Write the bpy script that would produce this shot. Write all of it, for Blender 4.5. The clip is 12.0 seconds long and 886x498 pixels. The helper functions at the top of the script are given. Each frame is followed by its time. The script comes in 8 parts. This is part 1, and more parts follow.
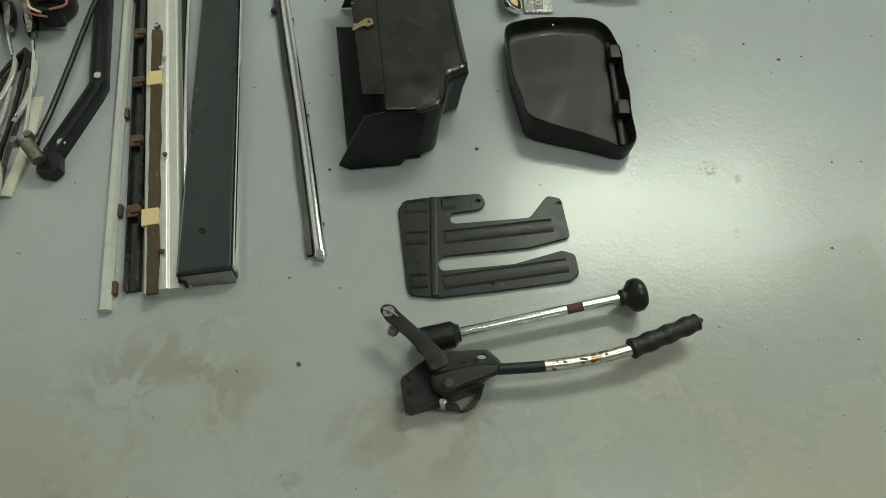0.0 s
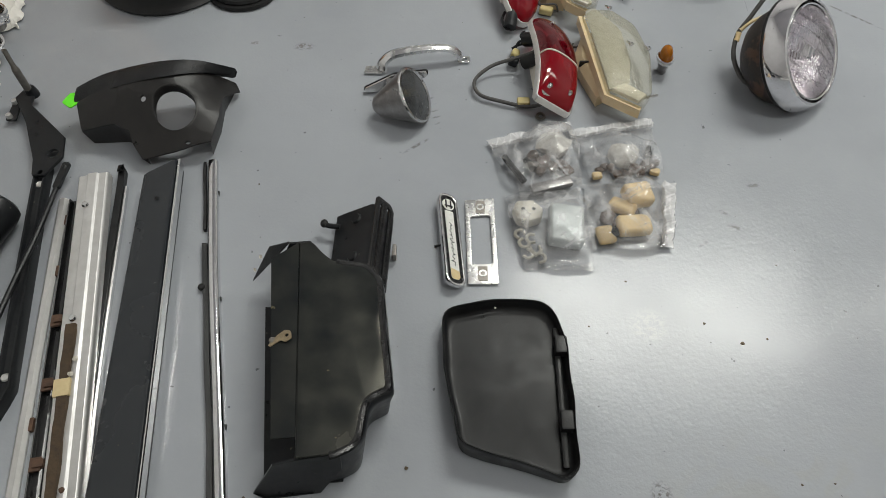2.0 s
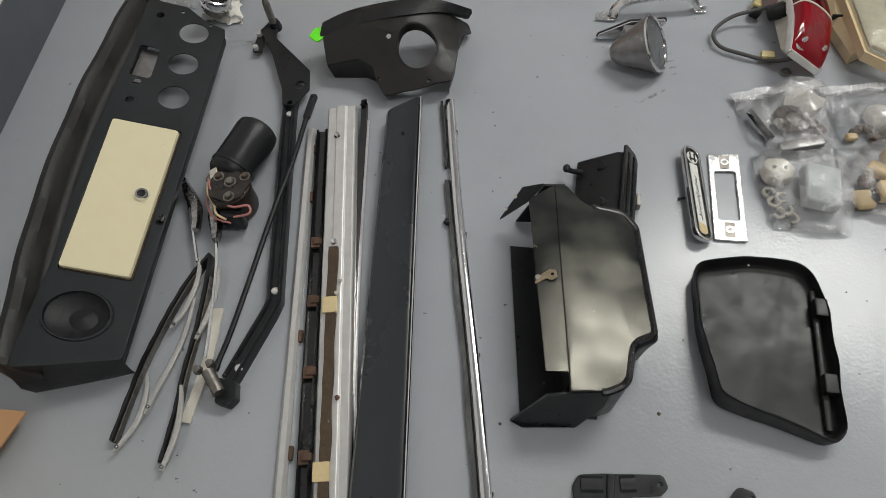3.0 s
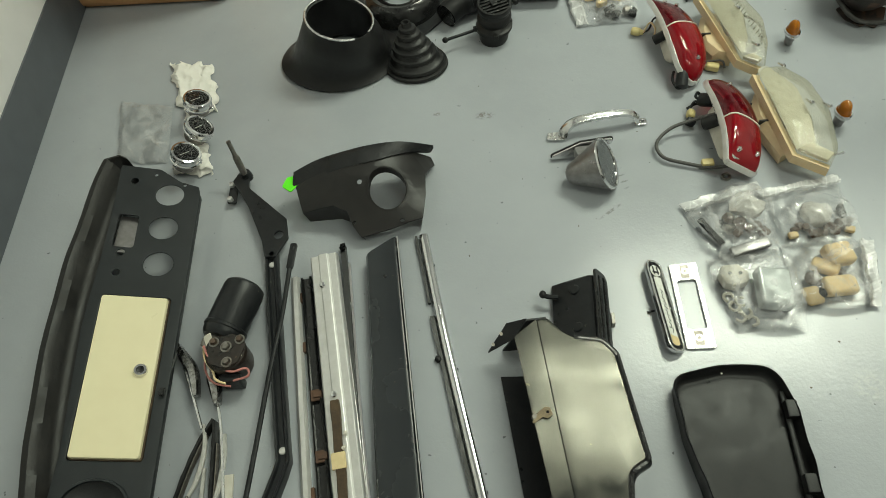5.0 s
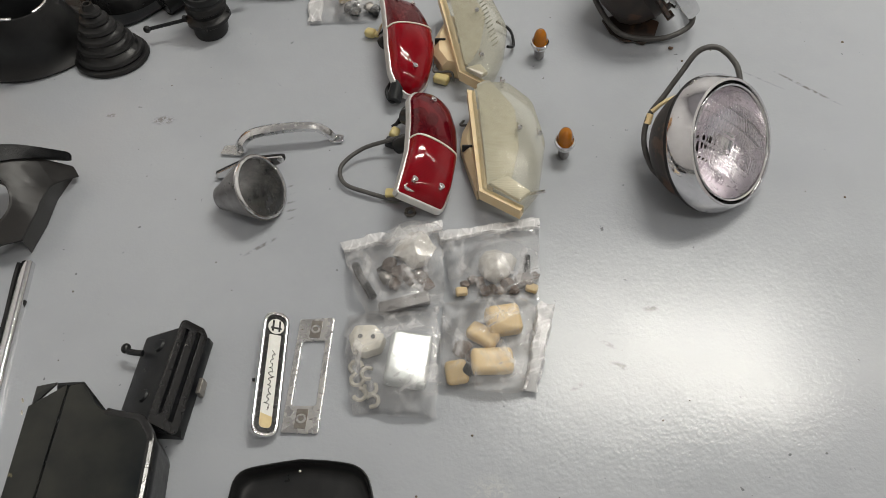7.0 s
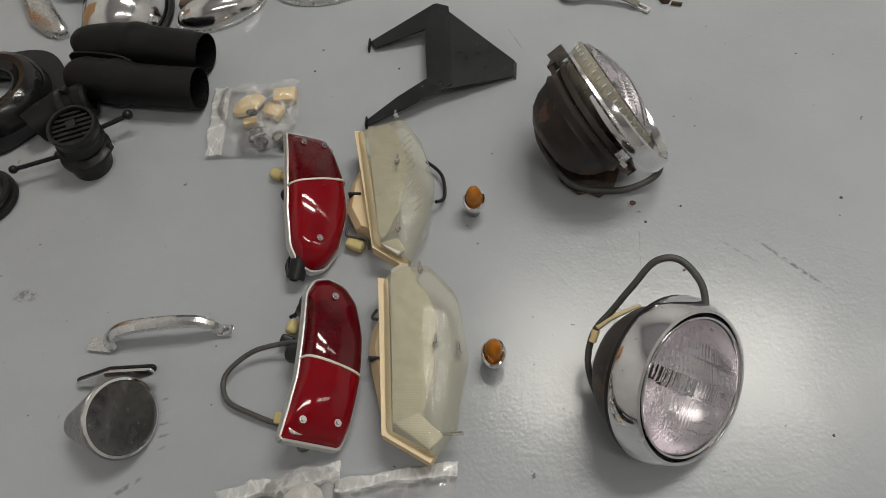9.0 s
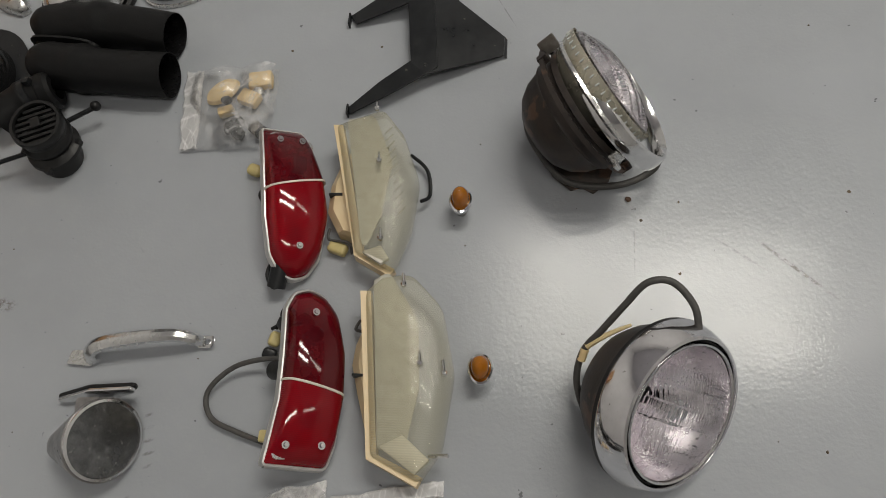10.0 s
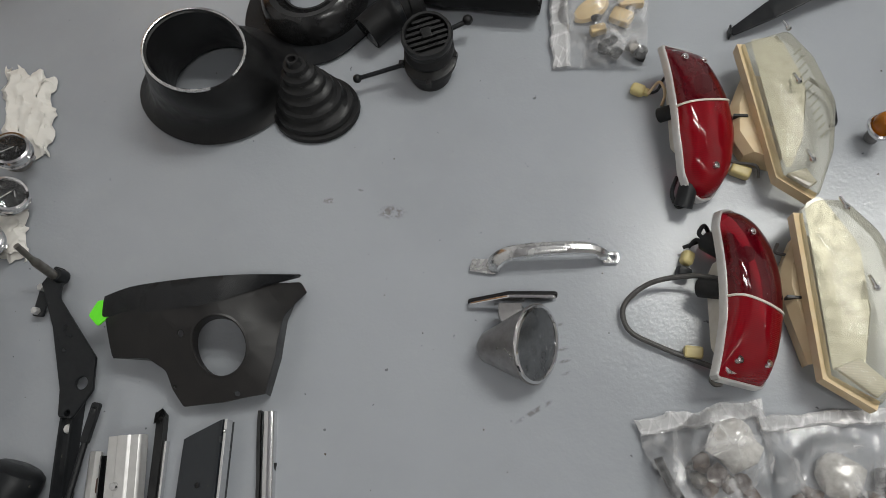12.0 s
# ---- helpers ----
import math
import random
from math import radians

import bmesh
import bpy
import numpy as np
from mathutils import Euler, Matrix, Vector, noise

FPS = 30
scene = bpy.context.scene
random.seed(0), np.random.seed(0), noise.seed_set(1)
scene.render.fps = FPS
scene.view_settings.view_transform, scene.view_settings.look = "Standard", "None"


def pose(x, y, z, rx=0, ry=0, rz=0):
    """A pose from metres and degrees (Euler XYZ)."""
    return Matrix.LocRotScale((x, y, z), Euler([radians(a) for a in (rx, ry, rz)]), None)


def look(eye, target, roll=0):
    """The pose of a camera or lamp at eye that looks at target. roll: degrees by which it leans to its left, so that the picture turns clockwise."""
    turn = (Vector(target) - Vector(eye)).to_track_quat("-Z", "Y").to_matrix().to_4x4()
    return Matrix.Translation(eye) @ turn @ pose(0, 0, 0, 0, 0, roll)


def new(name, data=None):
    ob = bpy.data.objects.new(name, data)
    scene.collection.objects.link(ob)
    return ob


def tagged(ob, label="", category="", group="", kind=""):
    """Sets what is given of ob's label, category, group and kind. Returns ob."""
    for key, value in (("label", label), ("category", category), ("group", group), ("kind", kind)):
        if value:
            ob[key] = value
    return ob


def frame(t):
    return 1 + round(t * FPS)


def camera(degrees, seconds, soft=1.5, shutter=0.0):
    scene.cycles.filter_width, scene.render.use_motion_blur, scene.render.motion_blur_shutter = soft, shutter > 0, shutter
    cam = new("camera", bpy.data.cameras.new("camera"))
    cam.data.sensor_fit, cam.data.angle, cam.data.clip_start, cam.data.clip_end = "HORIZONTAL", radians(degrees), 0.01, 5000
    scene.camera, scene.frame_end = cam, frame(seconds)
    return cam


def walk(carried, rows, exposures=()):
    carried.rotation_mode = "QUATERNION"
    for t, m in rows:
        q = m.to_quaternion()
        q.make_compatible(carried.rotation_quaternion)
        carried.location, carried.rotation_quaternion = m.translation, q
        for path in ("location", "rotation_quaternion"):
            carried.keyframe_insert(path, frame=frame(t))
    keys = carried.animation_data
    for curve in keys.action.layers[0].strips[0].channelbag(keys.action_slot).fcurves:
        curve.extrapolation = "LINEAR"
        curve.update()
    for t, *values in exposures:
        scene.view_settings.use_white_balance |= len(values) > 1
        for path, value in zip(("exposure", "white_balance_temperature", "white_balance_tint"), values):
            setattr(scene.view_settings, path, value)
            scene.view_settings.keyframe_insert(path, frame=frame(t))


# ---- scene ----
cam = camera(65.8, 12.0, 0.8)
PATH = [
    (0, (0.013, 0.1951, 0.747), (0.0112, 1.1379, -0.9456), 0.7),
    (0.5, (0.1246, 0.2632, 0.7257), (0.1525, 1.0668, -1.0377), 2.5),
    (1, (0.1275, 0.3504, 0.7528), (0.1554, 1.1501, -1.0125), 1.9),
    (1.4, (0.1062, 0.4326, 0.7887), (0.1481, 1.3729, -0.9049), 1.1),
    (1.5, (0.1145, 0.4695, 0.8245), (0.1455, 1.4329, -0.8565), 0.7),
    (2, (0.1236, 0.5287, 0.8546), (0.071, 1.5959, -0.7625), -2.2),
    (2.5, (0.0443, 0.5094, 0.8546), (-0.1971, 1.4853, -0.8022), -7.6),
    (3, (-0.0959, 0.4875, 0.871), (-0.3951, 1.4269, -0.7974), -10.4),
    (3.2, (-0.1434, 0.484, 0.8788), (-0.4625, 1.3845, -0.8071), -12.5),
    (4.8, (-0.1734, 0.5728, 1.0115), (-0.3909, 1.5684, -0.6366), -12.2),
    (5, (-0.1367, 0.581, 1.0047), (-0.317, 1.6313, -0.6143), -10.4),
    (5.5, (-0.0068, 0.5776, 0.9631), (-0.1665, 1.693, -0.6143), -10.4),
    (6, (0.2075, 0.5655, 0.8856), (0.0653, 1.6743, -0.6976), -7.9),
    (6.5, (0.3153, 0.6248, 0.8274), (0.1299, 1.6983, -0.7761), -8.4),
    (7, (0.3922, 0.7681, 0.7858), (0.2212, 1.8504, -0.8129), -6.3),
    (7.5, (0.4205, 0.8362, 0.7877), (0.2533, 1.9293, -0.8032), -5.5),
    (7.7, (0.4444, 0.8694, 0.7858), (0.2646, 1.9575, -0.8071), -6.3),
    (9.3, (0.4996, 1.216, 0.8245), (0.3101, 2.1373, -0.8701), -9.2),
    (9.5, (0.5051, 1.2422, 0.8332), (0.3112, 2.1228, -0.8827), -10.3),
    (10, (0.5163, 1.2811, 0.8236), (0.3159, 2.0511, -0.9437), -12.4),
    (10.5, (0.4795, 1.2807, 0.8119), (0.2593, 1.9981, -0.9737), -13.9),
    (11, (0.3414, 1.2452, 0.8303), (0.0739, 1.9399, -0.9582), -16.6),
    (11.5, (0.182, 1.2008, 0.8381), (-0.1442, 1.8677, -0.9514), -20.7),
    (12, (0.0755, 1.1909, 0.8526), (-0.2776, 1.8362, -0.9398), -22.3),
]
EXPOSURES = [
    (0, -0.32, 7250, -10), (0.5, -0.34, 7000, -11), (1, -0.35, 6900, 1), (1.5, -0.46, 6720, 6), (2, -0.38, 6740, 8), (2.5, -0.36, 6900, 12), (3, -0.36, 6720, 10),
    (5, -0.14, 7280, -9), (5.5, -0.17, 6820, 2), (6, -0.26, 6620, 7), (6.5, -0.25, 6620, 9), (7, -0.28, 7020, 11), (7.5, -0.32, 6980, 11),
    (9.5, -0.78, 7150, 10), (10, -0.80, 7150, 11), (10.5, -0.77, 7020, 12), (11, -0.72, 7020, 12), (11.5, -0.64, 7020, 12), (12, -0.52, 6640, 10),
]
walk(cam, [(t, look(eye, target, roll)) for t, eye, target, roll in PATH], EXPOSURES)

# ---- light ----
world = bpy.data.worlds.new("world")
scene.world = world
world.use_nodes = True
world.node_tree.nodes["Background"].inputs["Color"].default_value = (0.8, 0.9, 1.0, 1)
world.node_tree.nodes["Background"].inputs["Strength"].default_value = 0.02
CEILING = 3.4


# ---- materials ----
def material(name, base, rough=0.5, metal=0.0, second=None, scale=40.0, amount=0.5, bump=0.0, bump_scale=400.0,
             rough_spread=0.1, specular=0.5, coat=0.0, speckle=None, speckle_scale=90.0, speckle_at=0.68, sheen=None):
    """Base colour mixed with a second one at two scales, spread roughness, fine relief, optional specks."""
    m = bpy.data.materials.new(name)
    m.use_nodes = True
    t = m.node_tree
    n, l = t.nodes, t.links
    b = n["Principled BSDF"]
    at = n.new("ShaderNodeTexCoord")
    big, small = n.new("ShaderNodeTexNoise"), n.new("ShaderNodeTexNoise")
    big.inputs["Scale"].default_value, small.inputs["Scale"].default_value = scale * 0.25, scale * 2.5
    big.inputs["Detail"].default_value, small.inputs["Detail"].default_value = 5, 6
    for q in (big, small):
        l.new(at.outputs["Object"], q.inputs["Vector"])
    add = n.new("ShaderNodeMath")
    add.operation = "ADD"
    l.new(big.outputs["Fac"], add.inputs[0])
    l.new(small.outputs["Fac"], add.inputs[1])
    ramp = n.new("ShaderNodeMapRange")
    ramp.inputs["From Min"].default_value, ramp.inputs["From Max"].default_value = 0.72, 1.28
    ramp.inputs["To Max"].default_value = amount
    l.new(add.outputs[0], ramp.inputs["Value"])
    mix = n.new("ShaderNodeMix")
    mix.data_type = "RGBA"
    second = second or tuple(c * 0.6 for c in base)
    mix.inputs[6].default_value, mix.inputs[7].default_value = (*base, 1), (*second, 1)
    l.new(ramp.outputs[0], mix.inputs[0])
    colour = mix.outputs[2]
    if speckle:
        spot = n.new("ShaderNodeTexNoise")
        spot.inputs["Scale"].default_value, spot.inputs["Detail"].default_value = speckle_scale, 3
        l.new(at.outputs["Object"], spot.inputs["Vector"])
        cut = n.new("ShaderNodeMapRange")
        cut.inputs["From Min"].default_value, cut.inputs["From Max"].default_value = speckle_at, speckle_at + 0.05
        l.new(spot.outputs["Fac"], cut.inputs["Value"])
        over = n.new("ShaderNodeMix")
        over.data_type = "RGBA"
        over.inputs[7].default_value = (*speckle, 1)
        l.new(colour, over.inputs[6])
        l.new(cut.outputs[0], over.inputs[0])
        colour = over.outputs[2]
    l.new(colour, b.inputs["Base Color"])
    r = n.new("ShaderNodeMapRange")
    r.inputs["From Min"].default_value, r.inputs["From Max"].default_value = 0.7, 1.3
    r.inputs["To Min"].default_value, r.inputs["To Max"].default_value = max(0.02, rough - rough_spread), min(1, rough + rough_spread)
    l.new(add.outputs[0], r.inputs["Value"])
    l.new(r.outputs[0], b.inputs["Roughness"])
    b.inputs["Metallic"].default_value = metal
    b.inputs["Specular IOR Level"].default_value = specular
    b.inputs["Coat Weight"].default_value = coat
    if sheen:
        b.inputs["Specular Tint"].default_value = (*sheen, 1)
    if bump:
        grain = n.new("ShaderNodeTexNoise")
        grain.inputs["Scale"].default_value, grain.inputs["Detail"].default_value = bump_scale, 3
        l.new(at.outputs["Object"], grain.inputs["Vector"])
        bm_ = n.new("ShaderNodeBump")
        bm_.inputs["Strength"].default_value, bm_.inputs["Distance"].default_value = bump, 0.001
        l.new(grain.outputs["Fac"], bm_.inputs["Height"])
        l.new(bm_.outputs[0], b.inputs["Normal"])
    return m


def clear_material(name, tint, body, see_through, rough=0.15, bump=0.0, bump_scale=120.0, shine=1.0, reeds=0.0, creases=0.0, reed_relief=0.10):
    """Thin clear plastic or glass: a share passes straight through, the rest is a hazy body; gloss lies over both."""
    m = bpy.data.materials.new(name)
    m.use_nodes = True
    n, l = m.node_tree.nodes, m.node_tree.links
    b = n["Principled BSDF"]
    b.inputs["Base Color"].default_value, b.inputs["Roughness"].default_value = (*body, 1), 0.5
    b.inputs["Specular IOR Level"].default_value = 0.0
    clear, mix = n.new("ShaderNodeBsdfTransparent"), n.new("ShaderNodeMixShader")
    clear.inputs["Color"].default_value = (*tint, 1)
    mix.inputs[0].default_value = see_through
    l.new(b.outputs[0], mix.inputs[1])
    l.new(clear.outputs[0], mix.inputs[2])
    gloss, edge, share, top = n.new("ShaderNodeBsdfGlossy"), n.new("ShaderNodeFresnel"), n.new("ShaderNodeMath"), n.new("ShaderNodeMixShader")
    gloss.inputs["Roughness"].default_value = rough
    edge.inputs["IOR"].default_value = 1.5
    share.operation, share.use_clamp = "MULTIPLY", True
    share.inputs[1].default_value = shine
    l.new(edge.outputs[0], share.inputs[0])
    l.new(share.outputs[0], top.inputs[0])
    l.new(mix.outputs[0], top.inputs[1])
    l.new(gloss.outputs[0], top.inputs[2])
    l.new(top.outputs[0], n["Material Output"].inputs["Surface"])
    at = n.new("ShaderNodeTexCoord")
    normal = None
    if bump:
        grain, relief = n.new("ShaderNodeTexNoise"), n.new("ShaderNodeBump")
        grain.inputs["Scale"].default_value, grain.inputs["Detail"].default_value = bump_scale, 4
        grain.inputs["Distortion"].default_value = 1.2
        l.new(at.outputs["Object"], grain.inputs["Vector"])
        relief.inputs["Strength"].default_value, relief.inputs["Distance"].default_value = bump, 0.004
        l.new(grain.outputs["Fac"], relief.inputs["Height"])
        normal = relief.outputs[0]
    if reeds:
        # fine moulded reeds across the part; their reflections are painted as uneven cloudy bands
        wave, cloud, both, part_clear, fine = n.new("ShaderNodeTexWave"), n.new("ShaderNodeTexNoise"), n.new("ShaderNodeMath"), n.new("ShaderNodeMapRange"), n.new("ShaderNodeBump")
        wave.bands_direction = "Y"
        wave.inputs["Scale"].default_value, wave.inputs["Distortion"].default_value = reeds, 0.6
        cloud.inputs["Scale"].default_value, cloud.inputs["Detail"].default_value = 34, 5
        for q in (wave, cloud):
            l.new(at.outputs["Object"], q.inputs["Vector"])
        both.operation = "MULTIPLY"
        l.new(wave.outputs["Fac"], both.inputs[0])
        l.new(cloud.outputs["Fac"], both.inputs[1])
        for key, value in (("From Min", 0.0), ("From Max", 0.65), ("To Min", see_through + 0.05), ("To Max", see_through - 0.09)):
            part_clear.inputs[key].default_value = value
        l.new(both.outputs[0], part_clear.inputs["Value"])
        l.new(part_clear.outputs[0], mix.inputs[0])
        fine.inputs["Strength"].default_value, fine.inputs["Distance"].default_value = reed_relief, 0.0012
        l.new(wave.outputs["Fac"], fine.inputs["Height"])
        if normal:
            l.new(normal, fine.inputs["Normal"])
        normal = fine.outputs[0]
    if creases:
        # white streaks in the film's body stand in for haze and glints on folds
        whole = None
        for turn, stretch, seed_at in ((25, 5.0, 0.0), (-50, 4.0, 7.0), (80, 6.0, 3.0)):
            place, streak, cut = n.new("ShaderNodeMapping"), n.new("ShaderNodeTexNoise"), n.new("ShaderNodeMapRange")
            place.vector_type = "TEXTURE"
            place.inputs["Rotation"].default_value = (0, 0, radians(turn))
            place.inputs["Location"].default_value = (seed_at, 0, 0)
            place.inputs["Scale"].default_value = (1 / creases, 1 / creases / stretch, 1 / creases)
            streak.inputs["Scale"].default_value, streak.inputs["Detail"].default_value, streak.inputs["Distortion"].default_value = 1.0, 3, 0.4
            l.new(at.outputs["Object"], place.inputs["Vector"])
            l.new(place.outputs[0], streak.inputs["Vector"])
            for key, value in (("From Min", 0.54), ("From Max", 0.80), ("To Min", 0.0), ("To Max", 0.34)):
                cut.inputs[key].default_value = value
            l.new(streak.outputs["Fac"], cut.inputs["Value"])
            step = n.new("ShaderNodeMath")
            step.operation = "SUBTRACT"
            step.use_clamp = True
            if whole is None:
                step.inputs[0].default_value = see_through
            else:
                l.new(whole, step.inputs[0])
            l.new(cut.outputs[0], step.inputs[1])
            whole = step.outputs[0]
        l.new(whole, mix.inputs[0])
    if normal:
        for q in (b, gloss, edge):
            l.new(normal, q.inputs["Normal"])
    return m


def cast_glass(name, tint, ior, rough):
    """Thick clear glass that bends what is seen through it."""
    m = bpy.data.materials.new(name)
    m.use_nodes = True
    b = m.node_tree.nodes["Principled BSDF"]
    b.inputs["Base Color"].default_value, b.inputs["Roughness"].default_value = (*tint, 1), rough
    b.inputs["Transmission Weight"].default_value, b.inputs["IOR"].default_value = 1.0, ior
    return m


def floor_material():
    """Grey floor paint: fine orange peel, brown dirt towards the near end, scuffs and pale wear."""
    m = bpy.data.materials.new("floor_paint")
    m.use_nodes = True
    n, l = m.node_tree.nodes, m.node_tree.links
    b = n["Principled BSDF"]
    at = n.new("ShaderNodeTexCoord")

    def noise_at(scale, detail=5, rough=0.55, distortion=0.0):
        q = n.new("ShaderNodeTexNoise")
        q.inputs["Scale"].default_value, q.inputs["Detail"].default_value = scale, detail
        q.inputs["Roughness"].default_value, q.inputs["Distortion"].default_value = rough, distortion
        l.new(at.outputs["Object"], q.inputs["Vector"])
        return q.outputs["Fac"]

    def span(v, lo, hi, a=0.0, z=1.0):
        q = n.new("ShaderNodeMapRange")
        q.interpolation_type = "SMOOTHSTEP"
        for key, value in (("From Min", lo), ("From Max", hi), ("To Min", a), ("To Max", z)):
            q.inputs[key].default_value = value
        l.new(v, q.inputs["Value"])
        return q.outputs[0]

    def times(a, c, op="MULTIPLY"):
        q = n.new("ShaderNodeMath")
        q.operation = op
        l.new(a, q.inputs[0])
        if isinstance(c, float):
            q.inputs[1].default_value = c
        else:
            l.new(c, q.inputs[1])
        return q.outputs[0]

    def over(under, colour, fac):
        q = n.new("ShaderNodeMix")
        q.data_type = "RGBA"
        if isinstance(under, tuple):
            q.inputs[6].default_value = (*under, 1)
        else:
            l.new(under, q.inputs[6])
        q.inputs[7].default_value = (*colour, 1)
        l.new(fac, q.inputs[0])
        return q.outputs[2]

    def spot(x, y, rx, ry, turn=0.0):
        """A soft patch with a ragged edge round (x, y), its long side turned."""
        c, s = math.cos(radians(turn)), math.sin(radians(turn))
        spun, mp = n.new("ShaderNodeMapping"), n.new("ShaderNodeMapping")
        spun.inputs["Location"].default_value = (-(c * x + s * y), -(c * y - s * x), 0)
        spun.inputs["Rotation"].default_value = (0, 0, radians(-turn))
        mp.inputs["Scale"].default_value = (1 / rx, 1 / ry, 0)
        l.new(at.outputs["Object"], spun.inputs["Vector"])
        l.new(spun.outputs[0], mp.inputs["Vector"])
        d = n.new("ShaderNodeVectorMath")
        d.operation = "LENGTH"
        l.new(mp.outputs[0], d.inputs[0])
        return span(d.outputs["Value"], 0.3, 1.0, 1.0, 0.0)

    colour = over(FLOOR_PAINT, tuple(c * 0.88 for c in FLOOR_PAINT), span(noise_at(2.2), 0.35, 0.7))
    colour = over(colour, tuple(c * 1.07 for c in FLOOR_PAINT), times(span(noise_at(9, 6), 0.4, 0.75), 0.12))
    colour = over(colour, (0.45, 0.455, 0.45), times(span(noise_at(60, 4), 0.5, 0.8), 0.10))
    # trodden brown dirt at the near end
    sep = n.new("ShaderNodeSeparateXYZ")
    l.new(at.outputs["Object"], sep.inputs[0])
    near = times(span(sep.outputs["Y"], 0.25, 0.68, 1.0, 0.0), span(sep.outputs["Y"], -0.7, -0.1, 0.3, 1.0))
    ragged_line = times(times(sep.outputs["Y"], times(sep.outputs["X"], -0.236), "ADD"), times(noise_at(30, 4), 0.006), "ADD")
    slant = times(sep.outputs["X"], times(sep.outputs["Y"], 0.20), "ADD")
    band = times(times(span(ragged_line, 0.512, 0.519, 1.0, 0.0), span(sep.outputs["X"], 0.15, 0.30)), span(slant, 0.672, 0.682, 1.0, 0.0))
    colour = over(colour, (0.345, 0.345, 0.315), times(times(band, span(noise_at(3, 5), 0.25, 0.55, 0.4, 1.0)), 0.5))
    dirt = times(times(near, span(noise_at(5, 8, 0.62), 0.36, 0.62)), 0.65)
    colour = over(colour, (0.41, 0.415, 0.345), times(times(span(sep.outputs["Y"], 0.45, 0.80, 1.0, 0.0), span(noise_at(2.6, 5), 0.35, 0.6)), 0.30))
    colour = over(colour, (0.335, 0.310, 0.255), dirt)
    colour = over(colour, (0.19, 0.172, 0.145), times(times(near, span(noise_at(11, 8, 0.7), 0.56, 0.72)), 0.5))
    # scuffs
    for x, y, rx, ry, c, f in ((-0.172, 1.546, 0.026, 0.013, (0.13, 0.11, 0.09), 0.7),
                               (-0.266, 1.557, 0.014, 0.006, (0.16, 0.14, 0.12), 0.6),
                               (0.383, 0.967, 0.036, 0.034, (0.47, 0.475, 0.47), 0.55),
                               (0.365, 0.74, 0.016, 0.02, (0.12, 0.11, 0.10), 0.9),
                               (0.56, 0.70, 0.30, 0.16, (0.38, 0.37, 0.31), 0.22),
                               (-0.3, 0.43, 0.16, 0.10, (0.24, 0.21, 0.16), 0.5),
                               (0.0, 0.38, 0.16, 0.07, (0.27, 0.23, 0.17), 0.5)):
        ragged = span(noise_at(140 if rx < 0.06 else 14, 3, 0.6, 1.0), 0.44, 0.58)
        colour = over(colour, c, times(times(spot(x, y, rx, ry), ragged), f))
    for x, y, rx, ry, turn, f in ((0.862, 1.624, 0.072, 0.0035, -42, 0.95), (0.80, 1.64, 0.05, 0.0025, -36, 0.4), (0.050, 1.300, 0.036, 0.0042, 38, 0.75), (0.021, 1.283, 0.004, 0.003, 0, 1.0),
                                  (0.069, 1.409, 0.009, 0.0026, 22, 0.6), (0.073, 1.394, 0.009, 0.0026, 22, 0.6), (0.077, 1.379, 0.010, 0.0030, 22, 0.7), (0.080, 1.364, 0.010, 0.0030, 22, 0.7), (0.083, 1.349, 0.009, 0.0026, 22, 0.6),
                                  (-0.221, 1.576, 0.008, 0.0025, -15, 0.7), (0.670, 1.650, 0.060, 0.0012, 88, 0.4), (0.498, 2.042, 0.045, 0.0013, -63, 0.6), (0.582, 1.214, 0.013, 0.006, 10, 0.75), (0.523, 1.162, 0.016, 0.004, -28, 0.6), (0.539, 1.132, 0.018, 0.005, -20, 0.7), (0.483, 1.103, 0.012, 0.005, 30, 0.5), (0.400, 0.725, 0.012, 0.010, 60, 0.8), (0.385, 0.640, 0.010, 0.006, 80, 0.6)):
        colour = over(colour, (0.16, 0.155, 0.15), times(times(spot(x, y, rx, ry, turn), span(noise_at(90, 3), 0.38, 0.55)), f))
    # fine black grit
    colour = over(colour, (0.05, 0.05, 0.05), times(span(noise_at(75, 2), 0.735, 0.765), 0.65))
    l.new(colour, b.inputs["Base Color"])
    rough = times(span(noise_at(3.5, 6), 0.3, 0.7, 0.17, 0.26), times(dirt, 0.28), "ADD")
    l.new(rough, b.inputs["Roughness"])
    b.inputs["Specular IOR Level"].default_value = 0.5
    bump = n.new("ShaderNodeBump")
    bump.inputs["Strength"].default_value, bump.inputs["Distance"].default_value = 0.19, 0.001
    l.new(times(times(noise_at(210, 2), noise_at(70, 2), "ADD"), times(noise_at(18, 2), 0.45), "ADD"), bump.inputs["Height"])
    l.new(bump.outputs[0], b.inputs["Normal"])
    return m


FLOOR_PAINT = (0.386, 0.406, 0.438)
M_FLOOR = floor_material()
M_WALL = material("wall_paint", (0.72, 0.71, 0.71), 0.6, scale=6, amount=0.15, bump=0.15, bump_scale=120)
M_WALL_GREY = material("grey_band_paint", (0.10, 0.11, 0.125), 0.4, scale=8, amount=0.25, bump=0.15, bump_scale=120)
M_CEILING = material("ceiling_paint", (0.62, 0.60, 0.63), 0.8, scale=5, amount=0.15)
M_BLACK = material("satin_black_paint", (0.0085, 0.0095, 0.0115), 0.36, second=(0.021, 0.0225, 0.0245), scale=35, amount=0.6, specular=0.32, bump=0.12, bump_scale=700, speckle=(0.09, 0.085, 0.07), speckle_at=0.72)
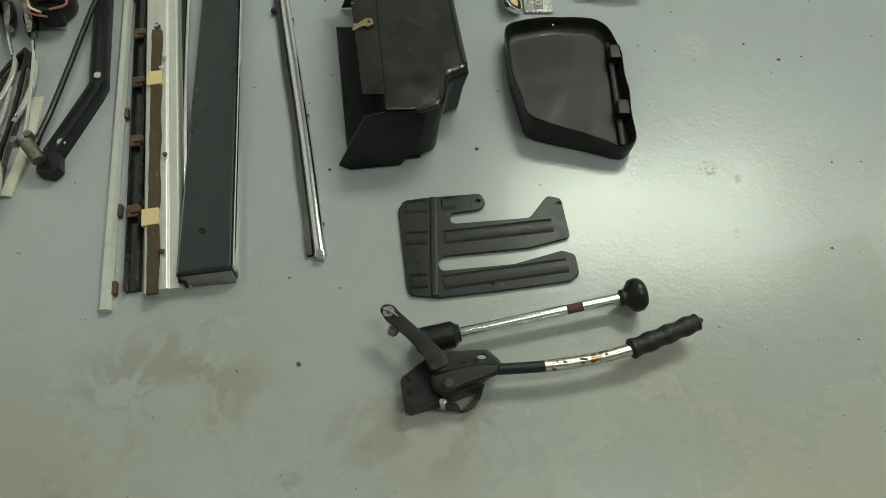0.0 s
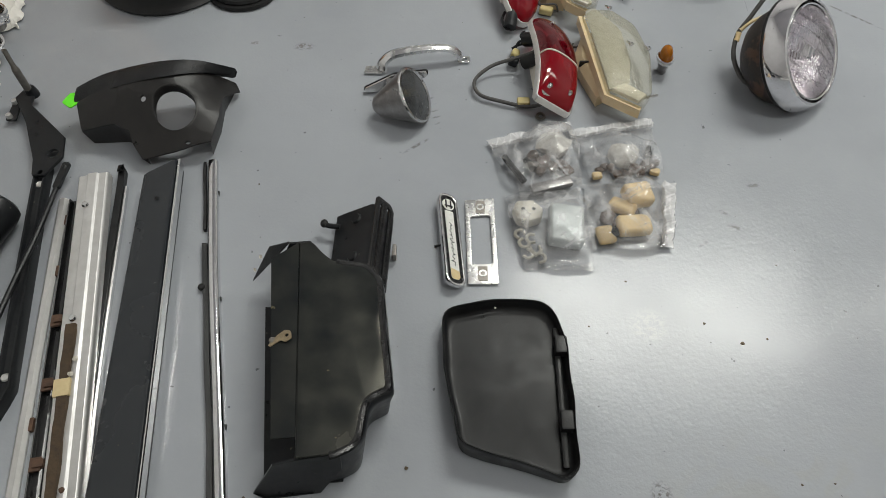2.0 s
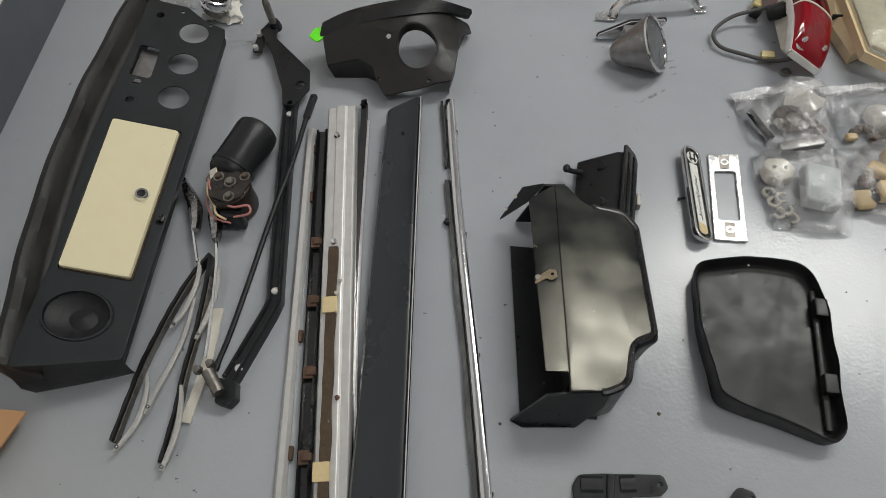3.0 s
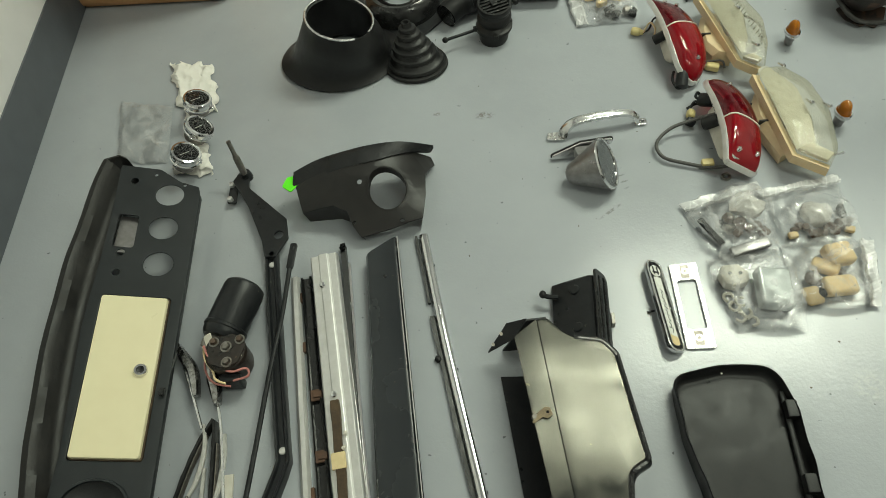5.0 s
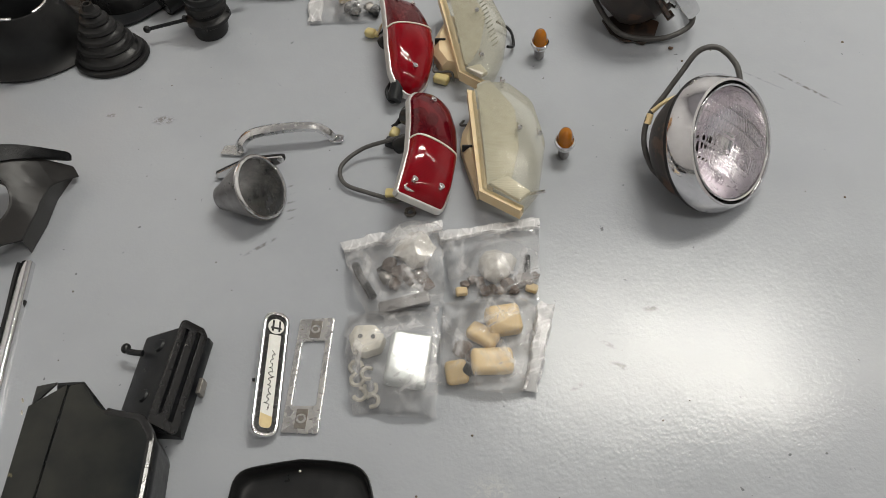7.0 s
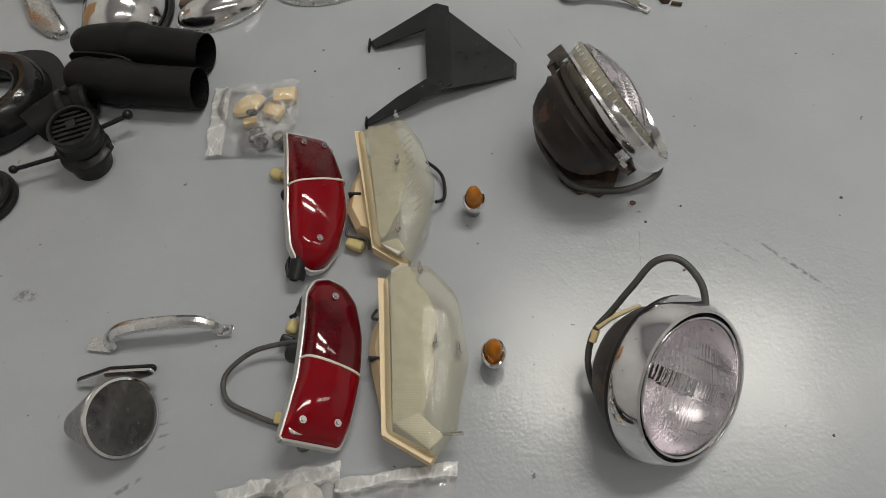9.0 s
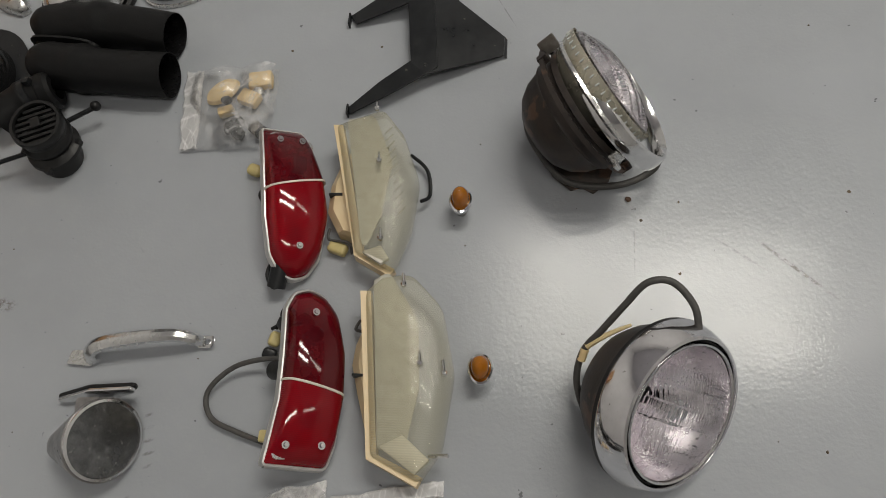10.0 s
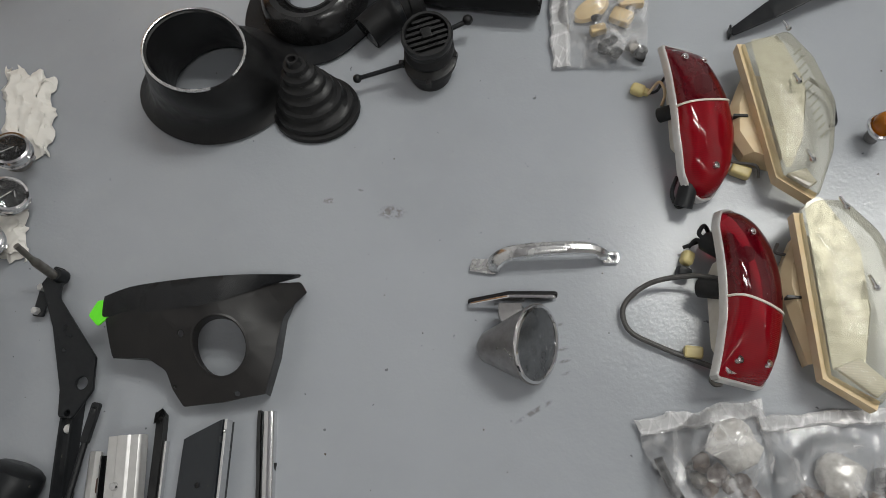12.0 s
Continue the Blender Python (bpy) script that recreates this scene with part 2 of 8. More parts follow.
M_BLACK_GLOSS = material("gloss_black_paint", (0.010, 0.010, 0.011), 0.16, second=(0.03, 0.03, 0.03), scale=25, amount=0.4, bump=0.05, bump_scale=400)
M_VINYL = material("black_grained_vinyl", (0.0095, 0.0100, 0.0115), 0.42, second=(0.020, 0.0205, 0.0225), scale=30, amount=0.5, specular=0.35, bump=0.45, bump_scale=900)
M_RUBBER = material("black_rubber", (0.0075, 0.0076, 0.0084), 0.42, second=(0.020, 0.0198, 0.0205), scale=24, amount=0.8, specular=0.36, rough_spread=0.13, bump=0.18, bump_scale=350)
M_DUCT = material("matt_black_rubber", (0.0050, 0.0052, 0.0060), 0.55, second=(0.0105, 0.0105, 0.0112), scale=24, amount=0.8, specular=0.24, rough_spread=0.13, bump=0.18, bump_scale=350)
M_SILL = material("brown_sheened_black_paint", (0.0185, 0.0220, 0.0265), 0.27, second=(0.027, 0.0300, 0.0335), scale=6, amount=0.8, bump=0.10, bump_scale=600, rough_spread=0.08, speckle=(0.14, 0.12, 0.08), speckle_at=0.74)
M_DASH = material("dashboard_black", (0.0105, 0.0130, 0.0155), 0.42, second=(0.021, 0.0245, 0.028), scale=22, amount=0.6, specular=0.38, bump=0.3, bump_scale=800)
M_BROWNBLACK = material("worn_brown_black_vinyl", (0.0110, 0.0104, 0.0106), 0.42, second=(0.023, 0.0205, 0.0198), scale=16, amount=0.8, bump=0.10, bump_scale=600, specular=0.4)
# yellow of the lamp's reflection on the board is put into the specular tint
M_LID = material("dusty_black_board", (0.0105, 0.0130, 0.0150), 0.20, second=(0.034, 0.0345, 0.031), scale=9, amount=0.75, bump=0.05, bump_scale=500, rough_spread=0.13, specular=0.45, speckle=(0.19, 0.17, 0.10), speckle_scale=60, speckle_at=0.72, sheen=(1.0, 0.96, 0.82))
M_CHROME = material("worn_chrome", (0.80, 0.80, 0.81), 0.13, 1.0, second=(0.58, 0.57, 0.55), scale=45, amount=0.5, rough_spread=0.06, speckle=(0.12, 0.10, 0.08), speckle_scale=150, speckle_at=0.73)
M_ALU = material("brushed_aluminium", (0.74, 0.73, 0.72), 0.40, 0.70, second=(0.58, 0.57, 0.55), scale=30, amount=0.7, rough_spread=0.08)
M_PLATE = material("dull_zinc_plate", (0.66, 0.66, 0.655), 0.27, 0.9, second=(0.54, 0.53, 0.51), scale=60, amount=0.8, rough_spread=0.12, speckle=(0.25, 0.22, 0.15), speckle_scale=160, speckle_at=0.68)
M_STEEL = material("dull_steel", (0.30, 0.29, 0.27), 0.42, 0.9, second=(0.15, 0.12, 0.10), scale=50, amount=0.8)
M_GREYMETAL = material("dull_grey_cast_metal", (0.34, 0.33, 0.33), 0.36, 0.85, second=(0.20, 0.19, 0.19), scale=40, amount=0.7)
M_RUST = material("rust", (0.065, 0.036, 0.025), 0.85, second=(0.14, 0.08, 0.052), scale=60, amount=0.9, bump=0.6, bump_scale=500)
M_RUST_STRIP = material("brown_rusty_felt", (0.045, 0.030, 0.020), 0.9, second=(0.11, 0.075, 0.045), scale=60, amount=0.8, bump=0.7, bump_scale=300, speckle=(0.35, 0.32, 0.27), speckle_scale=70, speckle_at=0.7)
M_TAPE = material("cream_masking_tape", (0.72, 0.58, 0.33), 0.6, second=(0.6, 0.46, 0.24), scale=60, amount=0.6)
M_CREAM = material("cream_painted_panel", (0.80, 0.73, 0.50), 0.36, second=(0.72, 0.64, 0.41), scale=14, amount=0.4, bump=0.08, speckle=(0.35, 0.27, 0.14), speckle_scale=34, speckle_at=0.75)
M_IVORY = material("aged_ivory_plastic", (0.72, 0.53, 0.29), 0.42, second=(0.72, 0.60, 0.42), scale=30, amount=0.7)
M_WHITE = material("off_white_plastic", (0.72, 0.69, 0.62), 0.45, second=(0.55, 0.50, 0.42), scale=35, amount=0.6)
M_PAPER = material("white_tissue_paper", (0.86, 0.84, 0.80), 0.85, second=(0.72, 0.67, 0.60), scale=20, amount=0.5)
M_FOIL = material("silver_plastic_box", (0.60, 0.64, 0.64), 0.22, 0.25, second=(0.6, 0.62, 0.62), scale=40, amount=0.6, bump=0.08, bump_scale=120)
M_TAN = material("tan_plastic", (0.75, 0.57, 0.31), 0.5, second=(0.68, 0.48, 0.24), scale=40, amount=0.6)
M_BROWNBITS = material("brown_oily_metal", (0.075, 0.052, 0.042), 0.42, 0.3, second=(0.16, 0.11, 0.08), scale=80, amount=0.9)
M_CARD = material("brown_cardboard", (0.52, 0.29, 0.14), 0.8, second=(0.46, 0.25, 0.12), scale=12, amount=0.5, bump=0.15, bump_scale=250)
M_INK = material("dark_brown_print", (0.09, 0.04, 0.025), 0.8, scale=80, amount=0.4)
M_GREEN = material("fluorescent_green_tape", (0.16, 0.95, 0.03), 0.5, second=(0.12, 0.8, 0.03), scale=60, amount=0.4)
M_WIRE = material("grey_cable_sheath", (0.050, 0.048, 0.047), 0.5, second=(0.10, 0.095, 0.09), scale=50, amount=0.7)
M_PINK = material("pink_wire", (0.55, 0.22, 0.2), 0.5, scale=50, amount=0.5)
M_REFLECTOR = material("silver_reflector", (0.97, 0.93, 0.97), 0.27, 1.0, second=(0.88, 0.83, 0.88), scale=60, amount=0.5, bump=0.25, bump_scale=170)
M_BEZEL = material("pitted_chrome", (0.80, 0.79, 0.81), 0.11, 1.0, second=(0.60, 0.59, 0.60), scale=40, amount=0.5, rough_spread=0.06, speckle=(0.06, 0.045, 0.035), speckle_scale=110, speckle_at=0.695)
M_AMBER = clear_material("amber_lens", (0.85, 0.36, 0.03), (0.50, 0.17, 0.012), 0.30, 0.05, shine=1.3)
M_RED = clear_material("red_lens_plastic", (0.66, 0.010, 0.030), (0.105, 0.0010, 0.006), 0.40, 0.05, bump=0.008, bump_scale=40, shine=1.1, reeds=150, reed_relief=0.002)
# same red lens with the glow of light passing through put into its colour
M_RED_LIT = clear_material("lit_red_lens_plastic", (0.80, 0.012, 0.035), (0.30, 0.0022, 0.010), 0.38, 0.05, bump=0.008, bump_scale=40, shine=1.1, reeds=150, reed_relief=0.002)
M_WHITE_ENAMEL = material("white_enamel", (0.80, 0.80, 0.76), 0.25, scale=60, amount=0.15)
M_BLACK_ENAMEL = material("black_enamel", (0.01, 0.01, 0.011), 0.25, scale=60, amount=0.3)
M_MIRROR_OLD = material("clouded_mirror_glass", (0.26, 0.265, 0.27), 0.18, 0.90, second=(0.10, 0.103, 0.107), scale=40, amount=0.8, rough_spread=0.15, speckle=(0.35, 0.35, 0.35), speckle_scale=180, speckle_at=0.64)
M_BROWNSHELL = material("rusty_brown_shell", (0.018, 0.0155, 0.015), 0.48, 0.0, second=(0.055, 0.040, 0.034), scale=18, amount=0.9, specular=0.35, bump=0.25, bump_scale=350, speckle=(0.10, 0.058, 0.040), speckle_scale=28, speckle_at=0.60)
M_BROWNDARK = material("oily_brown_black_casting", (0.010, 0.0085, 0.008), 0.34, 0.0, second=(0.034, 0.023, 0.018), scale=40, amount=0.9, bump=0.3, bump_scale=300, speckle=(0.13, 0.080, 0.055), speckle_scale=70, speckle_at=0.68)
M_CRUMB = material("brown_crumb", (0.12, 0.09, 0.06), 0.9, scale=100, amount=0.6)
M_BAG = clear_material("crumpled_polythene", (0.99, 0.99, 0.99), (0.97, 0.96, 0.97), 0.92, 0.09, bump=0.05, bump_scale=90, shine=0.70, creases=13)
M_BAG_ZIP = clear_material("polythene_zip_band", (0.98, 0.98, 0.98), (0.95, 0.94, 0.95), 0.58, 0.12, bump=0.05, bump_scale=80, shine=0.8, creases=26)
M_LENS_CLEAR = clear_material("yellowed_clear_lens", (0.97, 0.97, 0.91), (0.62, 0.60, 0.50), 0.88, 0.08, shine=1.2)
M_LAMP_COVER = clear_material("cloudy_yellowed_plastic", (0.98, 0.97, 0.90), (0.70, 0.67, 0.54), 0.76, 0.10, bump=0.03, bump_scale=22, shine=0.6, reeds=120)
M_LAMP_INSIDE = material("dull_silver_lining", (0.47, 0.455, 0.40), 0.42, 0.75, second=(0.34, 0.325, 0.28), scale=34, amount=0.9)
M_GLASS = cast_glass("headlamp_glass", (0.985, 0.965, 0.985), 1.42, 0.02)
M_SHAFT = material("flaked_chrome", (0.72, 0.71, 0.69), 0.2, 1.0, second=(0.52, 0.46, 0.38), scale=90, amount=0.8, speckle=(0.24, 0.15, 0.10), speckle_scale=130, speckle_at=0.56)
M_TRAY = material("scuffed_black_plastic", (0.0105, 0.011, 0.012), 0.40, second=(0.024, 0.024, 0.0245), scale=17, amount=0.8, specular=0.30, rough_spread=0.13, bump=0.08, bump_scale=900)
M_BRASS = material("scraped_brassy_mark", (0.30, 0.235, 0.145), 0.45, second=(0.16, 0.12, 0.07), scale=120, amount=0.9)
M_SCRAP = material("stained_wrapping", (0.24, 0.19, 0.17), 0.4, second=(0.07, 0.05, 0.042), scale=70, amount=1.0)
M_PLUG = material("yellowed_nylon_plug", (0.62, 0.52, 0.24), 0.4, second=(0.5, 0.4, 0.18), scale=60, amount=0.6)
M_BEAM_SIDE = material("dull_gilt_glass_side", (0.58, 0.55, 0.46), 0.28, 0.6, second=(0.36, 0.33, 0.26), scale=40, amount=0.8)
M_SOFT_CHROME = material("worn_soft_chrome", (0.80, 0.80, 0.80), 0.26, 1.0, second=(0.62, 0.61, 0.60), scale=45, amount=0.6, rough_spread=0.10, speckle=(0.20, 0.17, 0.14), speckle_scale=140, speckle_at=0.70)
M_CRINKLE = material("crinkled_pale_wrap", (0.74, 0.73, 0.70), 0.22, 0.15, second=(0.46, 0.43, 0.40), scale=70, amount=1.0, bump=1.0, bump_scale=80)
M_FIN = material("pale_ivory_plastic", (0.76, 0.63, 0.42), 0.45, second=(0.70, 0.52, 0.30), scale=22, amount=0.7)
M_ARM = material("tarnished_chrome", (0.52, 0.52, 0.52), 0.22, 1.0, second=(0.22, 0.21, 0.20), scale=70, amount=1.0)
M_PAD = material("cracked_black_padding", (0.0085, 0.0085, 0.009), 0.45, second=(0.020, 0.018, 0.016), scale=26, amount=0.8, specular=0.32, bump=0.35, bump_scale=130)
M_BRIDGE = material("pale_bare_metal", (0.56, 0.55, 0.53), 0.42, 0.3, second=(0.40, 0.39, 0.37), scale=60, amount=0.8)
M_DIAL_GLASS = clear_material("dial_glass", (0.95, 0.95, 0.95), (0.3, 0.3, 0.3), 0.97, 0.04)

tube_mat = bpy.data.materials.new("fluorescent_tube_glow")
tube_mat.use_nodes = True
tube_mat.node_tree.nodes["Principled BSDF"].inputs["Emission Color"].default_value = (1.0, 0.98, 0.93, 1)
tube_mat.node_tree.nodes["Principled BSDF"].inputs["Emission Strength"].default_value = 9.0


# ---- shapes ----
def bm_new():
    return bmesh.new()


def thing(name, x, y, label, category, group="", z=0.0):
    ob = new(name)
    ob.location = (x, y, z)
    ob.empty_display_size = 0.05
    return tagged(ob, label, category, group)


def wide_normals(bm, limit):
    """Corner normals weighted by face area, so that flat faces stay flat beside their softened edges."""
    if len(bm.faces) > 30000:
        return []
    bm.faces.index_update()
    weighted = [f.normal * f.calc_area() for f in bm.faces]
    out = []
    for f in bm.faces:
        for corner in f.loops:
            total = Vector((0, 0, 0))
            for g in corner.vert.link_faces:
                if g is f or f.normal.dot(g.normal) > limit:
                    total += weighted[g.index]
            out.append(total.normalized() if total.length > 1e-14 else f.normal.copy())
    return out


def part(name, bm, mat, parent=None, label="", sharp=35, kind="", front=None):
    """Links a bmesh, drawn in place in the world, as one mesh object under its thing."""
    top = parent
    while top is not None and top.parent is not None:
        top = top.parent
    if top is not None:
        bmesh.ops.translate(bm, verts=bm.verts, vec=-top.location)
    bmesh.ops.recalc_face_normals(bm, faces=bm.faces)
    if front is not None and sum(f.normal.dot(front) * f.calc_area() for f in bm.faces) < 0:
        bmesh.ops.reverse_faces(bm, faces=bm.faces[:])
    normals = wide_normals(bm, math.cos(radians(sharp)))
    me = bpy.data.meshes.new(name)
    bm.to_mesh(me)
    bm.free()
    for p in me.polygons:
        p.use_smooth = True
    me.set_sharp_from_angle(angle=radians(sharp))
    if len(normals) == len(me.loops):
        me.normals_split_custom_set(normals)
    me.materials.append(mat)
    ob = new(name, me)
    ob.parent = parent
    if label or kind:
        tagged(ob, label, kind=kind)
    return ob


def moved(bm, m):
    bmesh.ops.transform(bm, matrix=m, verts=bm.verts)
    return bm


def join(*bms):
    out = bms[0]
    for b in bms[1:]:
        me = bpy.data.meshes.new("tmp")
        b.to_mesh(me)
        b.free()
        out.from_mesh(me)
        bpy.data.meshes.remove(me)
    return out


def rounded(pts, r, seg=4):
    """A polygon with its corners rounded; r is one radius or one for each corner."""
    out, k = [], len(pts)
    for i, p in enumerate(pts):
        ri = r[i] if isinstance(r, (list, tuple)) else r
        p, a, c = Vector(p), Vector(pts[i - 1]), Vector(pts[(i + 1) % k])
        u, v = (a - p), (c - p)
        lu, lv = u.length, v.length
        if ri <= 0 or lu < 1e-6 or lv < 1e-6:
            out.append(p)
            continue
        u, v = u / lu, v / lv
        half = math.acos(max(-1, min(1, u.dot(v)))) / 2
        d = min(ri / max(math.tan(half), 0.05), lu * 0.48, lv * 0.48)
        s, e = p + u * d, p + v * d
        for j in range(seg + 1):
            w = j / seg
            out.append(s * (1 - w) ** 2 + p * (2 * w * (1 - w)) + e * w ** 2)
    return out


def resampled(pts, count):
    """The same closed outline with its points evenly spaced."""
    pts = [Vector((p[0], p[1])) for p in pts]
    lengths = [(pts[(i + 1) % len(pts)] - p).length for i, p in enumerate(pts)]
    step, out, i, gone = sum(lengths) / count, [], 0, 0.0
    for k in range(count):
        want = k * step
        while i < len(pts) - 1 and gone + lengths[i] < want:
            gone += lengths[i]
            i += 1
        w = (want - gone) / max(lengths[i], 1e-9)
        out.append(pts[i].lerp(pts[(i + 1) % len(pts)], min(1, w)))
    return out


def circle(x, y, r, seg=24, ry=None, turn=0.0):
    ry = r if ry is None else ry
    c, s = math.cos(turn), math.sin(turn)
    out = []
    for i in range(seg):
        a = 2 * math.pi * i / seg
        u, v = r * math.cos(a), ry * math.sin(a)
        out.append(Vector((x + c * u - s * v, y + s * u + c * v)))
    return out


def plate(outline, z0, z1, holes=(), bevel=0.0, seg=2):
    """A flat plate with through holes and softened edges."""
    bm = bmesh.new()
    edges = []
    for loop in (outline, *holes):
        vs = [bm.verts.new((p[0], p[1], z0)) for p in loop]
        edges += [bm.edges.new((vs[i - 1], vs[i])) for i in range(len(vs))]
    bmesh.ops.triangle_fill(bm, use_beauty=True, use_dissolve=False, edges=edges)
    ext = bmesh.ops.extrude_face_region(bm, geom=list(bm.faces))
    bmesh.ops.translate(bm, verts=[g for g in ext["geom"] if isinstance(g, bmesh.types.BMVert)], vec=(0, 0, z1 - z0))
    bmesh.ops.recalc_face_normals(bm, faces=bm.faces)
    if bevel:
        rim = [e for e in bm.edges if len(e.link_faces) == 2 and e.calc_face_angle(0) > 1.0 and abs(e.verts[0].co.z - e.verts[1].co.z) < 1e-6]
        bmesh.ops.bevel(bm, geom=rim, offset=bevel, segments=seg, affect="EDGES", profile=0.5)
    return bm


def block(x0, x1, y0, y1, z0, z1, bevel=0.002, seg=2):
    bm = bmesh.new()
    bmesh.ops.create_cube(bm, size=1)
    bmesh.ops.scale(bm, verts=bm.verts, vec=(x1 - x0, y1 - y0, z1 - z0))
    bmesh.ops.translate(bm, verts=bm.verts, vec=((x0 + x1) / 2, (y0 + y1) / 2, (z0 + z1) / 2))
    if bevel:
        bmesh.ops.bevel(bm, geom=bm.edges[:], offset=bevel, segments=seg, affect="EDGES", profile=0.5)
    return bm


def loft(rings, caps=True, closed=True):
    """Skins equal rings of points, in order."""
    bm = bmesh.new()
    rows = [[bm.verts.new(p) for p in ring] for ring in rings]
    k = len(rows[0])
    for a, b in zip(rows, rows[1:]):
        for i in range(k if closed else k - 1):
            j = (i + 1) % k
            bm.faces.new((a[i], a[j], b[j], b[i]))
    if caps:
        bm.faces.new(rows[0][::-1])
        bm.faces.new(rows[-1])
    return bm


def lathe(profile, seg=40, caps=False):
    """Turns a profile of (radius, height) about z."""
    return loft([[(max(r, 1e-5) * math.cos(2 * math.pi * i / seg), max(r, 1e-5) * math.sin(2 * math.pi * i / seg), z) for i in range(seg)] for r, z in profile], caps)


def curve_through(pts, step=6):
    """A smooth line through points."""
    pts = [Vector(p) for p in pts]
    out = []
    for i in range(len(pts) - 1):
        a, b, c, d = pts[max(i - 1, 0)], pts[i], pts[i + 1], pts[min(i + 2, len(pts) - 1)]
        for j in range(step):
            t = j / step
            out.append(0.5 * (2 * b + (c - a) * t + (2 * a - 5 * b + 4 * c - d) * t * t + (3 * b - a - 3 * c + d) * t ** 3))
    return out + [pts[-1]]


def sweep(path, section, up=(0, 0, 1), caps=True, closed=True):
    """Carries a section (across, up) along a line; section may be a function of the share of the way."""
    path = [Vector(p) for p in path]
    rings, up = [], Vector(up)
    for i, p in enumerate(path):
        d = (path[min(i + 1, len(path) - 1)] - path[max(i - 1, 0)]).normalized()
        side = d.cross(up)
        side = side.normalized() if side.length > 1e-4 else Vector((1, 0, 0))
        top = side.cross(d)
        sec = section(i / max(1, len(path) - 1)) if callable(section) else section
        rings.append([p + side * u + top * v for u, v in sec])
    return loft(rings, caps, closed)


def tube(pts, r, seg=10, smooth=True, step=6):
    path = curve_through(pts, step) if smooth else [Vector(p) for p in pts]
    ring = lambda rr: [(rr * math.cos(2 * math.pi * i / seg), rr * math.sin(2 * math.pi * i / seg)) for i in range(seg)]
    return sweep(path, (lambda w: ring(r(w))) if callable(r) else ring(r))


def ball(x, y, z, rx, ry=None, rz=None, seg=16):
    bm = bmesh.new()
    bmesh.ops.create_uvsphere(bm, u_segments=seg, v_segments=seg // 2 + 2, radius=1)
    bmesh.ops.scale(bm, verts=bm.verts, vec=(rx, ry or rx, rz or rx))
    bmesh.ops.translate(bm, verts=bm.verts, vec=(x, y, z))
    return bm


def lump(x, y, z, r, seed, flat=0.8):
    """A ragged small lump."""
    bm = bmesh.new()
    bmesh.ops.create_icosphere(bm, subdivisions=2, radius=1)
    for v in bm.verts:
        q = v.co.copy()
        v.co = q * (1 + 0.45 * noise.noise(q * 1.3 + Vector((seed * 3.1, seed, 0))))
        v.co.z *= flat
    bmesh.ops.scale(bm, verts=bm.verts, vec=(r, r, r))
    bmesh.ops.translate(bm, verts=bm.verts, vec=(x, y, z))
    return bm


def facing(centre, normal, spin=0.0):
    """A pose at centre whose z axis is the normal."""
    q = Vector(normal).to_track_quat("Z", "Y")
    return Matrix.Translation(centre) @ q.to_matrix().to_4x4() @ pose(0, 0, 0, 0, 0, spin)


def axes(origin, u, v):
    """A pose with x along u, y along v (made square to u)."""
    u = Vector(u).normalized()
    n = u.cross(Vector(v)).normalized()
    v = n.cross(u)
    m = Matrix((u, v, n)).transposed().to_4x4()
    return Matrix.Translation(origin) @ m


def screw(x, y, z, r=0.004, mat=None, parent=None, m=None):
    bm = lathe([(r * 0.3, r * 0.55), (r * 0.7, r * 0.5), (r, r * 0.1), (r, -r * 0.5)], 12, True)
    moved(bm, (m or Matrix()) @ Matrix.Translation((x, y, z)))
    return part("screw", bm, mat or M_CHROME, parent)


# ---- room ----
def structure(name, bm, mat, label, category):
    return tagged(part(name, bm, mat), label, category, kind="structure")


X1, Y0, Y1 = 4.2, -2.6, 5.2
structure("floor", plate([(-1.75, Y0 - 0.2), (X1 + 0.2, Y0 - 0.2), (X1 + 0.2, Y1 + 0.2), (-1.75, Y1 + 0.2)], -0.1, 0.0), M_FLOOR,
          "grey painted concrete workshop floor, scuffed and dusty", "floor")
SKEW = math.atan2(0.09, 1.0)
wall_turn = Matrix.Translation((-1.064, 1.0, 0)) @ pose(0, 0, 0, 0, 0, math.degrees(SKEW))
structure("wall_west", moved(block(-0.15, 0, -4.0, 4.6, 0.114, CEILING, 0), wall_turn), M_WALL, "white painted wall above a dark grey band", "wall")
structure("baseboard", moved(block(-0.15, 0.004, -4.0, 4.6, 0.0, 0.114, 0.001), wall_turn), M_WALL_GREY, "dark grey painted band along the wall foot", "baseboard")
structure("wall_east", block(X1, X1 + 0.15, Y0, Y1, 0, CEILING, 0), M_WALL, "plain white painted wall", "wall")
structure("wall_north", block(-1.7, X1 + 0.15, Y1, Y1 + 0.15, 0, CEILING, 0), M_WALL, "plain white painted wall", "wall")
structure("wall_south", block(-1.7, X1 + 0.15, Y0 - 0.15, Y0, 0, CEILING, 0), M_WALL, "plain white painted wall", "wall")
structure("ceiling", block(-1.75, X1 + 0.15, Y0 - 0.15, Y1 + 0.15, CEILING, CEILING + 0.1, 0), M_CEILING, "plain white workshop ceiling", "ceiling")


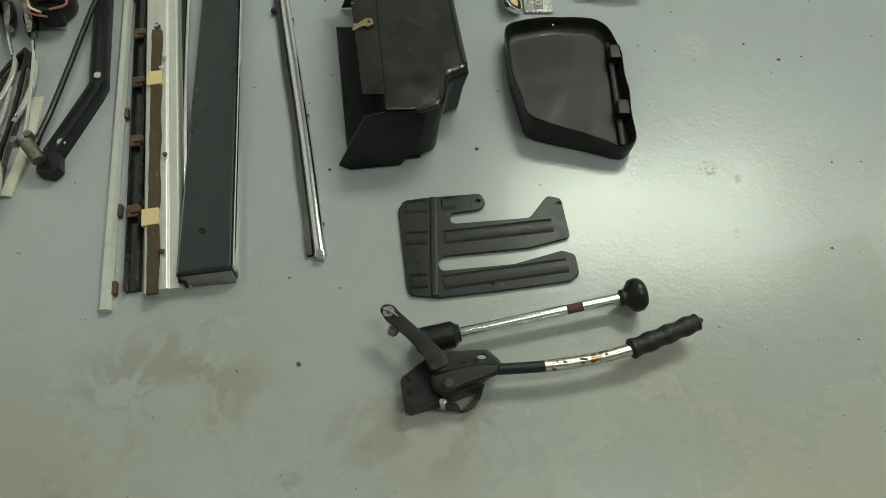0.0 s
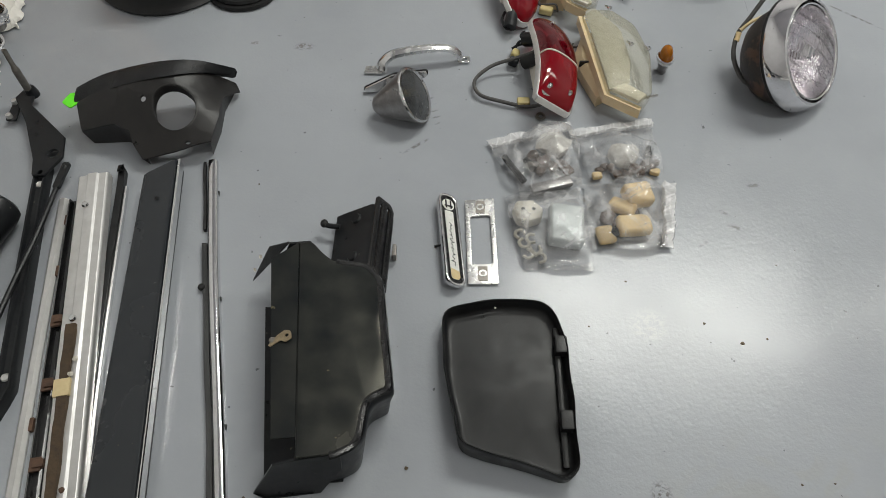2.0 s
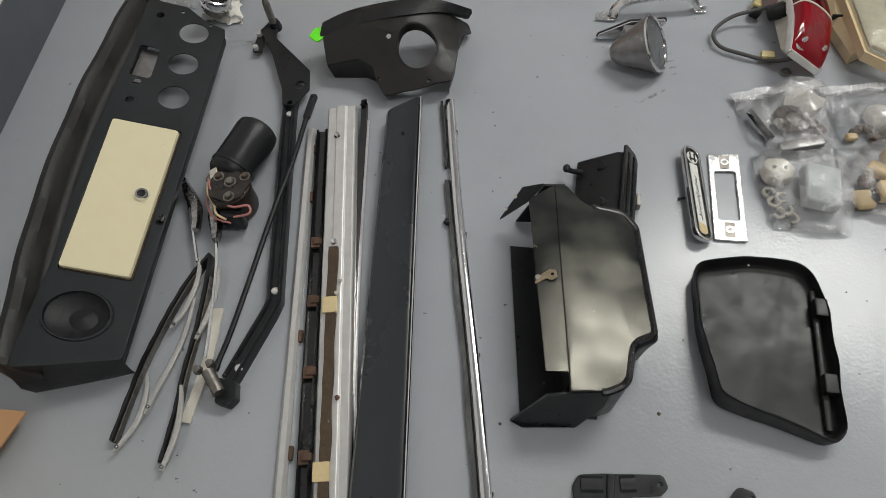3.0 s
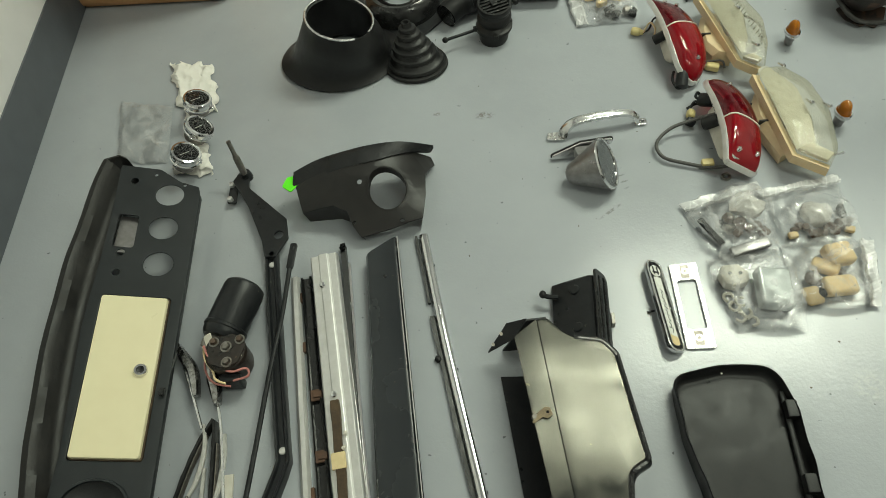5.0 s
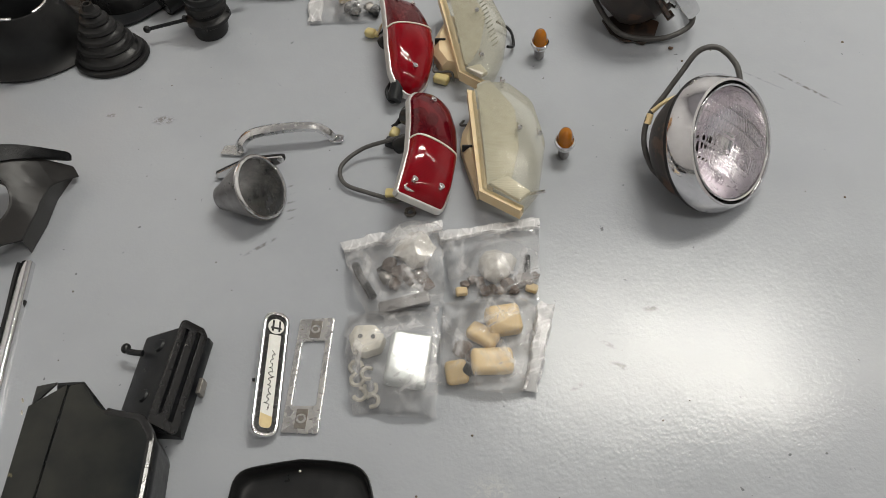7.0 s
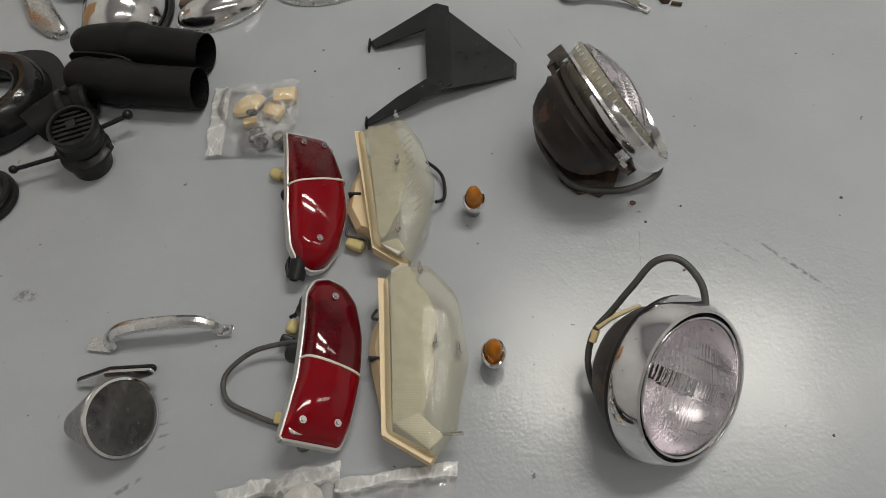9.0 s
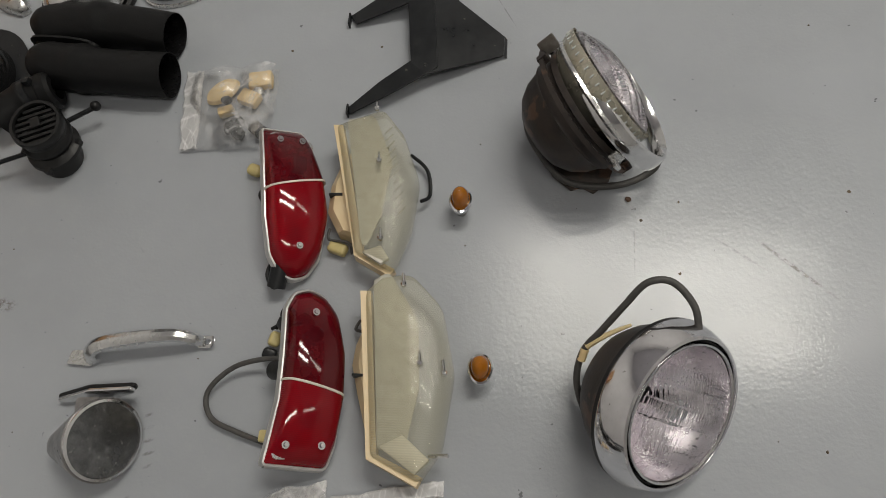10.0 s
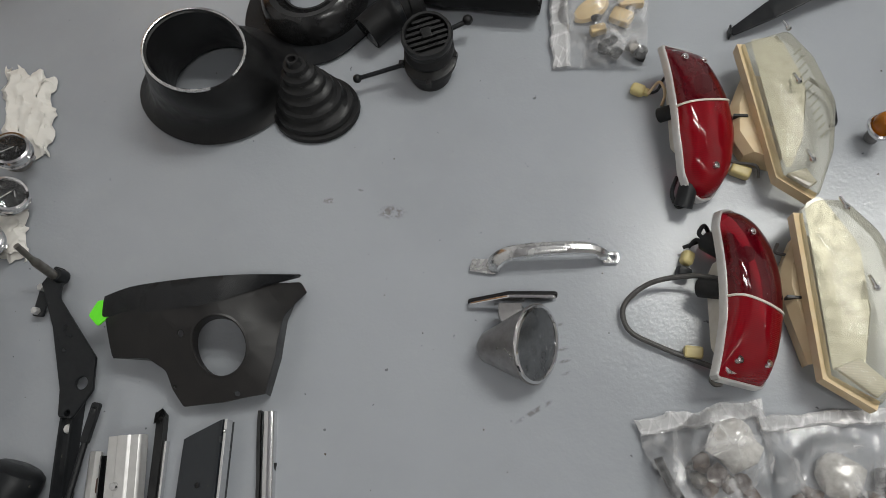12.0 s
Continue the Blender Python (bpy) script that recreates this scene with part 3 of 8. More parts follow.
def ceiling_light(x, y, length, power):
    """A fluorescent batten: white body, two tubes, and the light that they give."""
    lamp = thing("ceiling_light", x, y, "unseen white fluorescent batten light with two lit tubes, some added as fill", "ceiling light", "ceiling lights", CEILING)
    part("body", block(x - length / 2, x + length / 2, y - 0.06, y + 0.06, CEILING - 0.06, CEILING, 0.006), M_WHITE_ENAMEL, lamp)
    for dy in (-0.035, 0.035):
        part("tube", tube([(x - length / 2 + 0.03, y + dy, CEILING - 0.085), (x + length / 2 - 0.03, y + dy, CEILING - 0.085)], 0.013, 10, False), tube_mat, lamp, "glowing tube")
    data = bpy.data.lights.new("tube_light", "AREA")
    data.shape, data.size, data.size_y, data.energy, data.color = "RECTANGLE", length, 0.16, power, LAMP_COLOUR
    ob = new("tube_light", data)
    ob.location = (x, y, CEILING - 0.105)


LAMP_COLOUR = (0.965, 0.99, 0.965)
ceiling_light(1.42, 2.52, 1.8, 48)
ceiling_light(1.42, 2.98, 1.8, 48)
# unseen fill lights, added to brighten the near end and the far right
ceiling_light(1.25, 0.3, 1.5, 26)
ceiling_light(3.3, 2.8, 1.5, 6)
ceiling_light(3.3, 0.3, 1.5, 5)


# ---- handbrake and gear levers, floor bracket ----
def handbrake_lever():
    t = thing("handbrake_lever", 0.02, 0.43, "black handbrake lever with worn chrome shaft and ribbed grip", "handbrake lever")
    body = plate(rounded([(-0.033, 0.426), (-0.027, 0.396), (-0.020, 0.393), (0.013, 0.404), (0.058, 0.423), (0.079, 0.440), (0.078, 0.448), (0.064, 0.462), (0.010, 0.458), (-0.010, 0.446)], [0.010, 0.006, 0.006, 0.01, 0.02, 0.006, 0.010, 0.012, 0.012, 0.02]), 0.022, 0.026, [circle(0.057, 0.453, 0.0050, 14, 0.0028)], 0.001)
    skirt = loft([[(x, y, 0.003) for x, y in ((-0.027, 0.396), (-0.020, 0.392), (0.013, 0.402), (0.058, 0.421))] + [(x, y, 0.003) for x, y in ((0.056, 0.425), (0.012, 0.406), (-0.019, 0.396), (-0.025, 0.399))],
                  [(x, y, 0.025) for x, y in ((-0.027, 0.396), (-0.020, 0.392), (0.013, 0.402), (0.058, 0.421))] + [(x, y, 0.025) for x, y in ((0.056, 0.425), (0.012, 0.406), (-0.019, 0.396), (-0.025, 0.399))]])
    part("bracket", join(body, skirt), M_BLACK, t, "black pressed steel bracket")
    for x, y in ((-0.023, 0.427), (-0.004, 0.430), (-0.022, 0.411), (0.051, 0.447)):
        part("bolt_hole", moved(lathe([(0.0, 0.0002), (0.0024, 0.0002), (0.0030, 0.0008)], 12), pose(x, y, 0.0260)), M_BLACK_ENAMEL, t)
    cheek = plate(rounded([(0.000, 0.426), (0.004, 0.411), (0.016, 0.404), (0.034, 0.414), (0.072, 0.429), (0.078, 0.441), (0.050, 0.440), (0.022, 0.434)], [0.006, 0.006, 0.008, 0.01, 0.004, 0.006, 0.01, 0.006]), 0.028, 0.040, bevel=0.0035, seg=3)
    part("lever_cheek", cheek, M_BLACK, t, "folded black lever cheek")
    # curved quadrant, toothed along its inner edge
    teeth = []
    for k in range(13):
        a = math.radians(4 - k * 5.6)
        r = 0.0305 - (0.0016 if k % 2 else 0.0)
        teeth.append((0.0215 + r * math.cos(a), 0.4225 + r * math.sin(a)))
    outer = [(0.030, 0.3955), (0.040, 0.3950), (0.049, 0.4000), (0.056, 0.4100), (0.0605, 0.4260)]
    part("quadrant", plate([(0.012, 0.4085)] + [(0.012, 0.400), (0.018, 0.3965)] + outer + teeth[:] + [(0.030, 0.4035)], 0.009, 0.013, bevel=0.0005), M_BLACK, t, "toothed black steel quadrant")
    link = plate(rounded([(-0.058, 0.499), (-0.052, 0.506), (-0.042, 0.504), (-0.036, 0.497), (-0.013, 0.476), (0.013, 0.452), (0.022, 0.436), (0.002, 0.427), (-0.008, 0.447), (-0.027, 0.467), (-0.050, 0.486)], [0.007, 0.007, 0.007, 0.006, 0.02, 0.02, 0.006, 0.006, 0.02, 0.02, 0.01]), 0.044, 0.048, bevel=0.001)
    part("link", link, M_BLACK, t, "black steel link arm")
    part("washer", moved(lathe([(0.0030, 0.0012), (0.0034, 0.0022), (0.0064, 0.0022), (0.0070, 0.0)], 24), pose(-0.047, 0.4955, 0.048)), M_CHROME, t, "bright plated washer")
    part("pin", moved(lathe([(0.0, 0.004), (0.0026, 0.0038), (0.0032, 0.003), (0.0032, -0.004)], 14), pose(-0.047, 0.4955, 0.049)), M_STEEL, t)
    part("split_pin", tube([(-0.053, 0.4980, 0.0530), (-0.047, 0.4955, 0.0535), (-0.041, 0.4925, 0.0525), (-0.037, 0.4895, 0.0505)], 0.0009, 8), M_PLATE, t, "thin split pin")
    part("pin_nut", moved(lathe([(0.0, 0.005), (0.0050, 0.005), (0.0062, 0.004), (0.0062, -0.004)], 6), pose(-0.042, 0.4790, 0.034, 0, 30, 40)), M_STEEL, t)
    part("pivot_bolt", moved(lathe([(0.0, 0.006), (0.0050, 0.005), (0.0066, 0.003), (0.0068, -0.006)], 6), pose(0.0205, 0.4160, 0.0405)), M_RUST, t, "rusty pivot bolt")
    part("lower_bolt", moved(lathe([(0.0, 0.005), (0.0022, 0.005), (0.0026, 0.003), (0.0044, 0.003), (0.0050, 0.0), (0.0050, -0.010)], 6), pose(0.0145, 0.4005, 0.026)), M_CHROME, t)
    shaft = curve_through([(0.060, 0.436, 0.030), (0.125, 0.441, 0.031), (0.18, 0.450, 0.031), (0.226, 0.463, 0.031)], 8)
    part("dark_shaft", tube(shaft[:9], 0.0064, 12, False), M_BLACK, t)
    part("chrome_shaft", tube(shaft[8:], 0.0068, 12, False), M_SHAFT, t, "chrome shaft with flaked rusty patches")
    for i, w in enumerate((0.2, 0.42, 0.7)):
        q = shaft[8 + int(w * 15)]
        part("rust_patch", ball(q.x, q.y, q.z + 0.0060, 0.003 + 0.003 * (i % 2), 0.0016, 0.0011, 10), M_RUST, t)
    grip = curve_through([(0.221, 0.4615, 0.031), (0.262, 0.479, 0.031), (0.302, 0.4965, 0.031)], 14)
    part("grip", tube(grip, lambda w: (0.0112 + 0.0009 * math.sin(w * 26) if 0.03 < w < 0.97 else 0.0088) - 0.001 * w, 16, False), M_RUBBER, t, "black rubber grip with finger ridges")
    part("button", ball(0.3055, 0.498, 0.031, 0.003), M_RUST, t)
    t.location += Vector((0, 0.008, 0))


def gear_lever():
    t = thing("gear_lever", 0.11, 0.505, "chrome gear lever with black knob and rubber sleeve, rust spots", "gear lever")
    a, b = Vector((-0.018, 0.478, 0.022)), Vector((0.247, 0.5415, 0.026))
    d = (b - a).normalized()
    at = lambda s: a + d * s
    part("sleeve", tube([at(0), at(0.004), at(0.012), at(0.044), at(0.050), at(0.052)], lambda w: 0.009 if w < 0.1 else (0.0155 - 0.003 * abs(w - 0.5)) if w < 0.8 else 0.010, 16, False), M_RUBBER, t, "black rubber sleeve")
    part("rod", tube([at(0.045), at(0.178)], 0.0062, 14, False), M_CHROME, t)
    part("rust_band", tube([at(0.176), at(0.199)], 0.0055, 14, False), M_RUST, t, "rusty band on the rod")
    part("upper_rod", tube([at(0.197), at(0.252)], 0.0066, 14, False), M_CHROME, t)
    m = facing(at(0.245), d)
    part("knob", moved(lathe([(0.007, -0.004), (0.010, 0.0), (0.0095, 0.004), (0.0135, 0.008), (0.0185, 0.012), (0.0200, 0.017), (0.0195, 0.022), (0.016, 0.0265), (0.008, 0.0285), (0.0, 0.029)], 28), m), M_RUBBER, t, "round black knob")


def floor_bracket():
    t = thing("finger_bracket", 0.06, 0.62, "flat black pressed steel bracket with three fingers", "bracket")
    out = rounded([(-0.046, 0.665), (-0.040, 0.679), (-0.012, 0.684), (0.060, 0.692), (0.067, 0.677), (0.058, 0.667), (0.020, 0.660), (0.022, 0.645), (0.122, 0.656), (0.146, 0.690), (0.164, 0.686), (0.172, 0.628),
                   (0.120, 0.612), (0.012, 0.598), (0.006, 0.590), (0.010, 0.578), (0.100, 0.589), (0.160, 0.609), (0.176, 0.604), (0.179, 0.576), (0.168, 0.567), (0.08, 0.552), (0.010, 0.542), (-0.026, 0.544), (-0.031, 0.556)],
                  [0.01, 0.01, 0.004, 0.008, 0.008, 0.004, 0.008, 0.008, 0.01, 0.008, 0.008, 0.008, 0.02, 0.008, 0.008, 0.008, 0.02, 0.01, 0.008, 0.01, 0.01, 0.01, 0.006, 0.01, 0.01])
    part("sheet", plate(out, 0.002, 0.0055, [circle(0.056, 0.680, 0.0025, 10), circle(0.160, 0.678, 0.0025, 10), circle(0.072, 0.562, 0.0022, 10), circle(-0.022, 0.672, 0.002, 10)], 0.0012), M_BLACK, t)
    part("fold", plate(rounded([(-0.006, 0.684), (0.003, 0.684), (0.008, 0.543), (-0.001, 0.543)], 0.002), 0.0055, 0.0085, bevel=0.0013), M_BLACK, t)
    for a, b in (((0.014, 0.625), (0.150, 0.645)), ((0.014, 0.562), (0.165, 0.588)), ((-0.034, 0.622), (-0.008, 0.624)), ((-0.026, 0.562), (-0.006, 0.564)), ((-0.036, 0.668), (-0.010, 0.671)), ((0.010, 0.674), (0.028, 0.677))):
        a, b = Vector((*a, 0.0055)), Vector((*b, 0.0055))
        part("rib", sweep([a, b], [(-0.010, 0), (-0.0075, 0.0012), (-0.005, 0.0026), (0.005, 0.0026), (0.0075, 0.0012), (0.010, 0)]), M_BLACK, t)


handbrake_lever()
gear_lever()
floor_bracket()


# ---- tray and glove box ----
def black_tray():
    """A shallow moulded tray: flat bed, raised rolled wall, two clips on one side."""
    t = thing("moulded_tray", 0.18, 0.87, "shallow black moulded plastic tray with two clips", "tray")
    rim = rounded([(0.097, 0.975), (0.170, 0.993), (0.248, 0.988), (0.264, 0.920), (0.266, 0.766), (0.252, 0.748), (0.120, 0.785), (0.102, 0.886)], [0.022, 0.05, 0.035, 0.03, 0.02, 0.016, 0.02, 0.04], 6)
    c = Vector((0.186, 0.872))
    rim = [p + (p - c).normalized() * 0.0022 * noise.noise(Vector((p.x * 22, p.y * 22, 3))) for p in resampled(rim, 110)]

    def ring(k, z, wob=0.0, up=1.0):
        out = []
        for p in rim:
            q = c + (p - c) * k
            lift = 0.022 * max(0, (0.272 - q.x) / 0.155) * max(0, (0.990 - q.y) / 0.22)
            out.append((q.x, q.y, z + up * lift + wob * noise.noise(Vector((q.x * 30, q.y * 30, 1)))))
        return out
    wall = [(0.985, 0.002, 0, 0), (0.996, 0.010, 0, 0.6), (1.005, 0.020, 0.003, 1), (1.008, 0.0255, 0.004, 1), (1.003, 0.0285, 0.004, 1), (0.993, 0.0295, 0.004, 1), (0.983, 0.0285, 0.004, 1), (0.976, 0.025, 0.003, 0.9),
            (0.969, 0.0195, 0.002, 0.6), (0.958, 0.0145, 0, 0.3), (0.940, 0.0112, 0, 0.1), (0.91, 0.0095, 0, 0), (0.86, 0.0088, 0, 0), (0.72, 0.0086, 0, 0), (0.5, 0.0090, 0.001, 0), (0.25, 0.0092, 0.001, 0), (0.02, 0.0092, 0, 0)]
    part("shell", loft([ring(k, z, w, u) for k, z, w, u in wall]), M_TRAY, t, "black moulded shell with rolled rim", sharp=60)
    for y in (0.925, 0.822):
        part("clip", block(0.247, 0.264, y - 0.013, y + 0.013, 0.012, 0.029, 0.003), M_RUBBER, t)
    part("channel", block(0.247, 0.256, 0.765, 0.955, 0.010, 0.017, 0.003), M_RUBBER, t)
    part("rivet", ball(0.170, 0.980, 0.024, 0.0015), M_WHITE, t)


def glove_box():
    """A black board glove box lying on its face: top board, sloped strip with a key lock, open side, front flap."""
    t = thing("glove_box", -0.05, 0.88, "dusty black glove box lying on its face, key in lock", "glove box")
    Z = 0.100

    def lean(bm):
        """The top slopes down to its curved side."""
        for v in bm.verts:
            drop = (0.10 * max(0, v.co.x + 0.098 - 0.1306 * (1.040 - v.co.y)) + 0.060 * (v.co.y - 0.755)) * v.co.z / Z
            v.co.z -= drop
            v.co.y += 0.4 * drop
        return bm
    top = rounded([(-0.098, 1.040), (-0.083, 1.046), (-0.052, 1.012), (-0.004, 1.006), (0.014, 0.985), (0.037, 0.833), (0.010, 0.818), (0.006, 0.766), (-0.018, 0.754), (-0.060, 0.749)], [0.002, 0.016, 0.045, 0.02, 0.02, 0.009, 0.022, 0.022, 0.03, 0.003], 7)
    board = plate(top, Z - 0.004, Z, bevel=0.002)
    for k in range(3):
        bmesh.ops.subdivide_edges(board, edges=[e for e in board.edges if e.calc_length() > 0.018], cuts=1)
    bmesh.ops.triangulate(board, faces=board.faces[:])
    for v in board.verts:
        v.co.z += 0.0016 * noise.noise(Vector((v.co.x * 14, v.co.y * 14, 2)))
    part("top_board", lean(board), M_LID, t, "dusty black top board with yellow-tinted gloss", sharp=50)
    roll = [Vector((p.x, p.y, Z - 0.003)) for p in top if p.x > -0.055 and p.y < 1.013]
    part("rolled_edge", lean(tube(roll, 0.0048, 8, False)), M_BLACK_GLOSS, t, "rounded glossy black edge")
    # the skirt below the curved edge, leaning in towards the floor
    edge = [p for p in top if p.x > -0.075 or p.y < 0.76]
    skirt = []
    for z, k in ((Z - 0.001, 0.0), (Z - 0.008, -0.006), (Z - 0.016, -0.0075), (0.05, 0.0), (0.006, 0.006)):
        skirt.append([(p.x - k * 0.9 if p.x > -0.03 else p.x, p.y - (k * 0.5 if p.y < 0.8 else -k * 0.5), z) for p in edge])
    part("side_wall", lean(loft(skirt, False, False)), M_BLACK, t)
    # strip with the lock, sloping a little to its outer edge
    strip = loft([[(-0.131, 1.012, Z + 0.001), (-0.098, 1.040, Z - 0.001), (-0.060, 0.749, Z - 0.001), (-0.063, 0.772, Z), (-0.089, 0.769, Z + 0.002)],
                  [(-0.131, 1.012, Z + 0.004), (-0.098, 1.040, Z + 0.002), (-0.060, 0.749, Z + 0.002), (-0.063, 0.772, Z + 0.003), (-0.089, 0.769, Z + 0.005)]])
    part("lock_strip", lean(strip), M_LID, t)
    for x, y, z in ((-0.150, 1.030, 0.0745), (-0.163, 1.024, 0.0505)):
        part("tab_hole", moved(lathe([(0.0, 0.0), (0.0026, 0.0002), (0.003, 0.0006)], 10), facing((x, y, z), (-0.5, -0.5, 0.7))), M_WHITE, t)
    part("end_tab", lean(loft([[(-0.130, 1.014, Z), (-0.112, 1.043, Z), (-0.142, 1.042, 0.088), (-0.172, 1.022, 0.03)], [(-0.130, 1.012, Z - 0.002), (-0.112, 1.041, Z - 0.002), (-0.142, 1.040, 0.086), (-0.172, 1.020, 0.028)]])), M_BLACK, t)
    part("end_wall", lean(loft([[(-0.112, 1.043, Z - 0.002), (-0.083, 1.046, Z - 0.002), (-0.083, 1.040, 0.004), (-0.150, 1.036, 0.004)], [(-0.112, 1.040, Z - 0.002), (-0.083, 1.043, Z - 0.002), (-0.083, 1.037, 0.004), (-0.150, 1.033, 0.004)]])), M_BLACK, t)
    part("bottom_board", plate([(-0.154, 0.990), (-0.02, 0.99), (-0.02, 0.75), (-0.116, 0.74)], 0.002, 0.005), M_BLACK, t)
    part("back_wall", lean(loft([[(-0.095, 1.00, 0.005), (-0.062, 0.762, 0.005), (-0.062, 0.762, Z - 0.004), (-0.10, 1.00, Z - 0.004)], [(-0.092, 1.00, 0.005), (-0.059, 0.762, 0.005), (-0.059, 0.762, Z - 0.004), (-0.097, 1.00, Z - 0.004)]])), M_BLACK, t)
    flap = [(-0.128, 0.734, 0.004), (-0.112, 0.728, 0.003), (-0.046, 0.736, 0.004), (-0.016, 0.752, 0.05), (-0.012, 0.756, Z - 0.006), (-0.060, 0.748, Z - 0.005), (-0.086, 0.743, 0.092)]
    part("front_flap", lean(loft([flap, [(x, y + 0.003, z) for x, y, z in flap]])), M_BLACK, t)
    m = facing((-0.108, 0.894, Z + 0.0045), (0, 0, 1))
    key = rounded([(0.000, 0.004), (0.010, 0.009), (0.017, 0.006), (0.018, -0.004), (0.010, -0.008), (0.004, -0.004), (-0.010, -0.010), (-0.012, -0.007)], 0.003)
    part("key", lean(moved(plate(key, 0.0, 0.0018, [circle(0.012, 0.001, 0.0022, 10)], 0.0004), pose(-0.102, 0.893, Z + 0.0055, 0, -6, 12))), M_BRASS, t, "small pale brass key")
    part("lock", moved(lathe([(0.0, 0.002), (0.0035, 0.002), (0.0045, 0.001), (0.0045, -0.003)], 20), m @ Matrix.Translation((0, 0, -0.0083))), M_STEEL, t, "small key lock")


def vent_housing():
    """A black housing like a low roof: plain slope on one side, slotted cover on the other, lever at the back."""
    t = thing("vent_housing", -0.02, 1.09, "black plastic housing with a slotted side and lever", "housing")

    def row(y, k):
        s = 0.006 * (1.15 - y) / 0.13
        return [(-0.068 - s * 0.3, y, 0.002), (-0.068 - s * 0.3, y, 0.014 * k), (-0.046 - s, y, 0.030 * k), (-0.012 - s, y, 0.052 * k), (-0.004 - s, y, 0.052 * k), (0.017 - s * 0.6, y, 0.018 * k), (0.017 - s * 0.6, y, 0.002)]
    part("body", loft([row(1.150, 0.9), row(1.146, 1.0), row(1.10, 1.0), row(1.03, 0.95), row(1.022, 0.6)]), M_BLACK, t)
    m = axes((0.004, 1.086, 0.0445), (0.03, 1, 0), (-0.50, 0, 0.80))
    out = rounded([(-0.068, -0.021), (0.060, -0.021), (0.069, -0.012), (0.069, 0.021), (-0.064, 0.021)], [0.008, 0.008, 0.008, 0.008, 0.004])
    holes = [rounded([(-0.050, 0.007), (0.058, 0.007), (0.058, 0.012), (-0.050, 0.012)], 0.002), rounded([(-0.055, -0.010), (0.060, -0.010), (0.060, -0.004), (-0.055, -0.004)], 0.002)]
    part("slotted_cover", moved(plate(out, 0.0, 0.004, holes, 0.0012), m), M_BLACK_GLOSS, t, "black slotted cover strip")
    part("lever", tube([(-0.060, 1.122, 0.026), (-0.078, 1.124, 0.026), (-0.085, 1.130, 0.026)], 0.0042, 8), M_BLACK, t)
    part("knob", ball(-0.084, 1.128, 0.026, 0.006, 0.007, 0.006), M_RUBBER, t)
    for y in (1.128, 1.062):
        part("boss", moved(lathe([(0.0, 0.003), (0.007, 0.003), (0.009, 0.0), (0.009, -0.004)], 20), axes((-0.034, y, 0.0385), (0, 1, 0), (-0.84, 0, -0.54))), M_BLACK, t)
    part("metal_tab", block(0.020, 0.026, 1.074, 1.094, 0.006, 0.022, 0.001), M_STEEL, t, "small bare metal tab")
    t.location += Vector((0.002, -0.006, 0))
    t.scale = (1, 1, 0.93)


black_tray()
glove_box()
vent_housing()


# ---- long strips ----
def single_trim():
    """A bright moulding with a torn black rubber lip along one side."""
    t = thing("trim_strip", -0.20, 0.92, "chrome trim strip with torn black rubber lip", "trim strip", "trim strips")
    line = [(-0.283, 1.258, 0.006), (-0.240, 1.05, 0.006), (-0.180, 0.79, 0.006), (-0.1385, 0.597, 0.006)]
    path = curve_through(line, 10)
    part("moulding", sweep(path, [(-0.0078, -0.006), (-0.0084, 0.000), (-0.0072, 0.004), (-0.0045, 0.0062), (0.0, 0.0070), (0.0045, 0.0062), (0.0072, 0.004), (0.0084, 0.0), (0.0080, -0.006)]), M_CHROME, t)
    lip = [p + Vector((-0.0112 - 0.0008 * math.sin(i * 0.9), 0, -0.003)) for i, p in enumerate(path)]
    part("rubber_lip", sweep(lip[8:], [(-0.0025, -0.002), (-0.0022, 0.003), (0.005, 0.005), (0.005, -0.002)]), M_RUBBER, t, "torn black rubber lip")
    part("upper_lip", sweep(lip[:8], [(0.000, -0.002), (0.000, 0.004), (0.004, 0.005), (0.004, -0.002)]), M_RUBBER, t)
    part("end_cap", block(-0.1445, -0.1325, 0.591, 0.601, 0.001, 0.014, 0.002), M_CHROME, t)
    for w in (4, 12, 19, 27):
        p = path[w]
        part("clip", block(p.x + 0.005, p.x + 0.009, p.y - 0.006, p.y + 0.006, 0.001, 0.007, 0.001), M_BLACK, t)
    part("snagged_tuft", lump(-0.252, 1.022, 0.006, 0.006, 4), M_RUBBER, t)


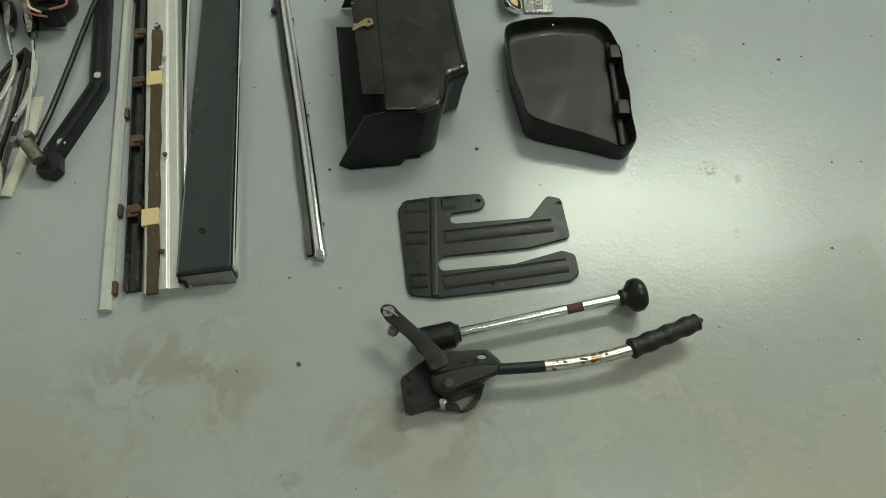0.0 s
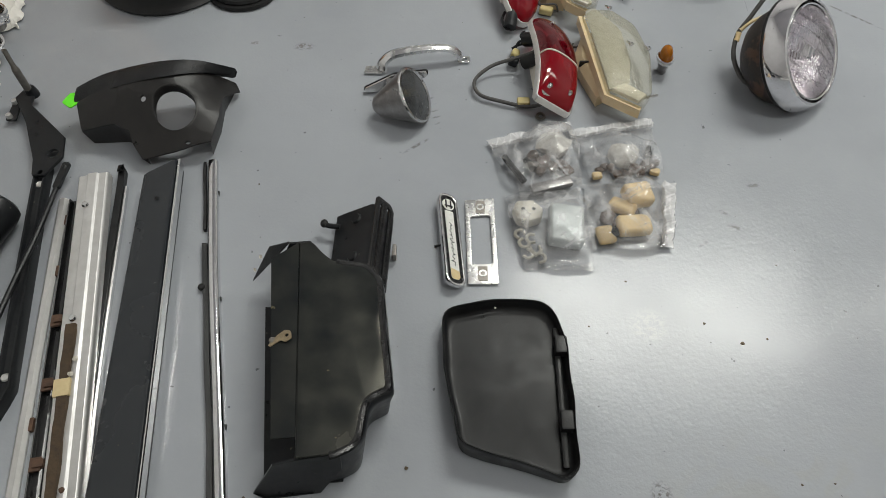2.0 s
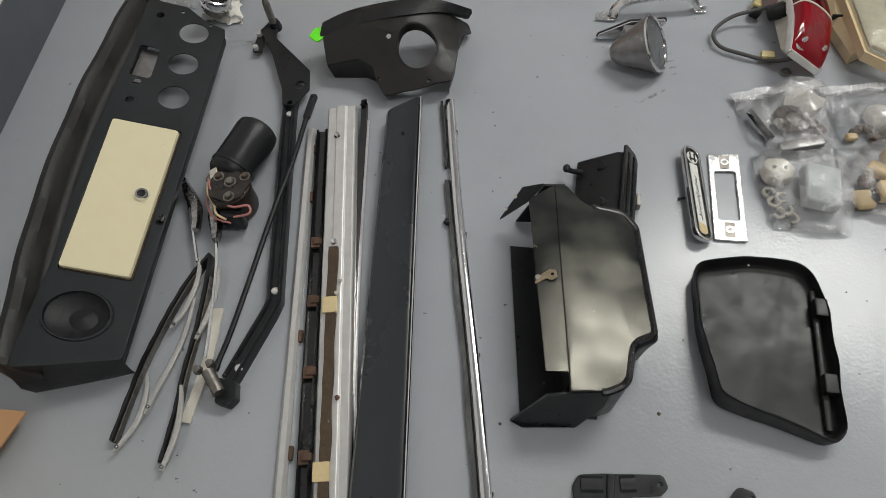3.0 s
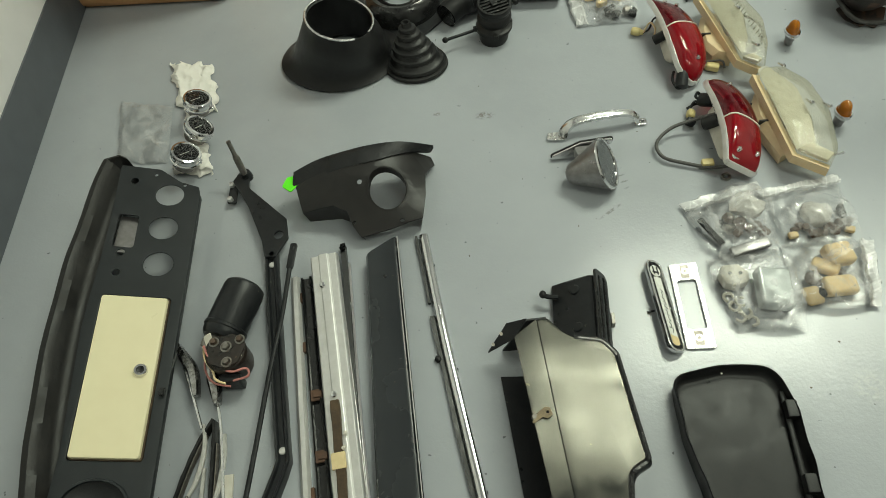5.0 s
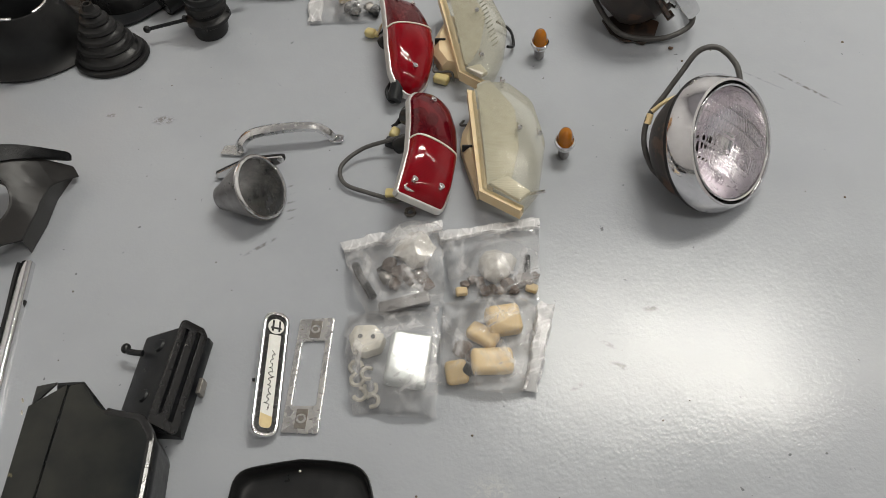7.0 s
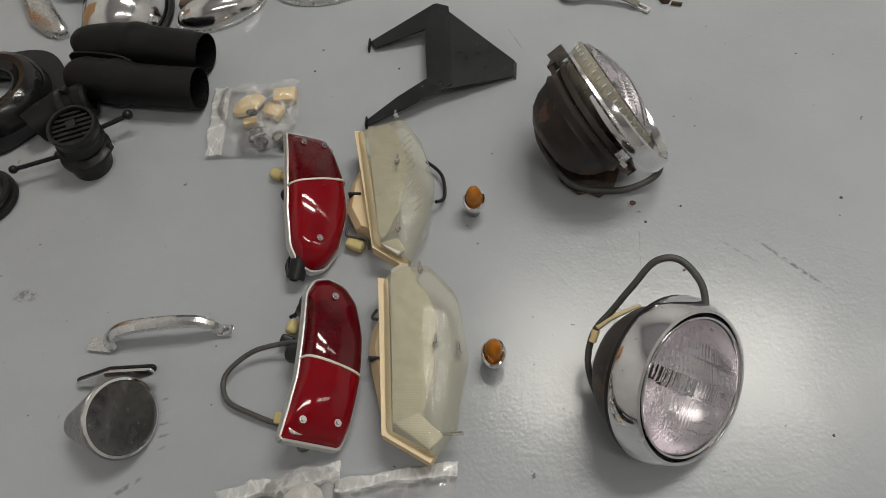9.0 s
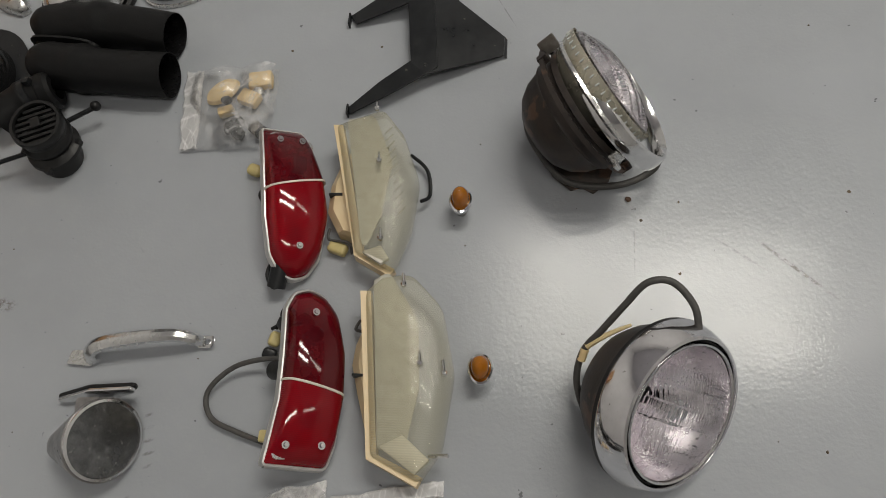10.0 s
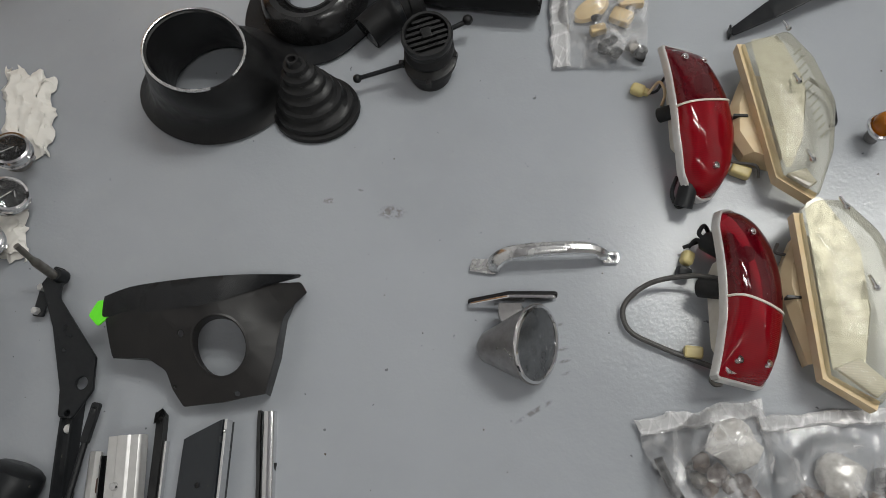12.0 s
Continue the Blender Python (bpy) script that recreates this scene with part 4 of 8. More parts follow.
def sill_panel():
    """A long black sill panel with a slanted tip and bright edge."""
    t = thing("sill_panel", -0.30, 0.89, "long black sill panel with chrome edge and slanted tip", "sill panel")
    p0, p1 = Vector((-0.348, 1.21, 0)), Vector((-0.268, 0.562, 0))
    sec = [(-0.033, 0.002), (-0.031, 0.024), (-0.027, 0.031), (-0.021, 0.0335), (0.018, 0.0360), (0.0225, 0.0345), (0.0236, 0.031), (0.0236, 0.020), (0.0230, 0.002)]
    rings = []
    d = (p1 - p0).normalized()
    side = d.cross(Vector((0, 0, 1)))
    for s in (0, 0.2, 0.4, 0.6, 0.8, 1.0):
        q = p0.lerp(p1, s)
        rings.append([q - side * u * (1 + (0.13 if u < 0 else 0.40) * s) + Vector((0, 0, v)) + (d * (-(0.030) * (u + 0.033) / 0.062) if s == 0 else Vector((0, 0, 0))) for u, v in sec])
    part("panel", loft(rings), M_SILL, t, "dusty satin black panel")
    edge = [p0 - side * 0.0260 - d * 0.027 + Vector((0, 0, 0.0325)), p1 - side * 0.0350 + Vector((0, 0, 0.0325))]
    part("chrome_edge", sweep(edge, [(-0.0020, -0.014), (-0.0020, 0.0012), (-0.0008, 0.0026), (0.0008, 0.0024), (0.0020, 0.0005), (0.0026, -0.014)]), M_CHROME, t, "bright chrome edge strip")
    part("end_cap", loft([[p1 + d * 0.001 + side * 0.034 + Vector((0, 0, 0.004)), p1 + d * 0.001 - side * 0.031 + Vector((0, 0, 0.004)), p1 + d * 0.001 - side * 0.030 + Vector((0, 0, 0.024)), p1 + d * 0.001 + side * 0.032 + Vector((0, 0, 0.020))],
                          [p1 + d * 0.006 + side * 0.030 + Vector((0, 0, 0.002)), p1 + d * 0.006 - side * 0.030 + Vector((0, 0, 0.002)), p1 + d * 0.005 - side * 0.028 + Vector((0, 0, 0.012)), p1 + d * 0.005 + side * 0.028 + Vector((0, 0, 0.010))]]), M_GREYMETAL, t, "dull grey metal end cap")
    for x, y in ((-0.341, 1.160), (-0.278, 0.612)):
        part("hole", moved(lathe([(0.0, 0.0), (0.0028, 0.0002), (0.0032, 0.001)], 12), pose(x, y, 0.0355)), M_BLACK_ENAMEL, t)
    part("tip_screw", ball(-0.3235, 1.226, 0.0345, 0.0024), M_CHROME, t)


def scuff_plate():
    """Ridged aluminium sill plate with a rusty felt strip taped down on it."""
    t = thing("scuff_plate", -0.385, 0.88, "ridged aluminium sill plate with brown strip taped on", "sill plate")
    p0, p1 = Vector((-0.450, 1.205, 0.026)), Vector((-0.319, 0.543, 0))
    w = 0.0235
    ridges = [(-w, 0.0), (-w, 0.0105), (-w * 0.92, 0.0125), (-w * 0.40, 0.0135), (-w * 0.34, 0.0165), (-w * 0.28, 0.0172), (w * 0.22, 0.0172), (w * 0.28, 0.0163), (w * 0.34, 0.0150)]
    for i in range(8):
        ridges.append((w * (0.38 + 0.062 * i), 0.0148 if i % 2 else 0.0144))
    ridges = [(-u, h) for u, h in ridges + [(w * 0.90, 0.0135), (w, 0.0100), (w, 0.0)]]
    part("plate", sweep([p0, p0.lerp(p1, 0.5), p1], ridges), M_ALU, t, "ridged bright aluminium")
    d = (p1 - p0).normalized()
    side = d.cross(Vector((0, 0, 1)))
    path = []
    for i in range(30):
        s = 0.39 + 0.62 * i / 29
        path.append(p0.lerp(p1, s) + side * (0.006 + 0.006 * (s - 0.39)) + Vector((0, 0, 0.019)))
    part("felt_strip", sweep(path, lambda s: [(-0.0072 - 0.0010 * math.sin(s * 31), -0.002), (-0.0062, 0.003), (0.0062, 0.003 + 0.001 * math.sin(s * 57)), (0.0072 + 0.001 * math.sin(s * 43), -0.002)]), M_RUST_STRIP, t, "crumbling brown rusty strip")
    for s in (0.525, 0.855):
        q = p0.lerp(p1, s) + side * (0.008 + 0.004 * (s > 0.6)) + Vector((0, 0, 0.0178))
        bm = block(-0.0105, 0.0105, -0.0120, 0.0120, 0.0, 0.0056, 0.001)
        part("tape", moved(bm, axes(q, -side, -d)), M_TAPE, t, "cream masking tape")
    for s in (0.09, 0.375):
        q = p0.lerp(p1, s) + side * 0.006
        part("screw", moved(lathe([(0.0, 0.004), (0.004, 0.0035), (0.0055, 0.0)], 14), pose(q.x, q.y, q.z + 0.0175)), M_CHROME, t)
    for i, s in enumerate((0.47, 0.50, 0.72, 0.93)):
        q = p0.lerp(p1, s) + side * (-0.006 + 0.004 * (i % 2))
        part("flake", lump(q.x, q.y, q.z + 0.022, 0.0035, i), M_WHITE if i < 2 else M_RUST, t)


def rubber_seal():
    t = thing("rubber_seal", -0.39, 0.88, "thin black rubber seal beside the sill plate", "seal")
    path = curve_through([(-0.424, 1.232, 0.014), (-0.419, 1.205, 0.010), (-0.375, 0.93, 0.010), (-0.335, 0.72, 0.010), (-0.297, 0.552, 0.010)], 8)
    part("seal", sweep(path, lambda s: [(-0.004, -0.009), (-0.0045, 0.004 + (0.006 if s < 0.06 else 0)), (0.0045, 0.006 + (0.006 if s < 0.06 else 0)), (0.005, -0.009)]), M_RUBBER, t)
    side = [p + Vector((0.0075, 0.0, -0.003)) for p in path[8:]]
    part("bright_bead", sweep(side, [(-0.002, -0.005), (-0.002, 0.003), (0.002, 0.003), (0.002, -0.005)]), M_CHROME, t)


def clip_rail():
    t = thing("clip_rail", -0.42, 0.86, "black channel rail with rusty spring clips", "rail")
    p0, p1 = Vector((-0.485, 1.178, 0)), Vector((-0.358, 0.545, 0))
    part("channel", sweep([p0, p1], [(-0.009, 0.0), (-0.009, 0.011), (-0.006, 0.013), (-0.005, 0.006), (0.005, 0.006), (0.006, 0.013), (0.009, 0.011), (0.009, 0.0)]), M_BLACK_GLOSS, t)
    for s in (0.34, 0.49, 0.655, 0.83):
        q = p0.lerp(p1, s)
        part("clip", moved(join(block(-0.007, 0.007, -0.009, 0.009, 0.0, 0.005, 0.001), block(-0.002, 0.011, -0.005, 0.005, 0.0, 0.008, 0.001)), pose(q.x, q.y, 0.010, 0, 0, 11)), M_RUST, t, "rusty spring clip")


def narrow_trim():
    t = thing("trim_strip", -0.44, 0.85, "narrow aluminium trim strip with small dark clips", "trim strip", "trim strips")
    p0, p1 = Vector((-0.506, 1.180, 0)), Vector((-0.385, 0.518, 0))
    part("moulding", sweep([p0, p1], [(-0.0075, 0.0), (-0.0085, 0.006), (-0.004, 0.011), (0.003, 0.011), (0.007, 0.007), (0.0075, 0.0)]), M_ALU, t)
    for s in (0.06, 0.2, 0.55, 0.79, 0.955):
        q = p0.lerp(p1, s)
        part("clip", moved(block(0.0, 0.0055, -0.009, 0.009, 0.0, 0.008, 0.001), pose(q.x + 0.0075, q.y, 0.0, 0, 0, 10)), M_RUST, t)


single_trim()
sill_panel()
scuff_plate()
rubber_seal()
clip_rail()
narrow_trim()


# ---- wiper mechanism ----
def wiper_linkage():
    """A pressed channel arm with bent ends, a spindle at each end and a thin rod across it."""
    t = thing("wiper_linkage", -0.53, 1.08, "black pressed steel wiper linkage arm with spindles", "wiper linkage")
    top = plate(rounded([(-0.652, 1.390), (-0.640, 1.418), (-0.622, 1.414), (-0.618, 1.374), (-0.534, 1.298), (-0.524, 1.255), (-0.542, 1.215), (-0.562, 1.215), (-0.572, 1.25), (-0.612, 1.33)], [0.004, 0.004, 0.006, 0.02, 0.006, 0.006, 0.006, 0.006, 0.02, 0.02]), 0.018, 0.024, [circle(-0.543, 1.262, 0.0085, 16), circle(-0.550, 1.222, 0.004, 12)], 0.002)
    part("gusset", top, M_BLACK, t)
    line = [(-0.557, 1.245, 0.012), (-0.547, 1.19, 0.012), (-0.520, 1.060, 0.012), (-0.483, 0.885, 0.012), (-0.4775, 0.862, 0.012), (-0.481, 0.843, 0.012), (-0.500, 0.770, 0.012), (-0.508, 0.740, 0.012)]
    part("channel", sweep(line, [(-0.0108, -0.012), (-0.0108, 0.005), (-0.0088, 0.008), (-0.0062, 0.0075), (-0.0035, 0.003), (0.0035, 0.003), (0.0062, 0.0075), (0.0088, 0.008), (0.0108, 0.005), (0.0108, -0.012)]), M_BLACK, t)
    for x, y in ((-0.480, 0.876), (-0.498, 0.757), (-0.547, 1.203)):
        part("rivet_hole", moved(lathe([(0.0, 0.0006), (0.0040, 0.0006), (0.0050, 0.0018), (0.0062, 0.0)], 18), pose(x, y, 0.0165)), M_ALU, t, "pale through hole")
    part("rod", tube([(-0.511, 1.232, 0.024), (-0.512, 1.19, 0.024), (-0.5115, 1.10, 0.025), (-0.516, 1.00, 0.026), (-0.519, 0.88, 0.025), (-0.522, 0.80, 0.024), (-0.528, 0.748, 0.022)], lambda w: 0.0040 if 0.03 < w < 0.95 else 0.0055, 10), M_BLACK, t)
    part("rod_end", plate(rounded([(-0.5175, 1.188), (-0.5165, 1.240), (-0.5045, 1.240), (-0.5065, 1.188)], 0.004), 0.021, 0.028, [circle(-0.5105, 1.231, 0.0026, 10)], 0.001), M_BLACK, t)
    part("spindle", tube([(-0.628, 1.400, 0.026), (-0.632, 1.408, 0.070), (-0.637, 1.418, 0.104)], lambda w: 0.0065 if w < 0.55 else 0.0042, 12), M_STEEL, t, "dull spindle with threaded tip")
    part("collar", moved(lathe([(0.0, 0.012), (0.009, 0.011), (0.011, 0.0), (0.011, -0.006)], 12), pose(-0.627, 1.403, 0.022)), M_BLACK, t)
    part("ear", plate(rounded([(-0.658, 1.345), (-0.660, 1.392), (-0.645, 1.395), (-0.640, 1.345)], 0.004), 0.010, 0.014, bevel=0.001), M_BLACK, t)
    for x, y in ((-0.655, 1.386), (-0.652, 1.352)):
        part("bolt", moved(lathe([(0.0, 0.010), (0.005, 0.009), (0.006, 0.0)], 6), pose(x, y, 0.012)), M_ALU, t)
    part("lower_spindle", tube([(-0.531, 0.742, 0.034), (-0.508, 0.716, 0.030)], 0.0088, 14, False), M_STEEL, t, "rusty grey spindle")
    part("foot", plate(rounded([(-0.522, 0.740), (-0.494, 0.738), (-0.488, 0.715), (-0.496, 0.703), (-0.516, 0.706)], 0.004), 0.002, 0.020, bevel=0.002), M_BLACK, t)
    for x, y in ((-0.545, 0.742), (-0.530, 0.752)):
        part("nut", moved(lathe([(0.0, 0.012), (0.0055, 0.011), (0.0065, 0.0)], 6), pose(x, y, 0.030)), M_STEEL, t)


def wiper_motor():
    """A painted motor can on a rusty round gear case with a cover plate, hex bolts and frayed wires."""
    t = thing("wiper_motor", -0.57, 1.07, "black wiper motor with rusty gear head and pink wires", "wiper motor")
    can = facing((-0.603, 1.052, 0.036), (0.27, 0.96, 0.05))
    rings = []
    for r, z in ((0.0, 0.0), (0.030, 0.0), (0.0335, 0.005), (0.0345, 0.012), (0.0345, 0.03), (0.0345, 0.05), (0.0345, 0.07), (0.0345, 0.088), (0.0325, 0.097), (0.026, 0.102), (0.0, 0.104)):
        ring = []
        for i in range(40):
            a = 2 * math.pi * i / 40
            dent = 1 + 0.030 * noise.noise(Vector((math.cos(a) * 1.6, math.sin(a) * 1.6, z * 34)))
            ring.append((max(r, 1e-5) * dent * math.cos(a), max(r, 1e-5) * dent * math.sin(a), z))
        rings.append(ring)
    part("can", moved(loft(rings, False), can), M_BLACK, t, "dented black painted motor can")
    part("can_seam", moved(lathe([(0.0345, 0.014), (0.0362, 0.016), (0.0362, 0.020), (0.0345, 0.022)], 36), can), M_BLACK, t)
    case = pose(-0.582, 1.020, 0.004)
    part("gear_head", moved(lathe([(0.0, 0.056), (0.029, 0.056), (0.032, 0.053), (0.033, 0.046), (0.031, 0.044), (0.031, 0.008), (0.029, 0.0), (0.0, 0.0)], 32), case), M_BROWNDARK, t, "rusty round gear case")
    cover = rounded([(-0.030, 0.008), (-0.022, 0.026), (0.004, 0.020), (0.026, 0.026), (0.034, 0.008), (0.026, -0.020), (0.006, -0.030), (-0.020, -0.022)], 0.008)
    part("cover_plate", moved(plate(cover, 0.056, 0.0595, bevel=0.001), case), M_BROWNDARK, t, "brown stained cover plate")
    part("neck", moved(block(-0.026, 0.026, -0.014, 0.012, -0.022, 0.026, 0.006), can), M_STEEL, t)
    part("pale_tag", moved(block(-0.007, 0.007, -0.010, 0.010, 0.0, 0.003, 0.001), pose(-0.611, 1.040, 0.058, 10, -25, 20)), M_WHITE, t, "pale paper tag")
    for x, y, r in ((-0.600, 1.034, 0.0058), (-0.579, 1.026, 0.0064), (-0.559, 1.038, 0.0056), (-0.573, 1.000, 0.0060)):
        part("bolt", moved(lathe([(0.0, 0.0065), (r * 0.8, 0.006), (r, 0.0045), (r, -0.004)], 6), pose(x, y, 0.0635)), M_BROWNBITS if r < 0.006 else M_STEEL, t)
        part("washer", moved(lathe([(r * 1.05, 0.0008), (r * 1.45, 0.0006), (r * 1.5, -0.001)], 16), pose(x, y, 0.0638)), M_STEEL, t)
    part("paint_chip", moved(block(-0.003, 0.003, -0.0045, 0.0045, 0.0, 0.0008, 0.0002), pose(-0.556, 1.014, 0.0605, 0, 0, 20)), M_WHITE, t)
    part("terminal_block", block(-0.590, -0.556, 0.976, 0.990, 0.008, 0.044, 0.004), M_BLACK, t)
    part("wire", tube([(-0.618, 1.030, 0.058), (-0.606, 1.012, 0.062), (-0.588, 0.996, 0.056), (-0.566, 0.988, 0.054), (-0.545, 0.994, 0.052), (-0.542, 0.984, 0.046), (-0.566, 0.978, 0.042)], 0.0019, 8), M_PINK, t, "faded pink wire")
    part("wire", tube([(-0.622, 1.032, 0.05), (-0.612, 1.008, 0.056), (-0.599, 0.992, 0.050), (-0.594, 0.980, 0.044), (-0.578, 0.974, 0.04)], 0.0019, 8), M_IVORY, t, "cream wire")
    part("wire", tube([(-0.622, 1.026, 0.04), (-0.616, 0.998, 0.04), (-0.600, 0.978, 0.036), (-0.572, 0.972, 0.034)], 0.0017, 8), M_PINK, t, "faded pink wire")


def wiper(label, head, arm, rubber, bridges):
    """A sprung chrome wiper arm with its socket, a ragged rubber blade and pale pressed bridges over it."""
    t = thing("windscreen_wiper", arm[1][0], arm[1][1], label, "windscreen wiper", "windscreen wipers")
    flat = lambda w, h: [(-w, -h), (-w, h * 0.4), (-w * 0.6, h), (w * 0.6, h), (w, h * 0.4), (w, -h)]
    socket = curve_through([(*p, 0.020) for p in head], 5)
    part("socket", sweep(socket, lambda q: flat(0.0045 + 0.0045 * math.sin(math.pi * q), 0.007)), M_ARM, t, "chrome arm socket")
    part("cap", moved(lathe([(0.0, 0.007), (0.005, 0.006), (0.0065, 0.0), (0.0065, -0.012)], 14), pose(*head[0], 0.022)), M_CHROME, t)
    part("arm", sweep(curve_through([(*p, 0.017) for p in arm], 6), flat(0.0024, 0.0018)), M_CHROME, t, "thin chrome arm")
    blade = curve_through([(*p, 0.009) for p in rubber], 6)
    part("rubber_blade", sweep(blade, lambda q: flat(0.0036 + 0.0007 * math.sin(q * 60), 0.008)), M_RUBBER, t, "perished black rubber blade")
    part("blade_spine", sweep([p + Vector((0.0052, 0, 0.001)) for p in blade[4:]], flat(0.0012, 0.005)), M_STEEL, t)
    for pts in bridges:
        line = curve_through([(*p, 0.015) for p in pts], 6)
        part("bridge", sweep(line, lambda q: flat(0.0022 + 0.0016 * math.sin(math.pi * q), 0.0024)), M_BRIDGE, t, "pale bare metal bridge")
        part("rivet", ball(line[-3].x, line[-3].y, 0.017, 0.0028), M_ARM, t)


wiper_linkage()
wiper_motor()
wiper("chrome wiper arm with long ragged blade on the floor", [(-0.680, 1.047), (-0.664, 1.027), (-0.646, 1.004), (-0.631, 0.962)], [(-0.667, 1.021), (-0.641, 0.970), (-0.621, 0.929), (-0.612, 0.911)],
      [(-0.598, 0.927), (-0.615, 0.888), (-0.627, 0.838), (-0.634, 0.791), (-0.639, 0.749), (-0.640, 0.702), (-0.640, 0.640)],
      [[(-0.612, 0.918), (-0.604, 0.891), (-0.602, 0.860), (-0.606, 0.829), (-0.616, 0.803)], [(-0.596, 0.852), (-0.592, 0.797), (-0.596, 0.752), (-0.603, 0.716), (-0.607, 0.680)], [(-0.625, 0.735), (-0.616, 0.707), (-0.614, 0.674), (-0.620, 0.651), (-0.631, 0.627)]])
wiper("chrome wiper arm with bare blade on the floor", [(-0.622, 1.020), (-0.612, 0.995), (-0.602, 0.972), (-0.594, 0.948)], [(-0.604, 0.975), (-0.583, 0.915), (-0.568, 0.854), (-0.557, 0.804), (-0.550, 0.765)],
      [(-0.596, 0.923), (-0.587, 0.869), (-0.579, 0.805), (-0.575, 0.741), (-0.568, 0.689), (-0.564, 0.622)],
      [[(-0.575, 0.903), (-0.569, 0.868), (-0.569, 0.825), (-0.574, 0.791)], [(-0.571, 0.724), (-0.563, 0.699), (-0.556, 0.663), (-0.557, 0.632), (-0.559, 0.612)]])
loose = thing("plastic_strip", -0.55, 0.76, "off-white flat plastic strip under the wipers", "strip")
part("strip", sweep([(-0.561, 0.845, 0.003), (-0.552, 0.773, 0.003), (-0.552, 0.730, 0.003), (-0.554, 0.678, 0.003)], [(-0.007, -0.002), (-0.007, 0.002), (0.007, 0.002), (0.007, -0.002)]), M_WHITE, loose)


# ---- dashboard, gauges, binnacle cover ----
def dashboard():
    """A car dashboard lying on its back: padded roll along one side, sloped fascia with openings, cream glove box lid."""
    t = thing("dashboard", -0.76, 1.05, "black padded dashboard with gauge holes and cream lid", "dashboard")

    def sloped(bm, lift=0.0):
        for v in bm.verts:
            right = -0.698 + (1.343 - v.co.y) * 0.0817
            v.co.z += 0.055 + 0.28 * (right - v.co.x) + lift
        return bm
    outline = rounded([(-0.842, 1.392), (-0.775, 1.392), (-0.735, 1.368), (-0.704, 1.362), (-0.698, 1.343), (-0.649, 0.745), (-0.72, 0.722), (-0.778, 0.705), (-0.786, 0.86), (-0.815, 1.06), (-0.827, 1.25)], [0.004, 0.01, 0.01, 0.003, 0.004, 0.008, 0.02, 0.01, 0.05, 0.05, 0.05])
    holes = [circle(-0.748, 1.336, 0.0235, 28), circle(-0.742, 1.263, 0.0235, 28), circle(-0.733, 1.189, 0.0235, 28), circle(-0.812, 1.359, 0.0065, 14), circle(-0.796, 1.205, 0.0065, 14), circle(-0.793, 1.165, 0.006, 14),
             circle(-0.78, 1.378, 0.003, 10), circle(-0.728, 1.362, 0.003, 10), circle(-0.724, 0.793, 0.041, 40, 0.034),
             rounded([(-0.818, 1.283), (-0.786, 1.283), (-0.779, 1.216), (-0.813, 1.216)], 0.006),
             rounded([(-0.802, 1.122), (-0.698, 1.126), (-0.676, 0.857), (-0.776, 0.853)], 0.006)]
    part("fascia", sloped(plate(outline, -0.003, 0.0, holes, 0.0012)), M_DASH, t, "black fascia with round gauge openings")
    # folded edge along the low side
    hem = [[(-0.700, 1.345, 0.054), (-0.651, 0.745, 0.054)], [(-0.699, 1.345, 0.050), (-0.6495, 0.745, 0.050)], [(-0.702, 1.345, 0.038), (-0.653, 0.745, 0.038)]]
    part("hem", loft(hem, False, False), M_DASH, t)
    part("lower_end", loft([[(-0.785, 0.706, 0.090), (-0.72, 0.722, 0.074), (-0.650, 0.745, 0.054)], [(-0.792, 0.696, 0.03), (-0.722, 0.716, 0.03), (-0.652, 0.743, 0.02)], [(-0.79, 0.700, 0.002), (-0.722, 0.722, 0.002), (-0.655, 0.745, 0.002)]], False, False), M_VINYL, t)
    centre = curve_through([(-0.862, 1.398, 0), (-0.866, 1.385, 0), (-0.867, 1.25, 0), (-0.862, 1.12, 0), (-0.841, 0.96, 0), (-0.812, 0.83, 0), (-0.784, 0.728, 0), (-0.780, 0.706, 0)], 5)

    def roll(s):
        k = 0.75 if s < 0.02 or s > 0.985 else 1.0
        wob = 0.0015 * math.sin(s * 40)
        return [(0.020 * k, 0.004), (0.027 * k, 0.05 * k), (0.026 * k, 0.082 * k), (0.018 * k, 0.096 * k + wob), (0.006 * k, 0.100 * k + wob), (-0.005 * k, 0.093 * k), (-0.012 * k, 0.078 * k), (-0.022 * k, 0.070 * k), (-0.036 * k, 0.068 * k), (-0.036 * k, 0.063 * k), (-0.006 * k, 0.060 * k), (0.012 * k, 0.004)]
    part("crash_pad", sweep(centre, roll), M_PAD, t, "cracked black padded roll")
    part("lid_frame", sloped(plate(rounded([(-0.806, 1.128), (-0.695, 1.132), (-0.672, 0.850), (-0.780, 0.846)], 0.008), -0.012, -0.006, bevel=0.001)), M_BLACK_ENAMEL, t)
    part("worn_edge", sloped(plate(rounded([(-0.8005, 1.1210), (-0.6995, 1.1250), (-0.6778, 0.858), (-0.7750, 0.854)], 0.006, 5), -0.006, -0.001, bevel=0.0006)), M_RUST_STRIP, t, "brown worn edge round the lid")
    lid = part("lid", sloped(plate(rounded([(-0.799, 1.119), (-0.701, 1.123), (-0.680, 0.860), (-0.773, 0.856)], 0.005, 5), -0.005, 0.005, bevel=0.002)), M_CREAM, t, "cream painted glove box lid with small chips")
    tilt = pose(0, 0, 0, 0, 15.6, 0)
    part("lock_ring", moved(lathe([(0.0055, 0.001), (0.006, 0.0045), (0.009, 0.0045), (0.0105, 0.001), (0.0105, -0.002)], 28), Matrix.Translation((-0.7085, 0.993, 0.0735)) @ tilt), M_CHROME, lid, "chrome lock ring")
